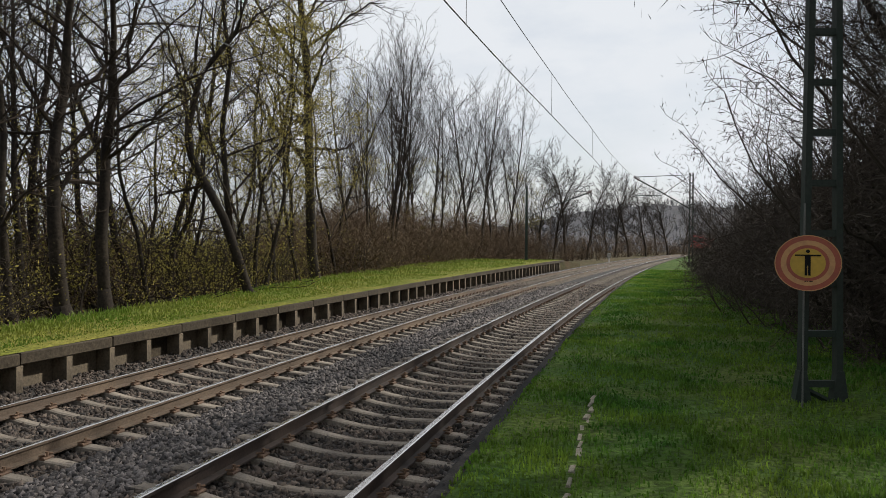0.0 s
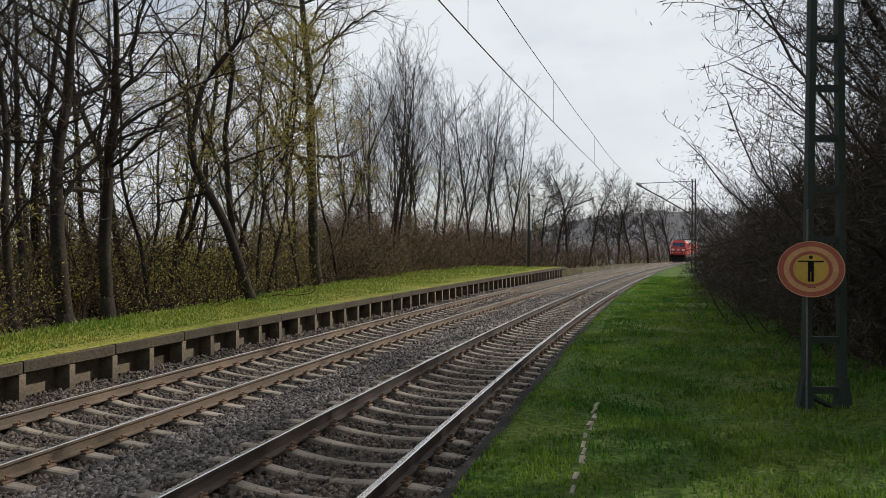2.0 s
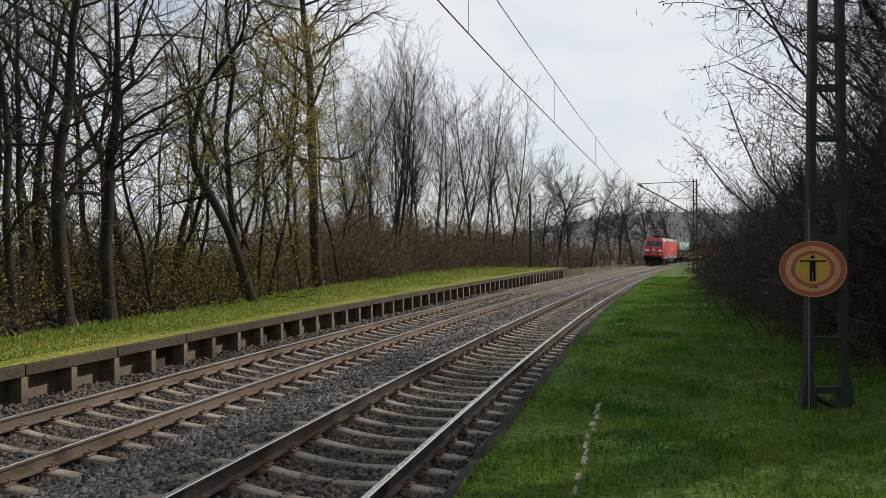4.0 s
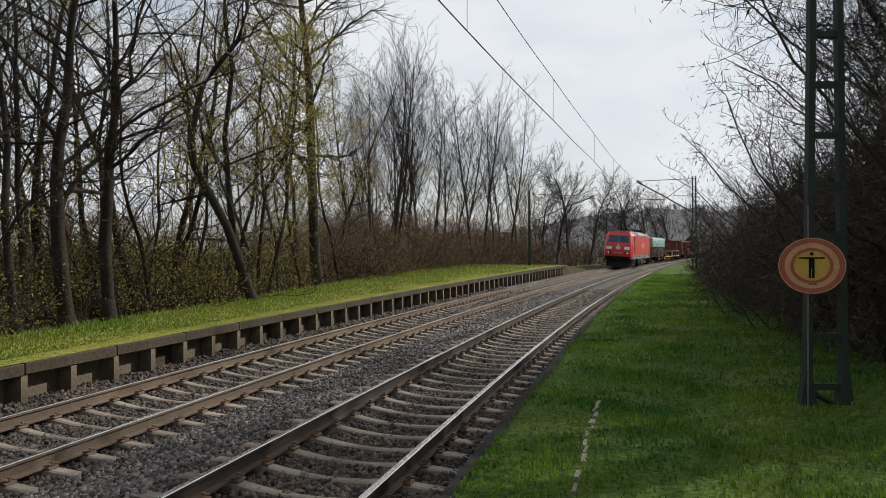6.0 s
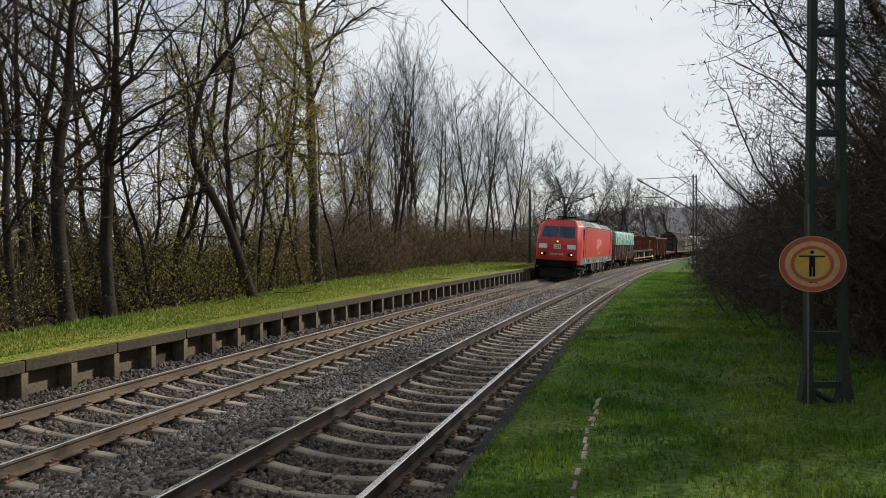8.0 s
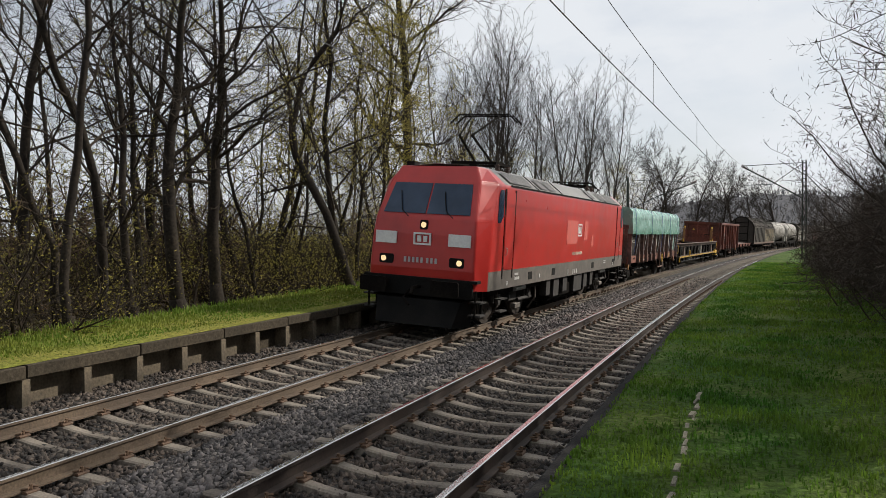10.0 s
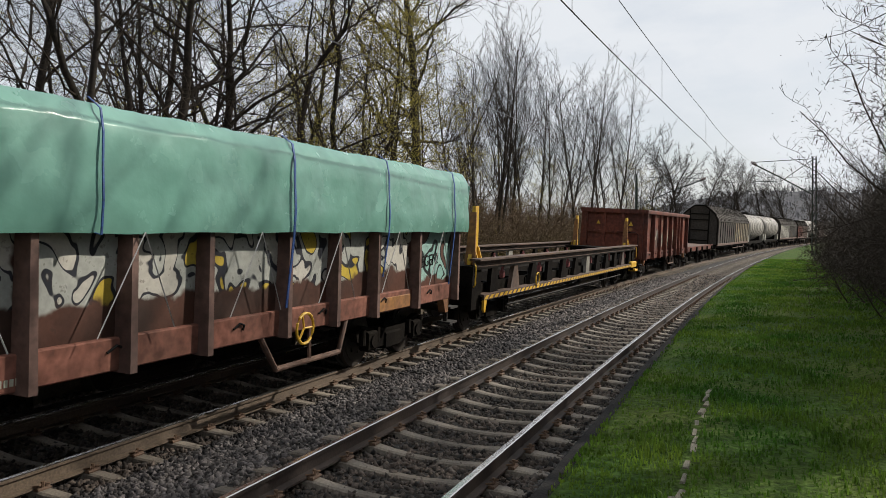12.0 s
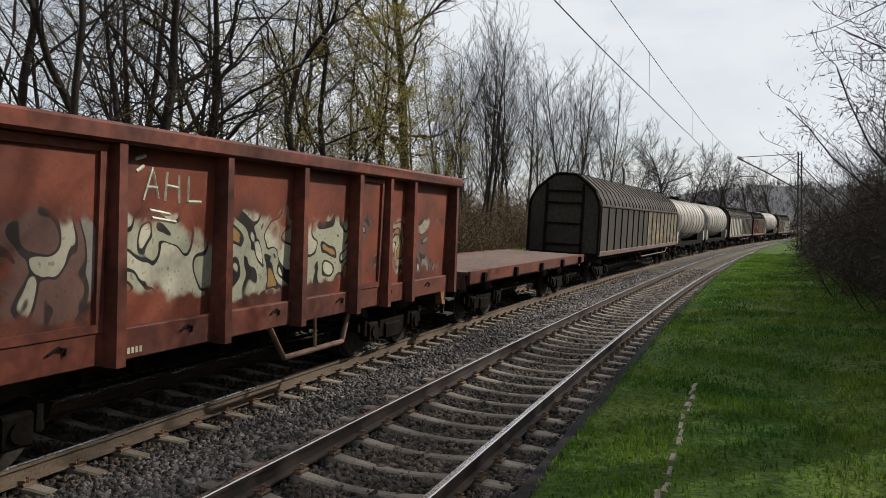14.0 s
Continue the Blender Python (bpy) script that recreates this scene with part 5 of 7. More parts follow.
def tarpaulin(w, L, top, hw):
    """Sheet over a heaped load: sides hanging almost upright, broad flat crown, creases and tied hem."""
    b = Build()
    nx = 110
    half = [(1.00, 2.30), (1.01, 2.42), (1.00, 2.6), (0.99, 2.8), (0.98, 3.0), (0.972, 3.255), (0.966, 3.275), (0.885, 3.44), (0.87, 3.45), (0.5, 3.50), (0.0, 3.52)]
    prof = half + [(-y, z) for y, z in half[-2::-1]]
    for i in range(nx + 1):
        t = i / nx
        x = -L / 2 - 0.02 + (L + 0.28) * t
        gather = abs(math.sin(x * math.pi / 1.9))
        for j, (py, z) in enumerate(prof):
            low = max(0.0, min(1.0, (3.3 - z) / 1.0))
            crease = 0.022 * noise.noise((x * 1.9, z * 2.4, 2)) + 0.018 * noise.noise((x * 6.5 + z * 3, z * 5.5, 7))
            y = py * (hw + 0.20) + (crease + 0.035 * low * gather) * (1 if py > 0 else -1 if py < 0 else 0)
            zz = z + (0.03 * noise.noise((x * 0.9, py * 0.4, 5)) + 0.020 * noise.noise((x * 9, py * 7, 1)) if z > 3.25 else 0) - (0.022 * (1 - gather) if z < 2.35 else 0)
            b.v.append((x, y, zz))
    n = len(prof)
    for i in range(nx):
        for j in range(n - 1):
            b.f.append((i * n + j, i * n + j + 1, (i + 1) * n + j + 1, (i + 1) * n + j))
            b.m.append(0)
    sheet = part("tarpaulin", b, M_TARP, w, "creased mint green tarpaulin over the load", smooth=True)
    # the ends hang in flat folds, with a lapped triangle at each corner
    for e, ring in ((-1, b.v[:n]), (1, b.v[-n:])):
        flap = Build()
        flap.add([(x, y, z) for x, y, z in ring], [tuple(range(n - 1, -1, -1)) if e < 0 else tuple(range(n))])
        part("end_flap", flap, M_TARP, sheet, "hanging end of the tarpaulin")
        for sg in (-1, 1):
            for k, (w0, z0) in enumerate(((0.75, 2.36), (0.42, 2.5))):
                x0 = e * (L / 2 + (0.27 if e > 0 else 0.03) + 0.012 * (k + 1))
                fold = Build().prism([(x0, sg * 1.54, 3.22), (x0, sg * 1.53, z0 - 0.05), (x0, sg * (1.54 - w0), z0 - 0.10)], [(x0 - e * 0.01, sg * 1.54, 3.22), (x0 - e * 0.01, sg * 1.53, z0 - 0.05), (x0 - e * 0.01, sg * (1.54 - w0), z0 - 0.10)])
                part("corner_fold", fold, M_TARP, sheet)
    for x, wd, z1 in ((-L / 2 + 0.7, 0.016, 1.4), (-2.2, 0.010, 2.3), (0.9, 0.020, 1.35), (3.6, 0.016, 1.6), (L / 2 - 0.55, 0.020, 1.3)):
        for sg in (-1, 1):
            s = Build()
            line = [(hw - 0.05, 3.51), (hw + 0.125, 3.40), (hw + 0.185, 3.2), (hw + 0.215, 2.9), (hw + 0.255, 2.6), (hw + 0.265, 2.28), (hw + 0.205, z1)]
            for k, ((ya, za), (yb, zb)) in enumerate(zip(line, line[1:])):
                dx, dx2 = -0.02 * k, -0.02 * (k + 1)
                s.prism([(x - wd + dx, sg * ya, za), (x + wd + dx, sg * ya, za), (x + wd + dx2, sg * yb, zb), (x - wd + dx2, sg * yb, zb)],
                        [(x - wd + dx, sg * (ya + 0.012), za), (x + wd + dx, sg * (ya + 0.012), za), (x + wd + dx2, sg * (yb + 0.012), zb), (x - wd + dx2, sg * (yb + 0.012), zb)])
            part("strap", s, M_STRAP, w, "blue lashing strap")


def pocket_wagon(nose_gap):
    """Low trailer-carrying wagon: slender rusty top beams over black trapezoid brackets, open bays, striped sill, yellow arms."""
    L = 19.3
    w = thing("pocket_wagon", "empty dark pocket wagon with yellow support arms and striped sill", "freight wagon", "train wagons")
    px = wagon_base(w, L, None, M_UNDER, 0.92)
    n = 56
    d = (L - 1.2) / n
    for sg in (-1, 1):
        y = sg * 1.36
        part("top_flange", Build().box(-L / 2 + 0.1, L / 2 - 0.1, y - 0.14, y + 0.11, 1.66, 1.70), M_RUSTBEAM, w, "rust-brown beam flange")
        part("top_web", Build().box(-L / 2 + 0.1, L / 2 - 0.1, y - 0.02, y + 0.02, 1.51, 1.66), M_RUSTBEAM, w)
        part("lower_flange", Build().box(-L / 2 + 0.1, L / 2 - 0.1, y - 0.07, y + 0.07, 1.47, 1.51), M_UNDER, w)
        sb = Build()
        sb.box(-L / 2 + 0.45, L / 2 - 0.75, sg * 1.47 - 0.03, sg * 1.47 + 0.03, 0.80, 0.90)
        sb.box(-L / 2 + 0.45, L / 2 - 0.75, *sorted((sg * 1.28, sg * 1.50)), 0.90, 0.92)
        part("sill_beam", sb, M_RUSTBEAM, w)
        part("sill_leg", Build().prism([(-L / 2 + 0.45, sg * 1.505, 0.80), (-L / 2 + 0.62, sg * 1.505, 0.80), (-L / 2 + 0.55, sg * 1.505, 0.52), (-L / 2 + 0.45, sg * 1.505, 0.58)], [(-L / 2 + 0.45, sg * 1.45, 0.80), (-L / 2 + 0.62, sg * 1.45, 0.80), (-L / 2 + 0.55, sg * 1.45, 0.52), (-L / 2 + 0.45, sg * 1.45, 0.58)]), M_YEL, w, "yellow bracket under the sill")
        part("brake_rod", Build().tube([(-L / 2 + 2.6, sg * 1.30, 0.52), (L / 2 - 2.6, sg * 1.30, 0.52)], 0.018, 6), M_BOX, w)
        for k in range(n):
            x0 = -L / 2 + 0.45 + k * d
            ya, yb = sorted((sg * 1.500, sg * 1.506))
            q = [(x0, 0.815), (x0 + d * 0.58, 0.815), (x0 + d * 0.92, 0.892), (x0 + d * 0.36, 0.892)]
            part("stripe", Build().prism([(a, yb, c) for a, c in q], [(a, ya, c) for a, c in q]), M_YEL, w)
        for k in range(12):
            x = -L / 2 + 1.3 + k * (L - 2.6) / 11
            lo, hi = (0.34, 0.13) if k % 3 else (0.26, 0.20)
            ring = [(x - lo, 0.92), (x + lo, 0.92), (x + hi, 1.47), (x - hi, 1.47)]
            br = Build().prism([(a, y - 0.05, z) for a, z in ring], [(a, y + 0.05, z) for a, z in ring])
            part("bracket", br, M_GREYWAG if k == 6 else M_RUSTBEAM if k in (1, 10) else M_UNDER, w)
        for k in range(11):
            x = -L / 2 + 2.0 + k * (L - 4.0) / 10
            part("junction_box", Build().box(x - 0.17, x + 0.10, sg * 1.10 - 0.05, sg * 1.10 + 0.05, 1.10, 1.32, 0, 0.02), (M_GREYWAG, M_BOX, M_BOX)[k % 3], w)
            if k % 2 == 0:
                lev = Build().box(x + 0.30, x + 0.42, sg * 1.22 - 0.05, sg * 1.22 + 0.05, 1.16, 1.36, 0, 0.03)
                lev.tube([(x + 0.36, sg * 1.22, 1.36), (x + 0.36, sg * 1.22, 1.44)], 0.04, 6)
                part("release_lever", lev, M_LEVER, w, "faded red release lever")
        part("pipe", Build().tube([(-L / 2 + 0.8, sg * 1.02, 1.02), (L / 2 - 0.8, sg * 1.02, 1.02)], 0.05, 8), M_BOX, w)
    part("spine", Build().box(-L / 2, L / 2, -0.35, 0.35, 0.78, 1.25, 0, 0.05), M_UNDER, w)
    for k in range(8):
        x = -L / 2 + 1.8 + k * (L - 3.6) / 7
        part("cross_beam", Build().box(x - 0.10, x + 0.10, -1.30, 1.30, 0.95, 1.10), M_UNDER, w)
    for e in (-1, 1):
        part("end_deck", Build().box(*sorted((e * (L / 2 - 1.5), e * L / 2)), -1.38, 1.38, 1.46, 1.54, 0, 0.02), M_UNDER, w)
        part("end_plate", Build().box(*sorted((e * (L / 2 - 0.10), e * L / 2)), -1.38, 1.38, 0.70, 1.46), M_UNDER, w)
        for sg in (-1, 1):
            part("end_web", Build().box(*sorted((e * (L / 2 - 0.55), e * (L / 2 - 0.02))), sg * 1.33 - 0.04, sg * 1.33 + 0.04, 0.60, 1.46), M_UNDER, w)
            x = e * (L / 2 - 0.75)
            arm = Build()
            ring0 = [(x - 0.27, 1.54), (x + 0.27, 1.54), (x + 0.24, 1.66), (x + 0.16, 1.80), (x + 0.11, 2.66), (x + 0.09, 2.84), (x - 0.09, 2.84), (x - 0.11, 2.66), (x - 0.18, 1.80), (x - 0.26, 1.66)]
            arm.prism([(a, sg * 1.08 - 0.04, z) for a, z in ring0], [(a, sg * 1.08 + 0.04, z) for a, z in ring0])
            part("support_arm", arm, M_YEL, w, "yellow upright support arm")
            fin = Build().prism([(x - 0.21, sg * 1.08 - 0.12, 1.54), (x - 0.21, sg * 1.08 + 0.12, 1.54), (x - 0.14, sg * 1.08 + 0.07, 2.70), (x - 0.14, sg * 1.08 - 0.07, 2.70)],
                                [(x - 0.17, sg * 1.08 - 0.12, 1.54), (x - 0.17, sg * 1.08 + 0.12, 1.54), (x - 0.11, sg * 1.08 + 0.07, 2.70), (x - 0.11, sg * 1.08 - 0.07, 2.70)])
            part("arm_flange", fin, M_OCHRE, w)
            for dx in (-0.12, 0.12):
                part("arm_foot", Build().prism([(x + dx - 0.02, sg * 1.12, 1.54), (x + dx + 0.02, sg * 1.12, 1.54), (x + dx + 0.02, sg * 1.12, 1.95), (x + dx - 0.02, sg * 1.12, 1.95)][::-sg],
                                               [(x + dx - 0.02, sg * 1.28, 1.54), (x + dx + 0.02, sg * 1.28, 1.54), (x + dx + 0.02, sg * 1.16, 1.92), (x + dx - 0.02, sg * 1.16, 1.92)][::-sg]), M_YEL, w)
            part("grab_rail", Build().tube([(e * (L / 2 - 0.05), sg * 1.39, 1.1), (e * (L / 2 - 0.02), sg * 1.44, 1.15), (e * (L / 2 - 0.02), sg * 1.44, 1.55), (e * (L / 2 - 0.05), sg * 1.39, 1.6)], 0.018, 6), M_YEL, w)
            if e == 1:
                part("yellow_step", Build().box(*sorted((e * (L / 2 - 1.5), e * (L / 2 - 0.35))), *sorted((sg * 1.34, sg * 1.53)), 0.76, 1.0, 0, 0.02), M_YEL, w, "yellow side step")
                part("foot_step", Build().box(*sorted((e * (L / 2 - 0.5), e * (L / 2 + 0.08))), *sorted((sg * 1.22, sg * 1.52)), 0.56, 0.66, 0, 0.02), M_YEL, w, "yellow foot step")
                for dx in (0.46, 0.06):
                    part("step_hanger", Build().box(*sorted((e * (L / 2 - dx), e * (L / 2 - dx - 0.05))), *sorted((sg * 1.36, sg * 1.42)), 0.60, 0.80), M_UNDER, w)
    ring = [(0.16 * math.cos(k * math.pi / 8), 0.16 * math.sin(k * math.pi / 8)) for k in range(17)]
    part("brake_wheel", Build().tube([(-5.35 + a, -1.53, 1.06 + c) for a, c in ring], 0.02, 6), M_YEL, w, "yellow hand brake wheel")
    TRAIN.append((w, nose_gap + L / 2, px, []))


def flat_wagon(name, label, L, nose_gap):
    w = thing(name, label, "freight wagon", "train wagons")
    px = wagon_base(w, L, None, M_BROWN2)
    n = 24
    for k in range(n):
        x0 = -L / 2 + k * L / n
        part("deck_plank", Build().box(x0 + 0.006, x0 + L / n - 0.006, -1.38, 1.38, 1.20, 1.27), M_DECK, w)
    for sg in (-1, 1):
        part("side_rail", Build().box(-L / 2, L / 2, sg * 1.40 - 0.03, sg * 1.40 + 0.03, 1.02, 1.29), M_BROWN, w)
        for k in range(5):
            x = -L / 2 + 0.8 + k * (L - 1.6) / 4
            part("stake_pocket", Build().box(x - 0.08, x + 0.08, *sorted((sg * 1.43, sg * 1.52)), 1.0, 1.24, 0, 0.02), M_UNDER, w)
    TRAIN.append((w, nose_gap + L / 2, px, []))


def covered_wagon(name, label, L, nose_gap, wall, door, high=4.1, group="train wagons"):
    """Sliding-wall van: arched ribbed roof, panelled walls, flat end with frame."""
    w = thing(name, label, "freight wagon", group)
    px = wagon_base(w, L, None, M_UNDER)
    hw = 1.42
    arch = [(hw, 1.2), (hw, 3.0), (hw - 0.06, 3.25), (hw - 0.26, 3.62), (hw - 0.58, 3.9), (hw - 0.98, high - 0.03), (0, high)]
    full = arch + [(-y, z) for y, z in arch[-2::-1]]
    sec = [a for a in full]
    r = Build()
    r.prism([(-L / 2 + 0.02, y, z) for y, z in sec[1:-1]], [(L / 2 - 0.02, y, z) for y, z in sec[1:-1]])
    part("roof", r, M_DARKWAG, w, "arched ribbed roof")
    nr = 26
    for k in range(nr + 1):
        x = -L / 2 + 0.2 + k * (L - 0.4) / nr
        rb = Build()
        rb.tube([(x, y * 1.006, z + 0.006) for y, z in full[1:-1]], 0.028, 4)
        part("roof_rib", rb, M_UNDER, w)
    part("end_wall", Build().prism([(-L / 2, y, z) for y, z in sec], [(-L / 2 + 0.06, y, z) for y, z in sec]), M_DARKWAG, w, "dark end wall")
    part("end_wall", Build().prism([(L / 2 - 0.06, y, z) for y, z in sec], [(L / 2, y, z) for y, z in sec]), M_DARKWAG, w)
    for e in (-1, 1):
        fr = Build()
        fr.tube([(e * (L / 2 + 0.02), y * 0.98, z * 0.995) for y, z in full], 0.06, 6)
        for y in (-0.72, 0.72):
            fr.box(*sorted((e * L / 2, e * (L / 2 + 0.08))), y - 0.05, y + 0.05, 1.2, 3.85)
        for z in (1.5, 2.3, 3.1, 3.55):
            fr.box(*sorted((e * L / 2, e * (L / 2 + 0.06))), -0.72, 0.72, z - 0.04, z + 0.04)
        part("end_frame", fr, M_UNDER, w)
    np_ = 16
    for sg in (-1, 1):
        d = (L - 0.1) / np_
        for k in range(np_):
            x0 = -L / 2 + 0.05 + k * d
            m = door if k >= np_ // 2 else wall
            part("wall_panel", Build().box(x0 + 0.02, x0 + d - 0.02, *sorted((sg * (hw - 0.05), sg * (hw + 0.005))), 1.3, 3.0), m, w)
            part("wall_rib", Build().box(x0 - 0.03, x0 + 0.03, *sorted((sg * (hw - 0.02), sg * (hw + 0.045))), 1.25, 3.05, 0, 0.01), M_UNDER if m is wall else M_DARKWAG, w)
        part("cantrail", Build().box(-L / 2, L / 2, *sorted((sg * (hw - 0.04), sg * (hw + 0.05))), 3.0, 3.10, 0, 0.02), M_DARKWAG, w)
        part("sill", Build().box(-L / 2, L / 2, *sorted((sg * (hw - 0.04), sg * (hw + 0.05))), 1.10, 1.30, 0, 0.02), M_BROWN2, w)
        rail = Build().tube([(-L * 0.1, sg * 1.46, 1.05), (-L * 0.08, sg * 1.48, 0.82), (L * 0.28, sg * 1.48, 0.82), (L * 0.32, sg * 1.46, 1.05)], 0.03, 6)
        part("step_rail", rail, M_BROWN2, w)
    TRAIN.append((w, nose_gap + L / 2, px, []))


def tank_wagon(name, label, L, nose_gap):
    w = thing(name, label, "tank wagon", "train wagons")
    px = wagon_base(w, L, None, M_UNDER)
    R, zc = 1.42, 2.62
    t = Build()
    xs = [-L / 2 + 0.35, -L / 2 + 0.42, -L / 2 + 0.55, -L / 2 + 0.8, L / 2 - 0.8, L / 2 - 0.55, L / 2 - 0.42, L / 2 - 0.35]
    t.tube([(x, 0, zc) for x in xs], [0.5 * R, 0.8 * R, 0.94 * R, R, R, 0.94 * R, 0.8 * R, 0.5 * R], 36)
    part("tank_shell", t, M_TANK, w, "dirty grey cylindrical tank", smooth=True)
    nb = 9
    for k in range(nb):
        x = -L / 2 + 1.0 + k * (L - 2.0) / (nb - 1)
        part("tank_band", Build().cyl((x - 0.05, 0, zc), (x + 0.05, 0, zc), R + 0.02, 36), M_TANKBAND, w)
    for e in (-1, 1):
        part("saddle", Build().box(e * (L / 2 - 2.2) - 0.5, e * (L / 2 - 2.2) + 0.5, -1.2, 1.2, 1.1, 1.75, 0, 0.1), M_UNDER, w)
        part("end_plate", Build().box(*sorted((e * (L / 2 - 0.05), e * (L / 2 - 0.6))), -1.35, 1.35, 1.15, 1.9), M_GREYWAG, w)
        ld = Build()
        for y in (-1.3, -0.95):
            ld.tube([(e * (L / 2 - 0.15), y, 1.2), (e * (L / 2 - 0.15), y, 2.3)], 0.02, 5)
        part("end_rail", ld, M_UNDER, w)
    wk = Build()
    wk.box(-1.6, 1.6, -0.5, 0.5, zc + R + 0.02, zc + R + 0.07)
    wk.cyl((0, 0, zc + R - 0.05), (0, 0, zc + R + 0.22), 0.3, 16)
    part("walkway", wk, M_UNDER, w)
    TRAIN.append((w, nose_gap + L / 2, px, []))


locomotive()
_keys1, _keys2 = [], []
gondola("open_wagon", "rusty graffiti-covered open wagon under a green tarpaulin", 14.0, 2.70, M_BROWN2, (-5.0, -4.0, -2.9, -1.78, -0.65, 0.9, 2.15, 3.4, 5.0), 18.2, _keys1, tarp=True)
pocket_wagon(33.3)
gondola("open_wagon", "oxide-red high-sided open wagon sprayed with graffiti", 12.9, 3.26, M_BROWN, (-4.5, -2.8, -1.15, 0.5, 2.1, 3.2, 4.2), 54.18, _keys2, doors=(1, 5))
flat_wagon("flat_wagon", "empty low flat wagon with reddish plank deck", 11.4, 68.2)
covered_wagon("covered_wagon", "sooty long sliding-wall van with arched ribbed roof", 21.0, 82.0, M_DARKWAG, M_SPRAY_VAN, 4.25)
tank_wagon("tank_wagon", "dirty grey banded tank wagon", 13.4, 103.8)
tank_wagon("tank_wagon", "dirty grey banded tank wagon", 13.4, 118.6)
covered_wagon("covered_wagon", "dark van with pale grey sliding walls", 19.4, 133.6, M_GREYWAG, M_DARKWAG)
covered_wagon("covered_wagon", "brown short van with arched roof", 12.0, 154.4, M_BROWN, M_BROWN2, 3.9)
tank_wagon("tank_wagon", "pale tank wagon far back in the train", 13.4, 167.8)
covered_wagon("covered_wagon", "grey-brown van far back in the train", 14.0, 182.8, M_BROWN2, M_GREYWAG, 3.9)
flat_wagon("flat_wagon", "empty flat wagon at the train's visible end", 14.0, 198.2)


# ---- bare trees and bushes ----
def grow(rnd, out, p, d, length, r, level, depth, up, wander, kids, spread, start=0.25, segs=None, curl=0.25):
    """One limb and, along it, its side limbs; out collects (points, radii, level)."""
    n = segs or (11, 8, 5, 2)[min(level, 3)]
    pts, rad = [p.copy()], [r]
    q, v = p.copy(), d.normalized()
    for i in range(n):
        v = (v + Vector((rnd.gauss(0, wander), rnd.gauss(0, wander), rnd.gauss(0, wander * 0.6) + up))).normalized()
        q = q + v * (length / n)
        pts.append(q.copy())
        rad.append(r * (1 - 0.82 * (i + 1) / n))
    out.append((pts, rad, level))
    if level >= depth:
        return
    count = kids[min(level, len(kids) - 1)]
    for k in range(count):
        t = start + (0.97 - start) * (k + rnd.random() * 0.8) / count
        i = min(int(t * n), n - 1)
        f = t * n - i
        base = pts[i].lerp(pts[i + 1], f)
        ax = (pts[i + 1] - pts[i]).normalized()
        side = ax.cross(Vector((rnd.gauss(0, 1), rnd.gauss(0, 1), rnd.gauss(0, 1))))
        if side.length < 1e-3:
            continue
        side.normalize()
        a = radians(rnd.uniform(*spread))
        dv = ax * math.cos(a) + side * math.sin(a)
        rr = rad[i] * rnd.uniform(0.36, 0.60)
        ll = length * (rnd.uniform(0.32, 0.56) if level == 0 else rnd.uniform(0.26, 0.46)) * (1.15 - 0.55 * t)
        grow(rnd, out, base, dv, ll, max(rr, 0.006), level + 1, depth, (0.035, 0.05, 0.06)[min(level, 2)], max(wander * 1.3, curl), kids, spread, 0.12, None, curl)


def limbs_to(b, limbs, lo, hi, thick=1.0, least=0.0):
    for pts, rad, lv in limbs:
        if not lo <= lv <= hi:
            continue
        if lv < 3:
            b.tube(pts, [max(q * thick, least) for q in rad], (9, 5, 3)[lv], 0, caps=False)
        else:
            # a thin twig: three-sided, one bend, pointed
            mid = pts[len(pts) // 2]
            r0, r1 = max(rad[0] * thick, least), max(rad[len(pts) // 2] * thick, least * 0.8)
            d = (pts[-1] - pts[0]).normalized()
            a = d.orthogonal().normalized()
            c = d.cross(a)
            k = len(b.v)
            for q, r in ((pts[0], r0), (mid, r1)):
                for w in (0.0, 2.094, 4.189):
                    e = q + (a * math.cos(w) + c * math.sin(w)) * r
                    b.v.append((e.x, e.y, e.z))
            b.v.append(tuple(pts[-1]))
            for j in range(3):
                j2 = (j + 1) % 3
                b.f += [(k + j, k + j2, k + 3 + j2, k + 3 + j), (k + 3 + j, k + 3 + j2, k + 6)]
                b.m += [0, 0]


def leaf_cloud(b, rnd, limbs, lv_min, count, size, scatter, z_max=1e9, slim=0.45):
    tips = [l for l in limbs if l[2] >= lv_min]
    if not tips:
        return
    for _ in range(count):
        pts = rnd.choice(tips)[0]
        if pts[-1].z > z_max * rnd.uniform(0.75, 1.1):
            continue
        p = pts[rnd.randrange(len(pts))] + Vector((rnd.gauss(0, scatter), rnd.gauss(0, scatter), rnd.gauss(0, scatter)))
        a = Vector((rnd.gauss(0, 1), rnd.gauss(0, 1), rnd.gauss(0, 1))).normalized()
        c = a.cross(Vector((rnd.gauss(0, 1), rnd.gauss(0, 1), rnd.gauss(0, 1)))).normalized()
        s = size * rnd.uniform(0.6, 1.4)
        b.add([p - a * s, p + c * s * slim, p + a * s, p - c * s * slim], [(0, 1, 2, 3)])


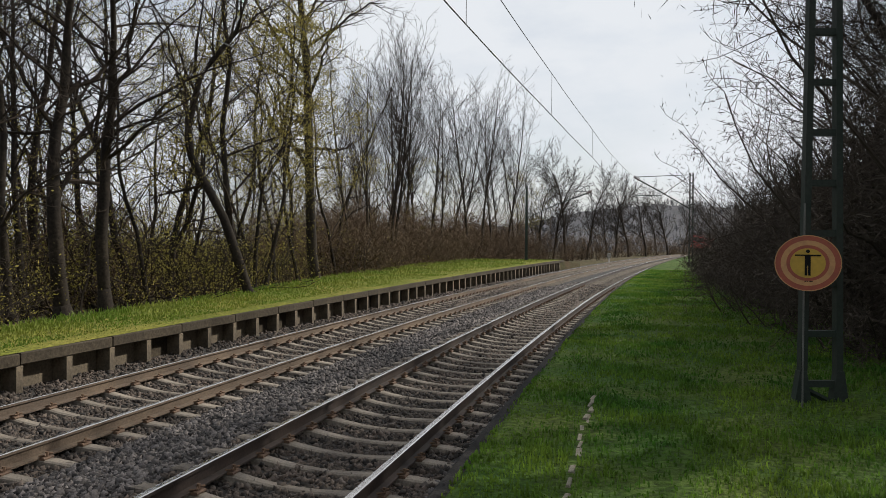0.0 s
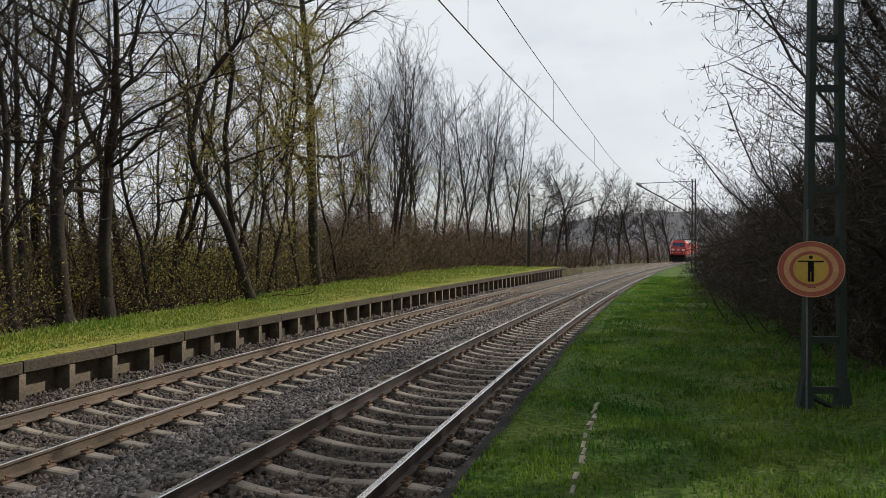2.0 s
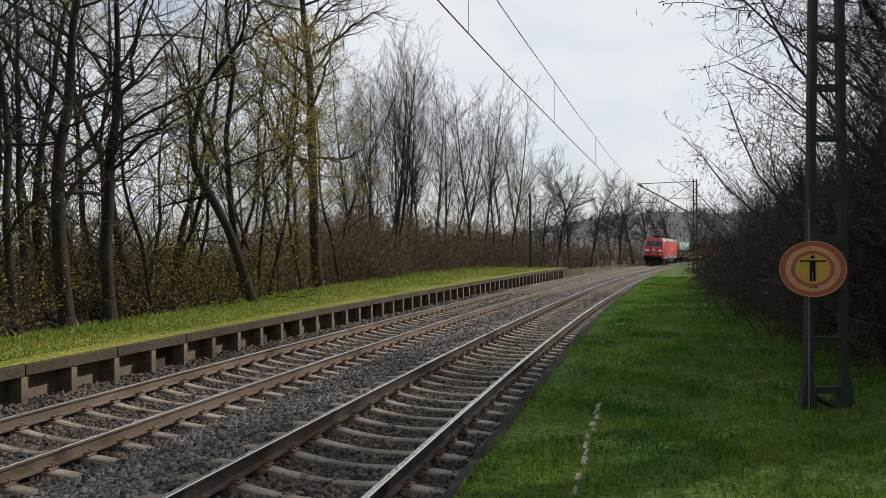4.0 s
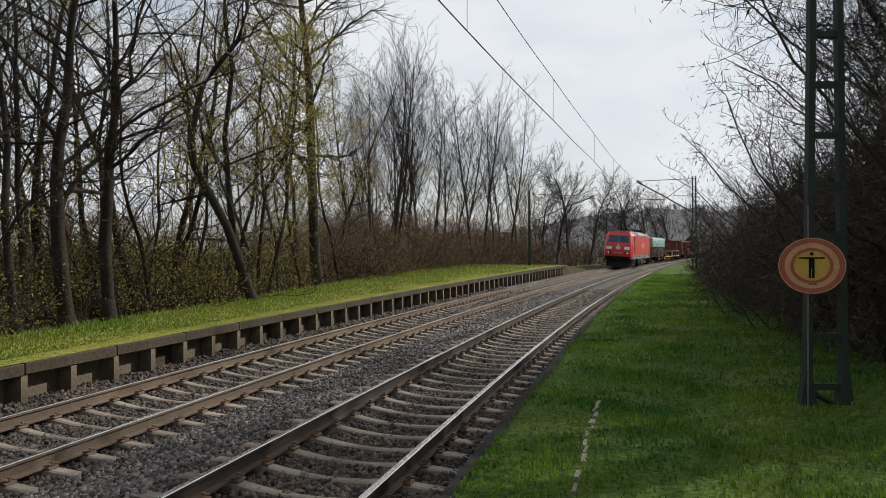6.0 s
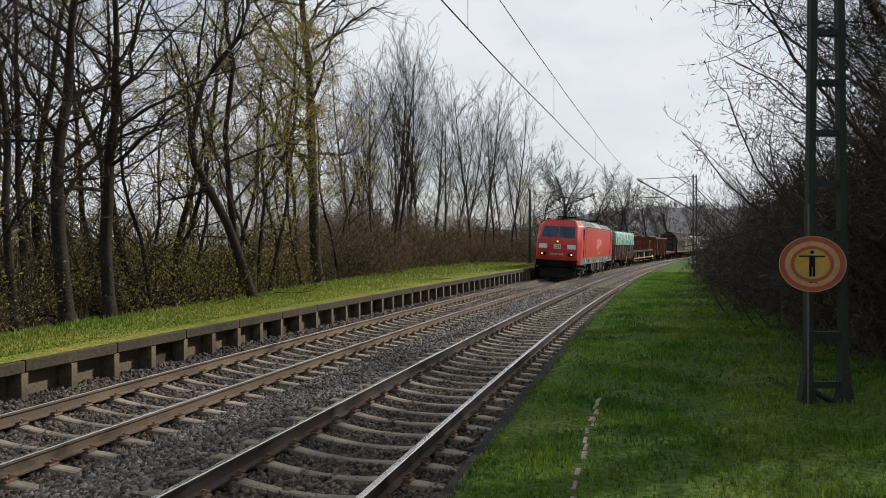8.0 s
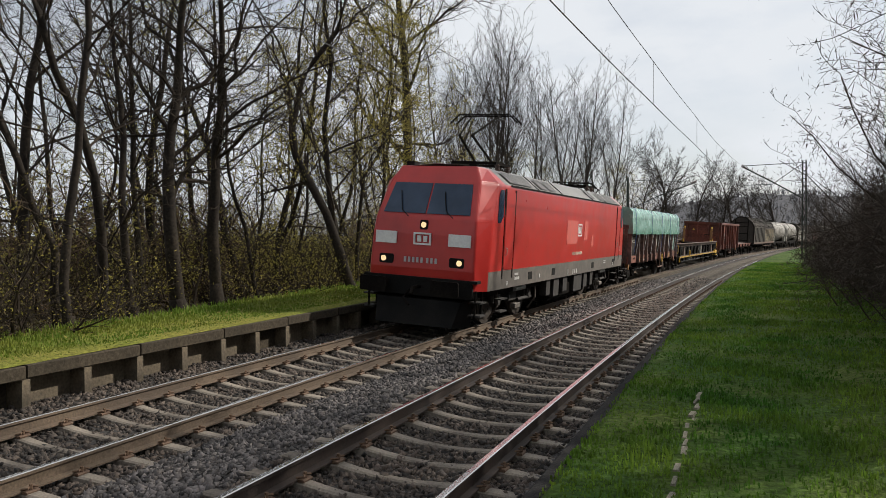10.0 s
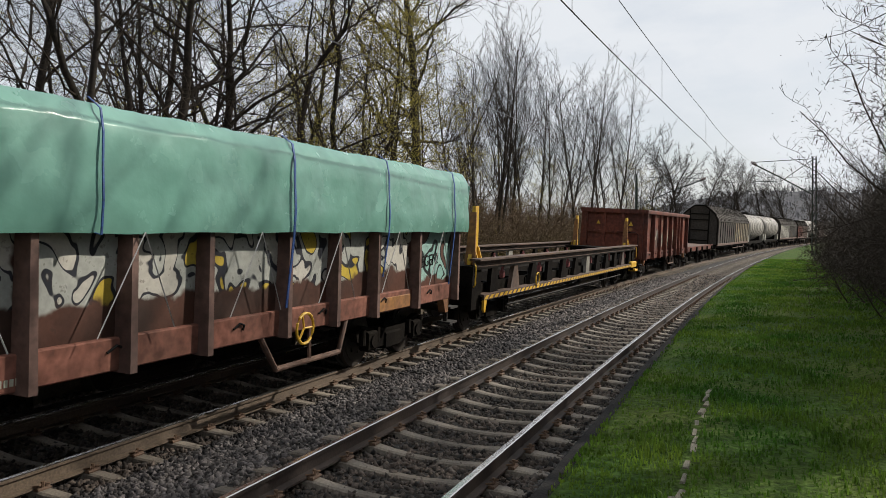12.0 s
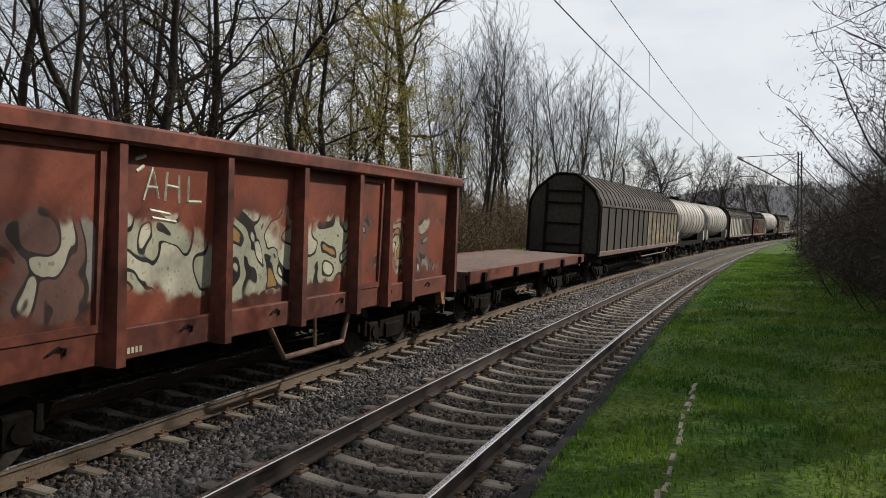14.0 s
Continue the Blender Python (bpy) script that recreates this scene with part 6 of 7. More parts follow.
def make_tree(seed, h, r, depth=3, kids=(15, 7, 6, 4), spread=(25, 58), wander=0.07, start=0.30, leaves=0, bark=None, lean=(0, 0), path=None, twig=0.0045, name="tree", label="", leaf_mat=None, leaf_size=0.05, slim=0.75, arms=(), curl=0.25):
    rnd = random.Random(seed)
    limbs = []
    if path:
        pts = [Vector(q) for q in path]
        n = len(pts) - 1
        rad = [r * (1 - 0.8 * i / n) for i in range(n + 1)]
        limbs.append((pts, rad, 0))
        for k in range(kids[0]):
            t = start + (0.97 - start) * (k + rnd.random()) / kids[0]
            i = min(int(t * n), n - 1)
            base = pts[i].lerp(pts[i + 1], t * n - i)
            ax = (pts[i + 1] - pts[i]).normalized()
            side = ax.cross(Vector((rnd.gauss(0, 1), rnd.gauss(0, 1), rnd.gauss(0, 1)))).normalized()
            a = radians(rnd.uniform(*spread))
            grow(rnd, limbs, base, ax * math.cos(a) + side * math.sin(a), h * rnd.uniform(0.16, 0.34), rad[i] * 0.60, 1, depth, 0.03, 0.25, kids, spread, 0.12)
        for arm, r0 in arms:
            q = [Vector(e) for e in arm]
            fine = [q[i].lerp(q[i + 1], f) + Vector((rnd.gauss(0, 0.06), rnd.gauss(0, 0.06), rnd.gauss(0, 0.06))) * (i + f > 0) for i in range(len(q) - 1) for f in (0.0, 0.34, 0.67)] + [q[-1]]
            m = len(fine) - 1
            rads = [r0 * (1 - 0.8 * i / m) for i in range(m + 1)]
            limbs.append((fine, rads, 1))
            for k in range(13):
                i = min(int((0.15 + 0.85 * (k + rnd.random()) / 13) * m), m - 1)
                ax = (fine[i + 1] - fine[i]).normalized()
                side = ax.cross(Vector((rnd.gauss(0, 1), rnd.gauss(0, 1), rnd.gauss(0, 1)))).normalized()
                a = radians(rnd.uniform(*spread))
                grow(rnd, limbs, fine[i], ax * math.cos(a) + side * math.sin(a), h * rnd.uniform(0.07, 0.16), rads[i] * 0.55, 2, depth, 0.05, 0.25, kids, spread, 0.1)
    else:
        grow(rnd, limbs, Vector((0, 0, -0.3)), Vector((lean[0], lean[1], 1)), h, r, 0, depth, 0.012, wander, kids, spread, start, None, curl)
    t = thing(name, label, "tree", "bare trees")
    b = Build()
    limbs_to(b, limbs, 0, 0)
    # root flare
    b.tube([(0, 0, -0.4), (0, 0, 0.02), (0, 0, 0.35)] if not path else [path[0], (Vector(path[0]) + Vector((0, 0, 0.25))), (Vector(path[0]).lerp(Vector(path[1]), 0.4))], [r * 1.7, r * 1.35, r * 0.98], 9)
    part("trunk", b, bark or M_BARK, t, smooth=True)
    b = Build()
    limbs_to(b, limbs, 1, 1, slim, 0.008)
    limbs_to(b, limbs, 2, 9, slim, twig)
    part("crown", b, M_TWIG if bark is None else bark, t, "leafless branches and fine twigs")
    if leaves:
        b = Build()
        leaf_cloud(b, rnd, limbs, 2, leaves, leaf_size, 0.10)
        part("leaves", b, leaf_mat or M_BUD, t, "sparse yellow-green spring leaves")
    return t


def make_bush(seed, h, stems, leaves, leaf_mat, bark, label, name="bush", wide=0.5, leaf_size=0.045, kids=(9, 5, 3), loose=0.12, leafy=1e9, slim=0.45, lean=0.9):
    rnd = random.Random(seed)
    limbs = []
    for _ in range(stems):
        a = rnd.uniform(0, 6.283)
        q = rnd.uniform(0.05, wide)
        p = Vector((math.cos(a) * q * h * 0.5, math.sin(a) * q * h * 0.5, -0.15))
        d = Vector((math.cos(a) * rnd.uniform(0.1, lean), math.sin(a) * rnd.uniform(0.1, lean), 1.0))
        grow(rnd, limbs, p, d, h * rnd.uniform(0.6, 1.1), 0.009 * h * rnd.uniform(0.6, 1.2), 1, 3, 0.02, 0.27, (kids[0],) + kids, (30, 85), 0.1)
    t = thing(name, label, "bush", "bushes")
    b = Build()
    limbs_to(b, limbs, 0, 9, 1.0, 0.0045)
    part("branchwork", b, bark, t)
    if leaves:
        b = Build()
        leaf_cloud(b, rnd, limbs, 2, leaves, leaf_size, loose, leafy, slim)
        part("foliage", b, leaf_mat, t)
    return t


def at(ob, x, y, turn=0.0, scale=1.0, z=None, label=""):
    ob.matrix_basis = pose(x, y, ground_z(x, y) - 0.05 if z is None else z, 0, 0, turn) @ Matrix.Scale(scale, 4)
    if label:
        ob["label"] = label
    return ob


def again(ob, x, y, turn, scale, z=None):
    o = copy_thing(ob, Matrix.Identity(4))
    o.matrix_basis = pose(x, y, ground_z(x, y) - 0.05 if z is None else z, 0, 0, turn) @ Matrix.Scale(scale, 4)
    return o


def spot(px, dist):
    """Plan point at that distance ahead, px / 1400 to the side."""
    return (px - 784) / 1400 * dist, dist


# the wood on the far side
wood = [
    make_tree(101, 15, 0.175, kids=(15, 8, 6), start=0.28, spread=(28, 66), wander=0.10, label="tall dark leafless woodland tree"),
    make_tree(102, 14, 0.13, kids=(14, 8, 6), start=0.25, spread=(25, 62), wander=0.13, label="slim crooked dark leafless woodland tree"),
    make_tree(113, 17, 0.21, kids=(16, 8, 6), start=0.26, spread=(28, 58), wander=0.07, label="tall spreading leafless woodland tree"),
    make_tree(104, 11, 0.085, kids=(15, 8, 6), start=0.18, spread=(25, 65), wander=0.13, leaves=4600, leaf_size=0.040, label="young woodland tree with first yellow-green leaves"),
    make_tree(105, 15, 0.11, kids=(15, 8, 6), start=0.30, wander=0.10, spread=(25, 60), label="thin dark leafless woodland tree"),
    make_tree(106, 14, 0.12, kids=(20, 8, 6), start=0.24, spread=(16, 42), wander=0.035, curl=0.15, bark=M_BARK_PALE, twig=0.006, slim=0.8, label="slender tree with upswept grey-brown twigs"),
    make_tree(107, 13, 0.12, kids=(15, 8, 6), start=0.22, spread=(30, 75), wander=0.15, label="crooked dark leafless woodland tree"),
]
x, y = spot(75, 27.0)
at(wood[0], x, y, 40)
x, y = spot(240, 29.0)
at(wood[1], x, y, 200, 1.15)
x, y = spot(300, 36.0)
at(wood[2], x, y, 10, 0.9)
x, y = spot(470, 27.5)
at(wood[3], x, y, 70)
x, y = spot(172, 30.0)
at(wood[4], x, y, 0)
x, y = spot(725, 66.0)
at(wood[5], x, y, 0, 1.15)
x, y = spot(-150, 21.0)
at(wood[6], x, y, 120)


def bent_tree(points, d, r, seed, label, leaves=0, h=16, arms=(), kids=(15, 10, 7)):
    """A trunk that follows bearings and heights seen at a distance; arms: great limbs with a start radius."""
    x0, y0 = spot(points[0][0], d)

    def place(px, py):
        return ((px - points[0][0]) / 1400 * d, 0.25 * math.sin(py * 0.011), (445 - py) / 1400 * d + EYE_Z)
    path = [place(*q) for q in points]
    path[0] = (0, 0, ground_z(x0, y0) - 0.2)
    t = make_tree(seed, h, r, kids=kids, leaf_size=0.038, slim=0.72, start=0.22, spread=(30, 75), path=path, leaves=leaves, label=label,
                  arms=[([(x, y + (1.5 if k % 2 else -1.2) * i / 3, z) for i, (x, y, z) in enumerate(place(*q) for q in line)], r0) for k, (line, r0) in enumerate(arms)])
    t.matrix_basis = pose(x0, y0, 0)


bent_tree(((455, 545), (432, 480), (406, 406), (372, 345), (346, 300), (338, 248), (353, 165), (376, 128), (421, 75), (440, 20), (432, -60), (450, -160), (470, -280)), 25.0, 0.16, 120, "crooked dark tree bending out and climbing again", 0, 16,
          ((((338, 248), (335, 180), (318, 120), (300, 60), (310, -20)), 0.08), (((421, 75), (470, 30), (520, -30)), 0.06)))
bent_tree(((440, 545), (428, 480), (412, 380), (398, 248), (410, 128), (398, 40), (405, -80), (420, -220)), 26.0, 0.13, 121, "dark budding tree beside the crooked one", 5200)
bent_tree(((458, 540), (462, 470), (468, 400), (474, 340), (500, 300), (520, 230), (528, 150), (540, 60)), 27.5, 0.08, 122, "thin forked tree with yellow-green buds", 5200)
bent_tree(((122, 560), (117, 500), (113, 424), (106, 333), (104, 265), (113, 190), (117, 114), (125, 45), (140, -10), (150, -120), (160, -260)), 20.0, 0.205, 123, "stout dark tree with great limbs forking low", 0, 17,
          ((((105, 270), (75, 200), (45, 130), (20, 40), (0, -60)), 0.10), (((112, 190), (160, 150), (190, 90), (215, 10), (240, -90)), 0.10), (((110, 240), (150, 215), (190, 195), (250, 212)), 0.06)))
bent_tree(((196, 560), (194, 440), (198, 348), (195, 288), (200, 212), (198, 144), (203, 83), (205, 0), (200, -110), (210, -240)), 21.5, 0.17, 126, "dark woodland tree forking into two leaning stems", 0, 16,
          ((((199, 215), (235, 150), (252, 90), (291, 0), (310, -110)), 0.11), (((196, 300), (230, 250), (280, 215), (330, 235)), 0.05)))
bent_tree(((30, 560), (26, 485), (19, 379), (13, 265), (0, 190), (-12, 100), (-8, 0), (-20, -120)), 19.0, 0.12, 127, "leaning dark tree at the wood's edge")
bent_tree(((56, 560), (50, 460), (38, 340), (30, 242), (21, 136), (28, 40), (20, -80), (30, -200)), 22.0, 0.11, 128, "thin dark tree leaning among others", 0, 14)
bent_tree(((568, 505), (560, 470), (556, 364), (551, 250), (547, 152), (540, 76), (534, 0), (545, -160), (535, -300), (530, -420)), 36.0, 0.27, 125, "tall thick leafless tree with wide branches", 0, 25,
          ((((547, 150), (515, 115), (470, 45), (447, -10), (430, -100)), 0.15), (((550, 200), (500, 150), (455, 128), (435, 80), (400, 30)), 0.12), (((553, 98), (606, 68), (660, 34), (690, 38)), 0.10),
           (((556, 282), (600, 285), (640, 260), (655, 210)), 0.09), (((538, 60), (580, 10), (640, -40)), 0.10)), (18, 8, 6))
rw = random.Random(77)
# known trunks of the far wood: bearing, distance, kind, size
for px, d, k, sc in ((-40, 18, 1, 1.0), (165, 26, 4, 0.9), (250, 30, 3, 1.0), (300, 27, 6, 0.9), (400, 31, 3, 1.1), (655, 52, 5, 1.0), (610, 40, 3, 1.1), (625, 50, 5, 1.0), (690, 58, 5, 1.15), (672, 64, 5, 1.0), (705, 66, 5, 1.2), (745, 66, 5, 1.05), (770, 72, 5, 1.1), (790, 70, 5, 1.0), (822, 80, 5, 1.1), (838, 72, 5, 1.15), (875, 78, 5, 1.1), (890, 88, 5, 1.0),
                     (805, 76, 5, 1.0), (855, 74, 5, 1.2), (905, 84, 5, 1.15), (920, 92, 5, 1.05), (-120, 17, 6, 0.9), (-190, 20, 0, 1.0), (520, 40, 4, 1.0), (-70, 26, 3, 1.0),
                     (330, 28, 3, 0.9), (280, 24, 3, 0.9), (500, 30, 3, 0.9), (540, 34, 3, 1.0)):
    x, y = spot(px, d)
    again(wood[k], x, y, rw.uniform(0, 360), sc)
for i in range(34):
    s = rw.uniform(4, 62) if i < 20 else rw.uniform(50, 105)
    off = wood_edge(s) - 2.2 - rw.random() ** 1.3 * 20
    x, y, _z = on_line(s, off)
    k = rw.choice((0, 1, 6, 4, 3, 3, 4, 6)) if s < 48 else rw.choice((5, 5, 5, 4, 3))
    again(wood[k], x, y, rw.uniform(0, 360), rw.uniform(0.75, 1.1))

# undergrowth along the wood's edge
scrub = [
    make_bush(201, 2.5, 11, 900, M_OLIVE, M_TWIG, "tangled brown-green undergrowth at the wood's edge", "undergrowth", 0.9, 0.034, (9, 6)),
    make_bush(202, 1.8, 8, 1500, M_DRY, M_TWIG, "dry brown bramble thicket at the wood's edge", "undergrowth", 1.0, 0.05, (6, 4), slim=0.2),
    make_bush(203, 3.8, 9, 1500, M_BUD, M_TWIG, "tall budding shrub with yellow-green leaves", "shrub", 0.7, 0.034, (9, 5)),
    make_bush(204, 3.7, 15, 900, M_TWIG_BROWN, M_TWIG_BROWN, "tall brown-twigged leafless shrub", "shrub", 0.7, 0.15, (9, 6), 0.15, slim=0.06, lean=0.45),
]
first = [True] * 4
for i in range(140):
    s = rw.uniform(3, 60) if i < 105 else rw.uniform(40, 100)
    off = wood_edge(s) - 1.0 - rw.random() ** 1.2 * (5 if i % 2 else 22)
    x, y, _z = on_line(s, off)
    k = rw.choice((0, 0, 0, 1, 2, 2)) if s < 45 else rw.choice((1, 3, 3, 0))
    sc = rw.uniform(0.7, 1.2)
    if first[k]:
        first[k] = False
        at(scrub[k], x, y, rw.uniform(0, 360), sc)
    else:
        again(scrub[k], x, y, rw.uniform(0, 360), sc)

for i in range(70):
    s = rw.uniform(36, 98)
    off = wood_edge(s) - 0.6 - rw.random() * 5
    x, y, _z = on_line(s, off)
    again(scrub[(3, 3, 1)[i % 3]], x, y, rw.uniform(0, 360), rw.uniform(0.9, 1.35) * (1.4 if i % 3 == 2 else 1))
for i in range(34):
    s = rw.uniform(46, 98)
    off = wood_edge(s) - 2.5 - rw.random() * 9
    x, y, _z = on_line(s, off)
    again(scrub[3], x, y, rw.uniform(0, 360), rw.uniform(1.4, 2.1))
# thin growth deeper in the wood
for i in range(26):
    s = rw.uniform(8, 60)
    off = wood_edge(s) - 6 - rw.random() * 16
    x, y, _z = on_line(s, off)
    again(scrub[(2, 0, 2, 3)[i % 4]], x, y, rw.uniform(0, 360), rw.uniform(1.2, 1.9))

# the thin twiggy mass far inside the wood
for i in range(26):
    s = rw.uniform(6, 62)
    off = wood_edge(s) - 11 - rw.random() * 14
    x, y, _z = on_line(s, off)
    again(scrub[2], x, y, rw.uniform(0, 360), rw.uniform(1.5, 2.4))

# far trees beyond the bend
far_tree = make_tree(301, 12, 0.20, kids=(26, 11, 7), start=0.16, spread=(22, 55), wander=0.06, curl=0.16, bark=M_BARK_PALE, twig=0.013, label="round-crowned leafless tree beyond the bend")
x, y = spot(1010, 98)
at(far_tree, x, y, 0, 1.08)
for px, d, sc in ((1045, 104, 0.9), (1120, 128, 1.05), (1150, 136, 0.95), (1095, 122, 0.9), (1190, 150, 1.05), (985, 92, 0.85), (960, 100, 0.9), (1215, 160, 0.9), (1170, 170, 0.9), (1080, 150, 0.9), (1250, 185, 0.9)):
    x, y = spot(px, d)
    again(far_tree, x, y, rw.uniform(0, 360), sc)
for px, d, k, sc in ((985, 90, 3, 1.1), (1010, 92, 3, 1.2), (1040, 98, 1, 1.8), (1065, 108, 3, 1.3), (1090, 118, 1, 1.6), (1120, 132, 3, 1.4), (1150, 142, 3, 1.4), (1180, 152, 1, 2.0), (1210, 158, 3, 1.4), (930, 84, 3, 1.2), (890, 80, 3, 1.1), (860, 72, 1, 1.6), (840, 68, 3, 1.1),
                     (1000, 100, 1, 2.0), (1030, 106, 3, 1.2), (1055, 112, 1, 1.8), (1105, 126, 3, 1.3), (1135, 138, 1, 1.9), (1165, 148, 3, 1.3), (1195, 156, 1, 1.9), (1225, 165, 3, 1.4)):
    x, y = spot(px, d)
    again(scrub[k], x, y, rw.uniform(0, 360), sc)

# the dark thicket and trees on the near side
hedge = [
    make_bush(401, 2.6, 11, 2600, M_DARKLEAF, M_TWIG_GREY, "dense dark thicket of bare twigs beside the near platform", "thicket", 0.8, 0.055, (7, 5), 0.07, 1e9, 0.12, 0.7),
    make_bush(402, 5.4, 18, 8500, M_DARKLEAF, M_TWIG_GREY, "tall dense dark thicket beside the near platform", "thicket", 0.55, 0.055, (10, 5), 0.13, 4.5, 0.11, 0.5),
]
firsth = [True, True]
for i in range(84):
    if i < 40:
        s, k = 12.5 + 42 * (i + rw.random()) / 40, 0
        off = 6.1 + max(0, (15 - s)) * 0.18 + max(0, s - 42) * 0.06 + rw.random() * 0.9
        sc = rw.uniform(0.85, 1.1)
    else:
        s, k = 12.5 + 42 * ((i - 40 + rw.random()) / 44) ** 1.15, 1
        off = 7.3 + max(0, s - 38) * 0.06 + rw.random() ** 1.3 * 3.0
        sc = rw.uniform(0.86, 1.04) * (0.92 + 0.05 * max(0, off - 7.3)) * (1 - 0.005 * max(0, s - 26))
    x, y, _z = on_line(s, off)
    if firsth[k]:
        firsth[k] = False
        at(hedge[k], x, y, rw.uniform(0, 360), sc)
    else:
        again(hedge[k], x, y, rw.uniform(0, 360), sc)
for s, off, sc in ((14.5, 9.5, 1.0), (17.5, 9.6, 1.0), (20.5, 8.6, 0.95), (24, 8.4, 0.95), (13.0, 9.0, 1.25), (15.2, 10.0, 1.35), (17.4, 10.8, 1.4), (12.2, 10.4, 1.5)):
    x, y, _z = on_line(s, off)
    again(hedge[1], x, y, rw.uniform(0, 360), sc)
near_wood = [
    make_tree(501, 13, 0.17, slim=0.45, twig=0.004, kids=(26, 12, 8), start=0.14, spread=(40, 80), wander=0.10, bark=M_BARK, label="spreading leafless tree over the near thicket"),
    make_tree(502, 12, 0.15, slim=0.45, twig=0.004, kids=(26, 12, 8), start=0.16, spread=(35, 75), wander=0.11, bark=M_BARK, label="leafless tree in the near thicket"),
]
over = make_tree(503, 10.5, 0.15, slim=0.36, twig=0.0042, kids=(32, 15, 10), start=0.40, spread=(45, 95), wander=0.09, bark=M_TWIG, label="leafless tree with fine arching twigs over the thicket")
x, y, _z = on_line(17.5, 7.7)
at(over, x, y, 0, 0.86)
for s, off, turn, sc in ((20.5, 8.2, 130, 0.88), (14.6, 8.4, 250, 0.85)):
    x, y, _z = on_line(s, off)
    again(over, x, y, turn, sc)
firstn = [True, True]
# the second row is out of view, added to throw shade
for s, off, k, sc in ((16, 8.6, 0, 0.80), (22.5, 8.9, 0, 0.80), (13.2, 8.3, 0, 0.70), (21, 8.0, 1, 0.7), (29, 11.0, 0, 0.85), (38, 11, 1, 0.85), (14, 9.0, 1, 0.72), (11, 11.5, 0, 1.0), (27, 14, 0, 0.9), (48, 12.5, 1, 0.8),
                      (5, 9.5, 0, 1.0), (-4, 10, 1, 1.05), (-11, 9, 0, 1.0), (-18, 11, 1, 1.1), (8, 14, 0, 1.15), (-26, 10, 0, 1.0), (0, 14, 1, 1.1), (-8, 15, 0, 1.15)):
    x, y, _z = on_line(s, off)
    if firstn[k]:
        firstn[k] = False
        at(near_wood[k], x, y, s * 37 % 360, sc)
    else:
        again(near_wood[k], x, y, s * 37 % 360, sc)


# mostly unseen trees added behind the thicket, placed to cast shade on the line
for s, off, k, sc in ((11.2, 8.0, 2, 0.95), (13.4, 8.5, 2, 0.92), (9.2, 8.6, 2, 0.98), (12.2, 9.6, 0, 1.05), (14.8, 9.8, 2, 0.9), (4, 8.5, 0, 1.0), (11, 10.8, 2, 1.0), (10, 12.8, 0, 1.1), (-3, 9.0, 2, 0.9), (-9, 10.5, 0, 1.0), (31, 13, 2, 0.9), (6.5, 12, 2, 1.0), (1, 11.5, 0, 1.1)):
    x, y, _z = on_line(s, off)
    again(wood[k], x, y, s * 53 % 360, sc)


# unseen trees and bushes added behind the camera, both sides, to cut sky light
for i in range(44):
    s = -4 - 52 * (i + rw.random()) / 44
    far_side = i % 2 == 0
    off = wood_edge(s) - 1.2 - rw.random() * 9 if far_side else 6.6 + rw.random() * 9
    x, y, _z = on_line(s, off)
    again(wood[(0, 6, 2, 1)[i % 4]], x, y, rw.uniform(0, 360), rw.uniform(0.85, 1.05))
    x, y, _z = on_line(s + 0.6, off + (0.8 if far_side else -0.5))
    again(scrub[(2, 3)[i % 2]] if far_side else hedge[1], x, y, rw.uniform(0, 360), rw.uniform(0.9, 1.3))


# ---- distant wooded hill ----
def build_hill():
    b = Build()
    nx, ny = 90, 16
    rnd = random.Random(5)
    for j in range(ny + 1):
        for i in range(nx + 1):
            x = -260 + 900 * i / nx
            y = 330 + 420 * j / ny
            rise = math.sin(math.pi * min(1, j / ny * 1.2) / 2) ** 1.3
            crest = 2 + 34 * math.exp(-((x - 190) / 150) ** 2)
            z = -3 + rise * crest + 3.4 * noise.noise((x * 0.05, y * 0.05, 0)) * rise + 1.6 * noise.noise((x * 0.21, y * 0.21, 4)) * rise
            b.v.append((x, y, z))
    n = nx + 1
    for j in range(ny):
        for i in range(nx):
            b.f.append((j * n + i, j * n + i + 1, (j + 1) * n + i + 1, (j + 1) * n + i))
            b.m.append(0)
    tagged(part("hill", b, M_HILL, smooth=True), "wooded hill beyond the bend, haze tinted into its grey", "hill", kind="structure")
    # its woods: thin upright stems with a spray of twigs each
    t = Build()
    for _ in range(2600):
        i, j = rnd.uniform(nx * 0.30, nx - 1), rnd.uniform(0, ny - 1)
        p = Vector(b.v[int(j) * n + int(i)])
        p += Vector((rnd.uniform(-5, 5), rnd.uniform(-12, 12), -1))
        h = rnd.uniform(4, 7.5)
        for k in range(9):
            a, q = rnd.uniform(0, 6.28), rnd.uniform(0.1, 0.55)
            top = p + Vector((math.cos(a) * q * h * 0.7, math.sin(a) * q * h * 0.7, h * rnd.uniform(0.65, 1.0)))
            t.add([p + Vector((-0.07, 0, h * 0.2)), p + Vector((0.07, 0, h * 0.2)), top + Vector((0.03, 0, 0)), top + Vector((-0.03, 0, 0))], [(0, 1, 2, 3)])
    tagged(part("hill_woods", t, M_HILL), "far leafless woods on the hill, haze in their colour", "woods", kind="stuff")


build_hill()


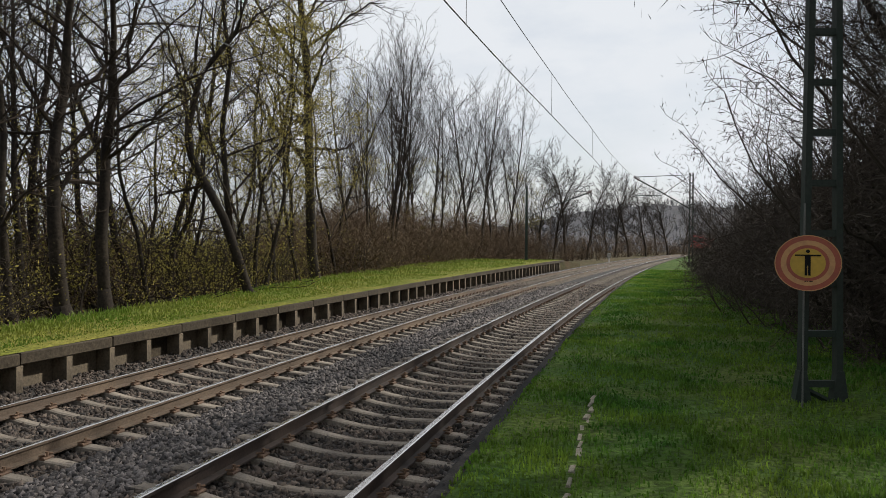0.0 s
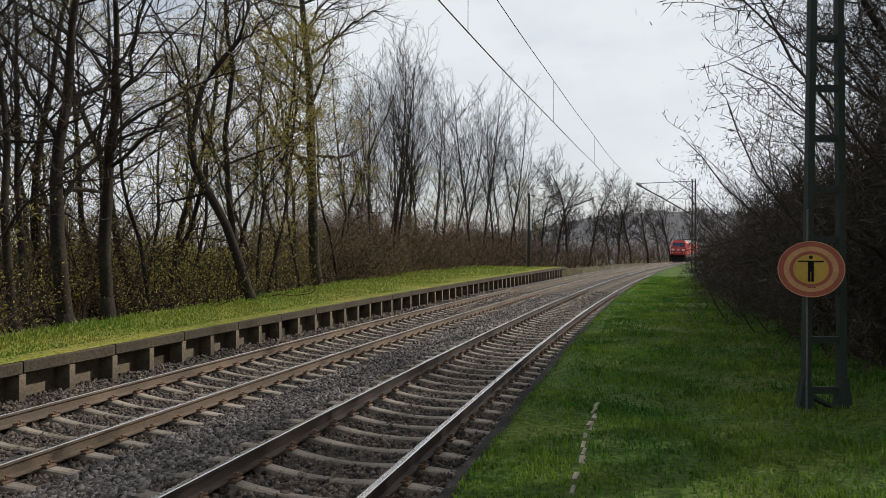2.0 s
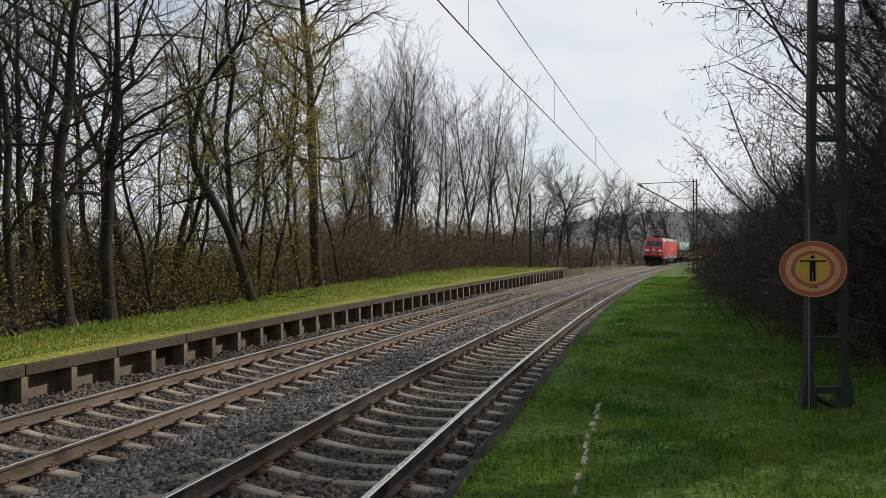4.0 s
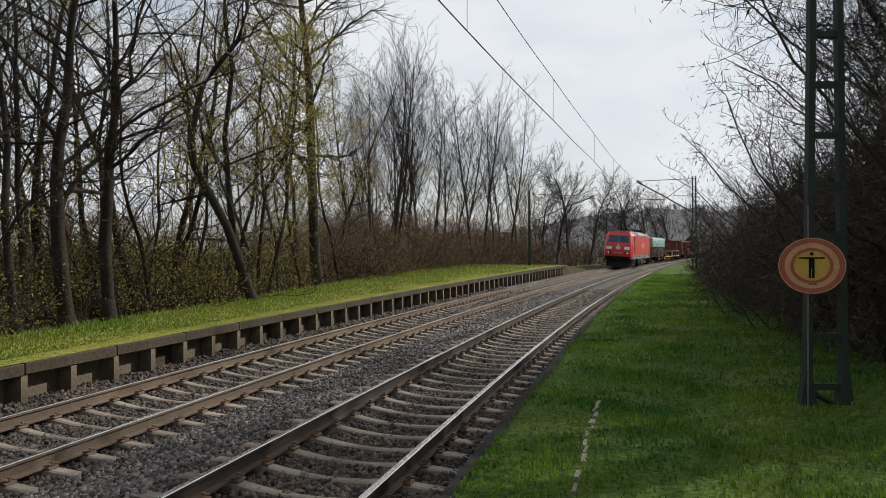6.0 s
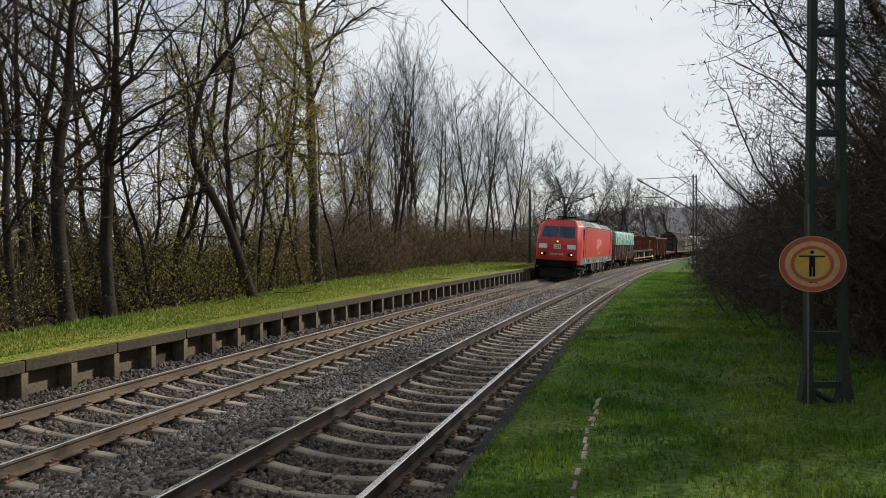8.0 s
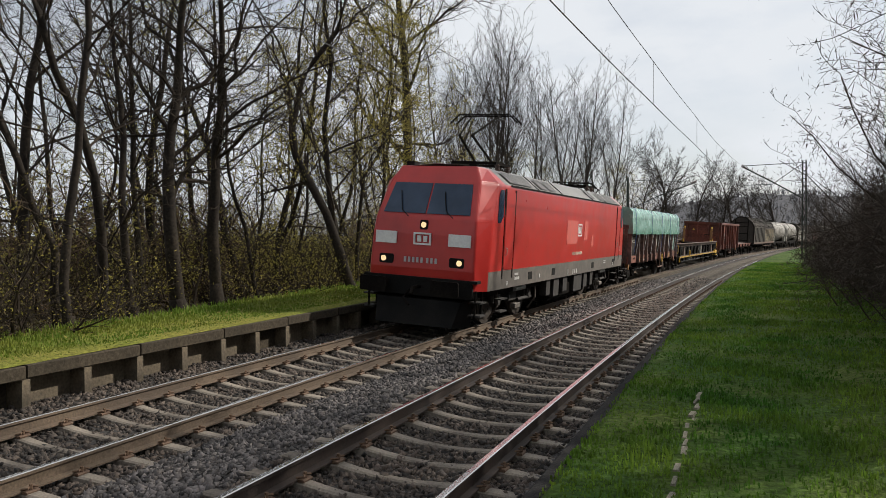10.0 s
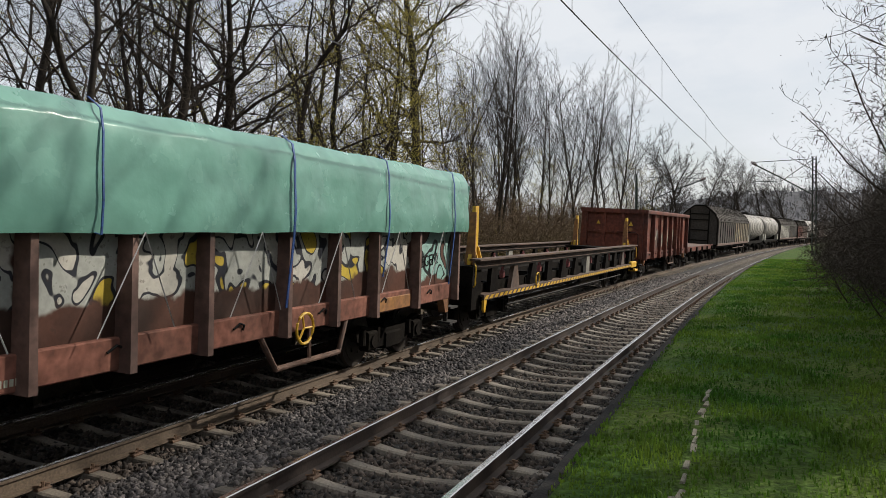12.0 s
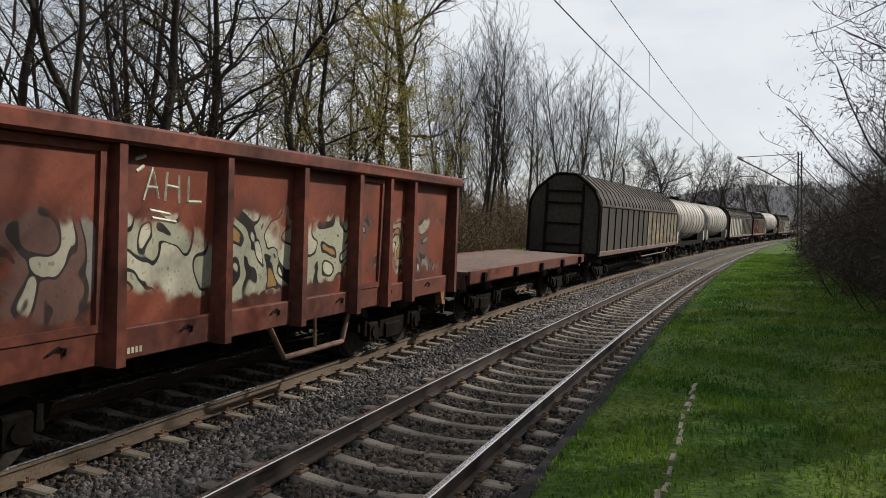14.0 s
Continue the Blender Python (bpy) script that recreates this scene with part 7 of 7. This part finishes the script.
# ---- masts, wires and the sign ----
def lattice_mast(x, y, z, h, half0, half1, turn, label, bays, bracket=None):
    m = thing("overhead_line_mast", label, "mast", "line masts")
    m.matrix_basis = pose(x, y, z, 0, 0, turn)

    def hw(q):
        return half0 + (half1 - half0) * q / h
    for sg in (-1, 1):
        leg = Build()
        leg.prism([(sg * half0 - 0.036, -0.05, -0.3), (sg * half0 + 0.036, -0.05, -0.3), (sg * half0 + 0.036, 0.05, -0.3), (sg * half0 - 0.036, 0.05, -0.3)],
                  [(sg * half1 - 0.033, -0.045, h), (sg * half1 + 0.033, -0.045, h), (sg * half1 + 0.033, 0.045, h), (sg * half1 - 0.033, 0.045, h)])
        part("leg", leg, M_MAST, m)
        foot = Build()
        foot.prism([(sg * half0 - 0.11, -0.06, -0.12), (sg * half0 + 0.11, -0.06, -0.12), (sg * half0 + 0.11, 0.06, -0.12), (sg * half0 - 0.11, 0.06, -0.12)],
                   [(sg * half0 - 0.038, -0.055, 0.36), (sg * half0 + 0.038, -0.055, 0.36), (sg * half0 + 0.038, 0.055, 0.36), (sg * half0 - 0.038, 0.055, 0.36)])
        part("foot_gusset", foot, M_MAST, m)
    for k in range(bays):
        q = 0.22 + (h - 0.4) * k / (bays - 1)
        part("rung", Build().box(-hw(q), hw(q), -0.035, 0.035, q - 0.035, q + 0.035), M_MAST, m)
    part("foot_brace", Build().tube([(-half0, 0, 0.18), (half0, 0, -0.02)], 0.03, 4), M_MAST, m)
    part("foot_tie", Build().box(-half0, half0, -0.05, 0.05, -0.06, 0.02), M_MAST, m)
    return m


MX, MY, _q = on_line(10.0, 4.96)
near_mast = lattice_mast(MX, MY, 0.36, 9.0, 0.20, 0.085, 0, "dark green riveted steel mast standing in the grass", 17)


def build_sign():
    s = thing("warning_sign", "round faded red-and-orange no-trespassing sign with black figure on a pole", "sign")
    # faces the camera
    d = MY - 0.35
    px, pz = (1438 - 784) / 1400 * d, 2.078 + (443 - 477) / 1400 * d
    s.matrix_basis = pose(px, d, 0.34, 0, 0, -math.degrees(math.atan2(px, d)))
    zc = pz - 0.34
    R = 54.5 / 1400 * d
    part("pole", Build().cyl((-0.035, 0.03, -0.2), (-0.035, 0.03, zc + R + 0.30), 0.009, 8), M_POLE, s, "thin grey steel pole")

    def disc(r0, r1, y, mat_, name):
        b = Build()
        n = 48
        for k in range(n):
            w = 2 * math.pi * k / n
            b.v += [(r1 * math.cos(w), y, zc + 0.91 * r1 * math.sin(w)), (r0 * math.cos(w), y, zc + 0.91 * r0 * math.sin(w)), (r1 * math.cos(w), y + 0.012, zc + 0.91 * r1 * math.sin(w)), (r0 * math.cos(w), y + 0.012, zc + 0.91 * r0 * math.sin(w))]
        for k in range(n):
            a, c = 4 * k, 4 * ((k + 1) % n)
            b.f += [(a, a + 1, c + 1, c), (a + 2, c + 2, c + 3, a + 3), (a, c, c + 2, a + 2), (a + 1, a + 3, c + 3, c + 1)]
        b.m = [0] * len(b.f)
        part(name, b, mat_, s)
    disc(R * 0.97, R, -0.016, M_SIGN_ORANGE, "rim")
    disc(R * 0.81, R * 0.97, -0.012, M_SIGN_RED, "outer_ring")
    disc(R * 0.64, R * 0.81, -0.012, M_SIGN_ORANGE, "middle_ring")
    disc(R * 0.53, R * 0.64, -0.012, M_SIGN_RED, "inner_ring")
    disc(0.0, R * 0.53, -0.012, M_SIGN_YELLOW, "sign_face")
    fig = Build()
    u = R / 57
    fig.cyl((0, -0.018, zc + 22 * u), (0, -0.012, zc + 22 * u), 3.3 * u, 14)
    for x0, x1, z0, z1 in ((-22, 22, 13.2, 15.8), (-5, 5, -5, 14), (-5, -0.7, -23, -5), (0.7, 5, -23, -5)):
        fig.box(x0 * u, x1 * u, -0.018, -0.012, zc + z0 * u, zc + z1 * u)
    part("figure", fig, M_BLACK, s, "black standing figure with arms out")
    bars = Build()
    for x0 in (-5, -1.5, 3, 6):
        bars.box(x0 * u, (x0 + 2.4) * u, -0.016, -0.011, zc - 35 * u, zc - 33 * u)
    part("text_bars", bars, M_BLACK, s)


build_sign()


def build_marker():
    x, y = spot(1085, 88)
    m = thing("marker_post", "short pale lineside marker post with a small box", "post")
    m.matrix_basis = pose(x, y, -0.35)
    part("pole", Build().cyl((0, 0, -0.2), (0, 0, 1.25), 0.07, 8), M_LGREY, m)
    part("box", Build().box(-0.2, 0.2, -0.12, 0.12, 0.75, 1.2, 0, 0.03), M_GREYWAG, m)


build_marker()


def far_mast():
    d = 57.0
    x, y = spot(1230, d)
    s, off = to_line(x, y)
    m = lattice_mast(x, y, 0.4, 6.75, 0.13, 0.11, 0, "dark lattice mast carrying the near track's wires", 13)
    part("bracket", Build().tube([(-0.1, 0, 4.15), (-2.2, -0.2, 5.3), (-4.15, -0.4, 6.30)], 0.045, 6), M_MAST, m)
    part("tie_rod", Build().tube([(-0.1, 0, 6.6), (-4.15, -0.4, 6.38)], 0.025, 5), M_MAST, m)
    part("stay", Build().tube([(-0.1, 0, 6.55), (-2.2, -0.2, 5.1), (-4.1, -0.4, 5.05)], 0.025, 5), M_MAST, m)
    ins = Build()
    for k in range(5):
        ins.cyl((-4.25 + k * 0.08, -0.4, 6.40 - k * 0.045), (-4.21 + k * 0.08, -0.4, 6.38 - k * 0.045), 0.11, 10)
    part("insulator", ins, M_INSUL, m)
    d = 64.0
    x, y = spot(938, d)
    p = thing("overhead_line_mast", "slim dark mast in the wood's edge carrying the far track's wires", "mast", "line masts")
    p.matrix_basis = pose(x, y, 0.0)
    part("leg", Build().prism([(-0.12, -0.12, -0.4), (0.12, -0.12, -0.4), (0.12, 0.12, -0.4), (-0.12, 0.12, -0.4)], [(-0.08, -0.08, 6.6), (0.08, -0.08, 6.6), (0.08, 0.08, 6.6), (-0.08, 0.08, 6.6)]), M_MAST, p)
    part("bracket", Build().tube([(0, 0, 4.0), (2.6, 0.3, 5.2), (5.2, 0.5, 6.15)], 0.045, 6), M_MAST, p)
    part("tie_rod", Build().tube([(0, 0, 6.4), (5.2, 0.5, 6.2)], 0.02, 5), M_MAST, p)
    ins = Build()
    for k in range(5):
        ins.cyl((5.0 + k * 0.08, 0.5, 6.12 + k * 0.03), (5.04 + k * 0.08, 0.5, 6.12 + k * 0.03), 0.12, 10)
    part("insulator", ins, M_INSUL, p)


far_mast()


def build_wires(centre, s0, s1, offs, label, drops, low=6.48, high=5.5):
    """Contact and carrying wire of one track with droppers, in one span and its neighbours."""
    w = thing("overhead_wires", label, "wires", "overhead wires")

    def offset(s):
        return centre + float(np.interp(s, *offs))

    def carry(s):
        m = s0 + (s1 - s0) * 0.46
        return low + 0.0004 * (s - m) ** 2
    S = steps(s0, s1, 1.5)
    part("contact_wire", Build().tube([on_line(s, offset(s), high) for s in S], 0.011, 5), M_WIRE, w)
    part("carrying_wire", Build().tube([on_line(s, offset(s), carry(s)) for s in S], 0.009, 5), M_WIRE, w)
    for s in drops:
        part("dropper", Build().tube([on_line(s, offset(s), high), on_line(s, offset(s), carry(s))], 0.005, 4), M_WIRE, w)


build_wires(0.0, 2.0, 60.0, ([0, 10, 22, 32, 47, 60], [0.15, 0.3, 0.53, 0.6, 0.42, 0.2]), "thin overhead wires above the near track", (13, 22.2, 33.2, 43, 51), 6.60)
build_wires(-GAP, 2.0, 66.0, ([0, 60], [0.0, 0.2]), "thin overhead wires above the far track", (14, 24, 34, 45, 55))
build_wires(0.0, 60.0, 125.0, ([60, 125], [0.4, -0.3]), "thin overhead wires beyond the far mast", (70, 80, 90, 100, 110))


# ---- small pieces of the line last ----
build_track(0.0, "ballasted near track with rusty rails on concrete sleepers", M_RUST_DARK)
build_track(-GAP, "ballasted far track with tan rusty rails on concrete sleepers", M_RUST)
build_stones()
build_grass()


# ---- what moves ----
# seconds and the place of the train's nose along the line
NOSE = ((0.0, 180.6), (1.5, 156.8), (3.0, 132.7), (4.75, 104.6), (6.5, 76.4), (8.0, 51.7), (9.5, 26.2), (10.5, 9.0), (14.0, -51.2))


def nose(t):
    ts, ss = [q[0] for q in NOSE], [q[1] for q in NOSE]
    d = [(ss[1] - ss[0]) / (ts[1] - ts[0])] + [(ss[i + 1] - ss[i - 1]) / (ts[i + 1] - ts[i - 1]) for i in range(1, len(ts) - 1)] + [(ss[-1] - ss[-2]) / (ts[-1] - ts[-2])]
    i = max(0, min(len(ts) - 2, int(np.searchsorted(ts, t, side="right")) - 1))
    h = ts[i + 1] - ts[i]
    u = (t - ts[i]) / h
    return ((2 * u ** 3 - 3 * u ** 2 + 1) * ss[i] + (u ** 3 - 2 * u ** 2 + u) * h * d[i] + (-2 * u ** 3 + 3 * u ** 2) * ss[i + 1] + (u ** 3 - u ** 2) * h * d[i + 1])


def vehicle_pose(s_mid, half):
    a, b = Vector(on_line(s_mid - half, -GAP)), Vector(on_line(s_mid + half, -GAP))
    c = (a + b) / 2
    yaw = math.degrees(math.atan2(b.y - a.y, b.x - a.x))
    return pose(c.x, c.y, DROP2, math.degrees(math.atan(CANT)), 0, yaw)


def motions():
    for ob, mid, half, wheels in TRAIN:
        walk(ob, [(0.25 * i, vehicle_pose(nose(0.25 * i) + mid, half)) for i in range(57)])
        for w, r in wheels:
            turn0 = w.matrix_basis.copy()
            walk(w, [(i / 30, turn0 @ pose(0, 0, 0, 0, math.degrees((nose(i / 30) - nose(0)) / r) % 360, 0)) for i in range(421)])


motions()
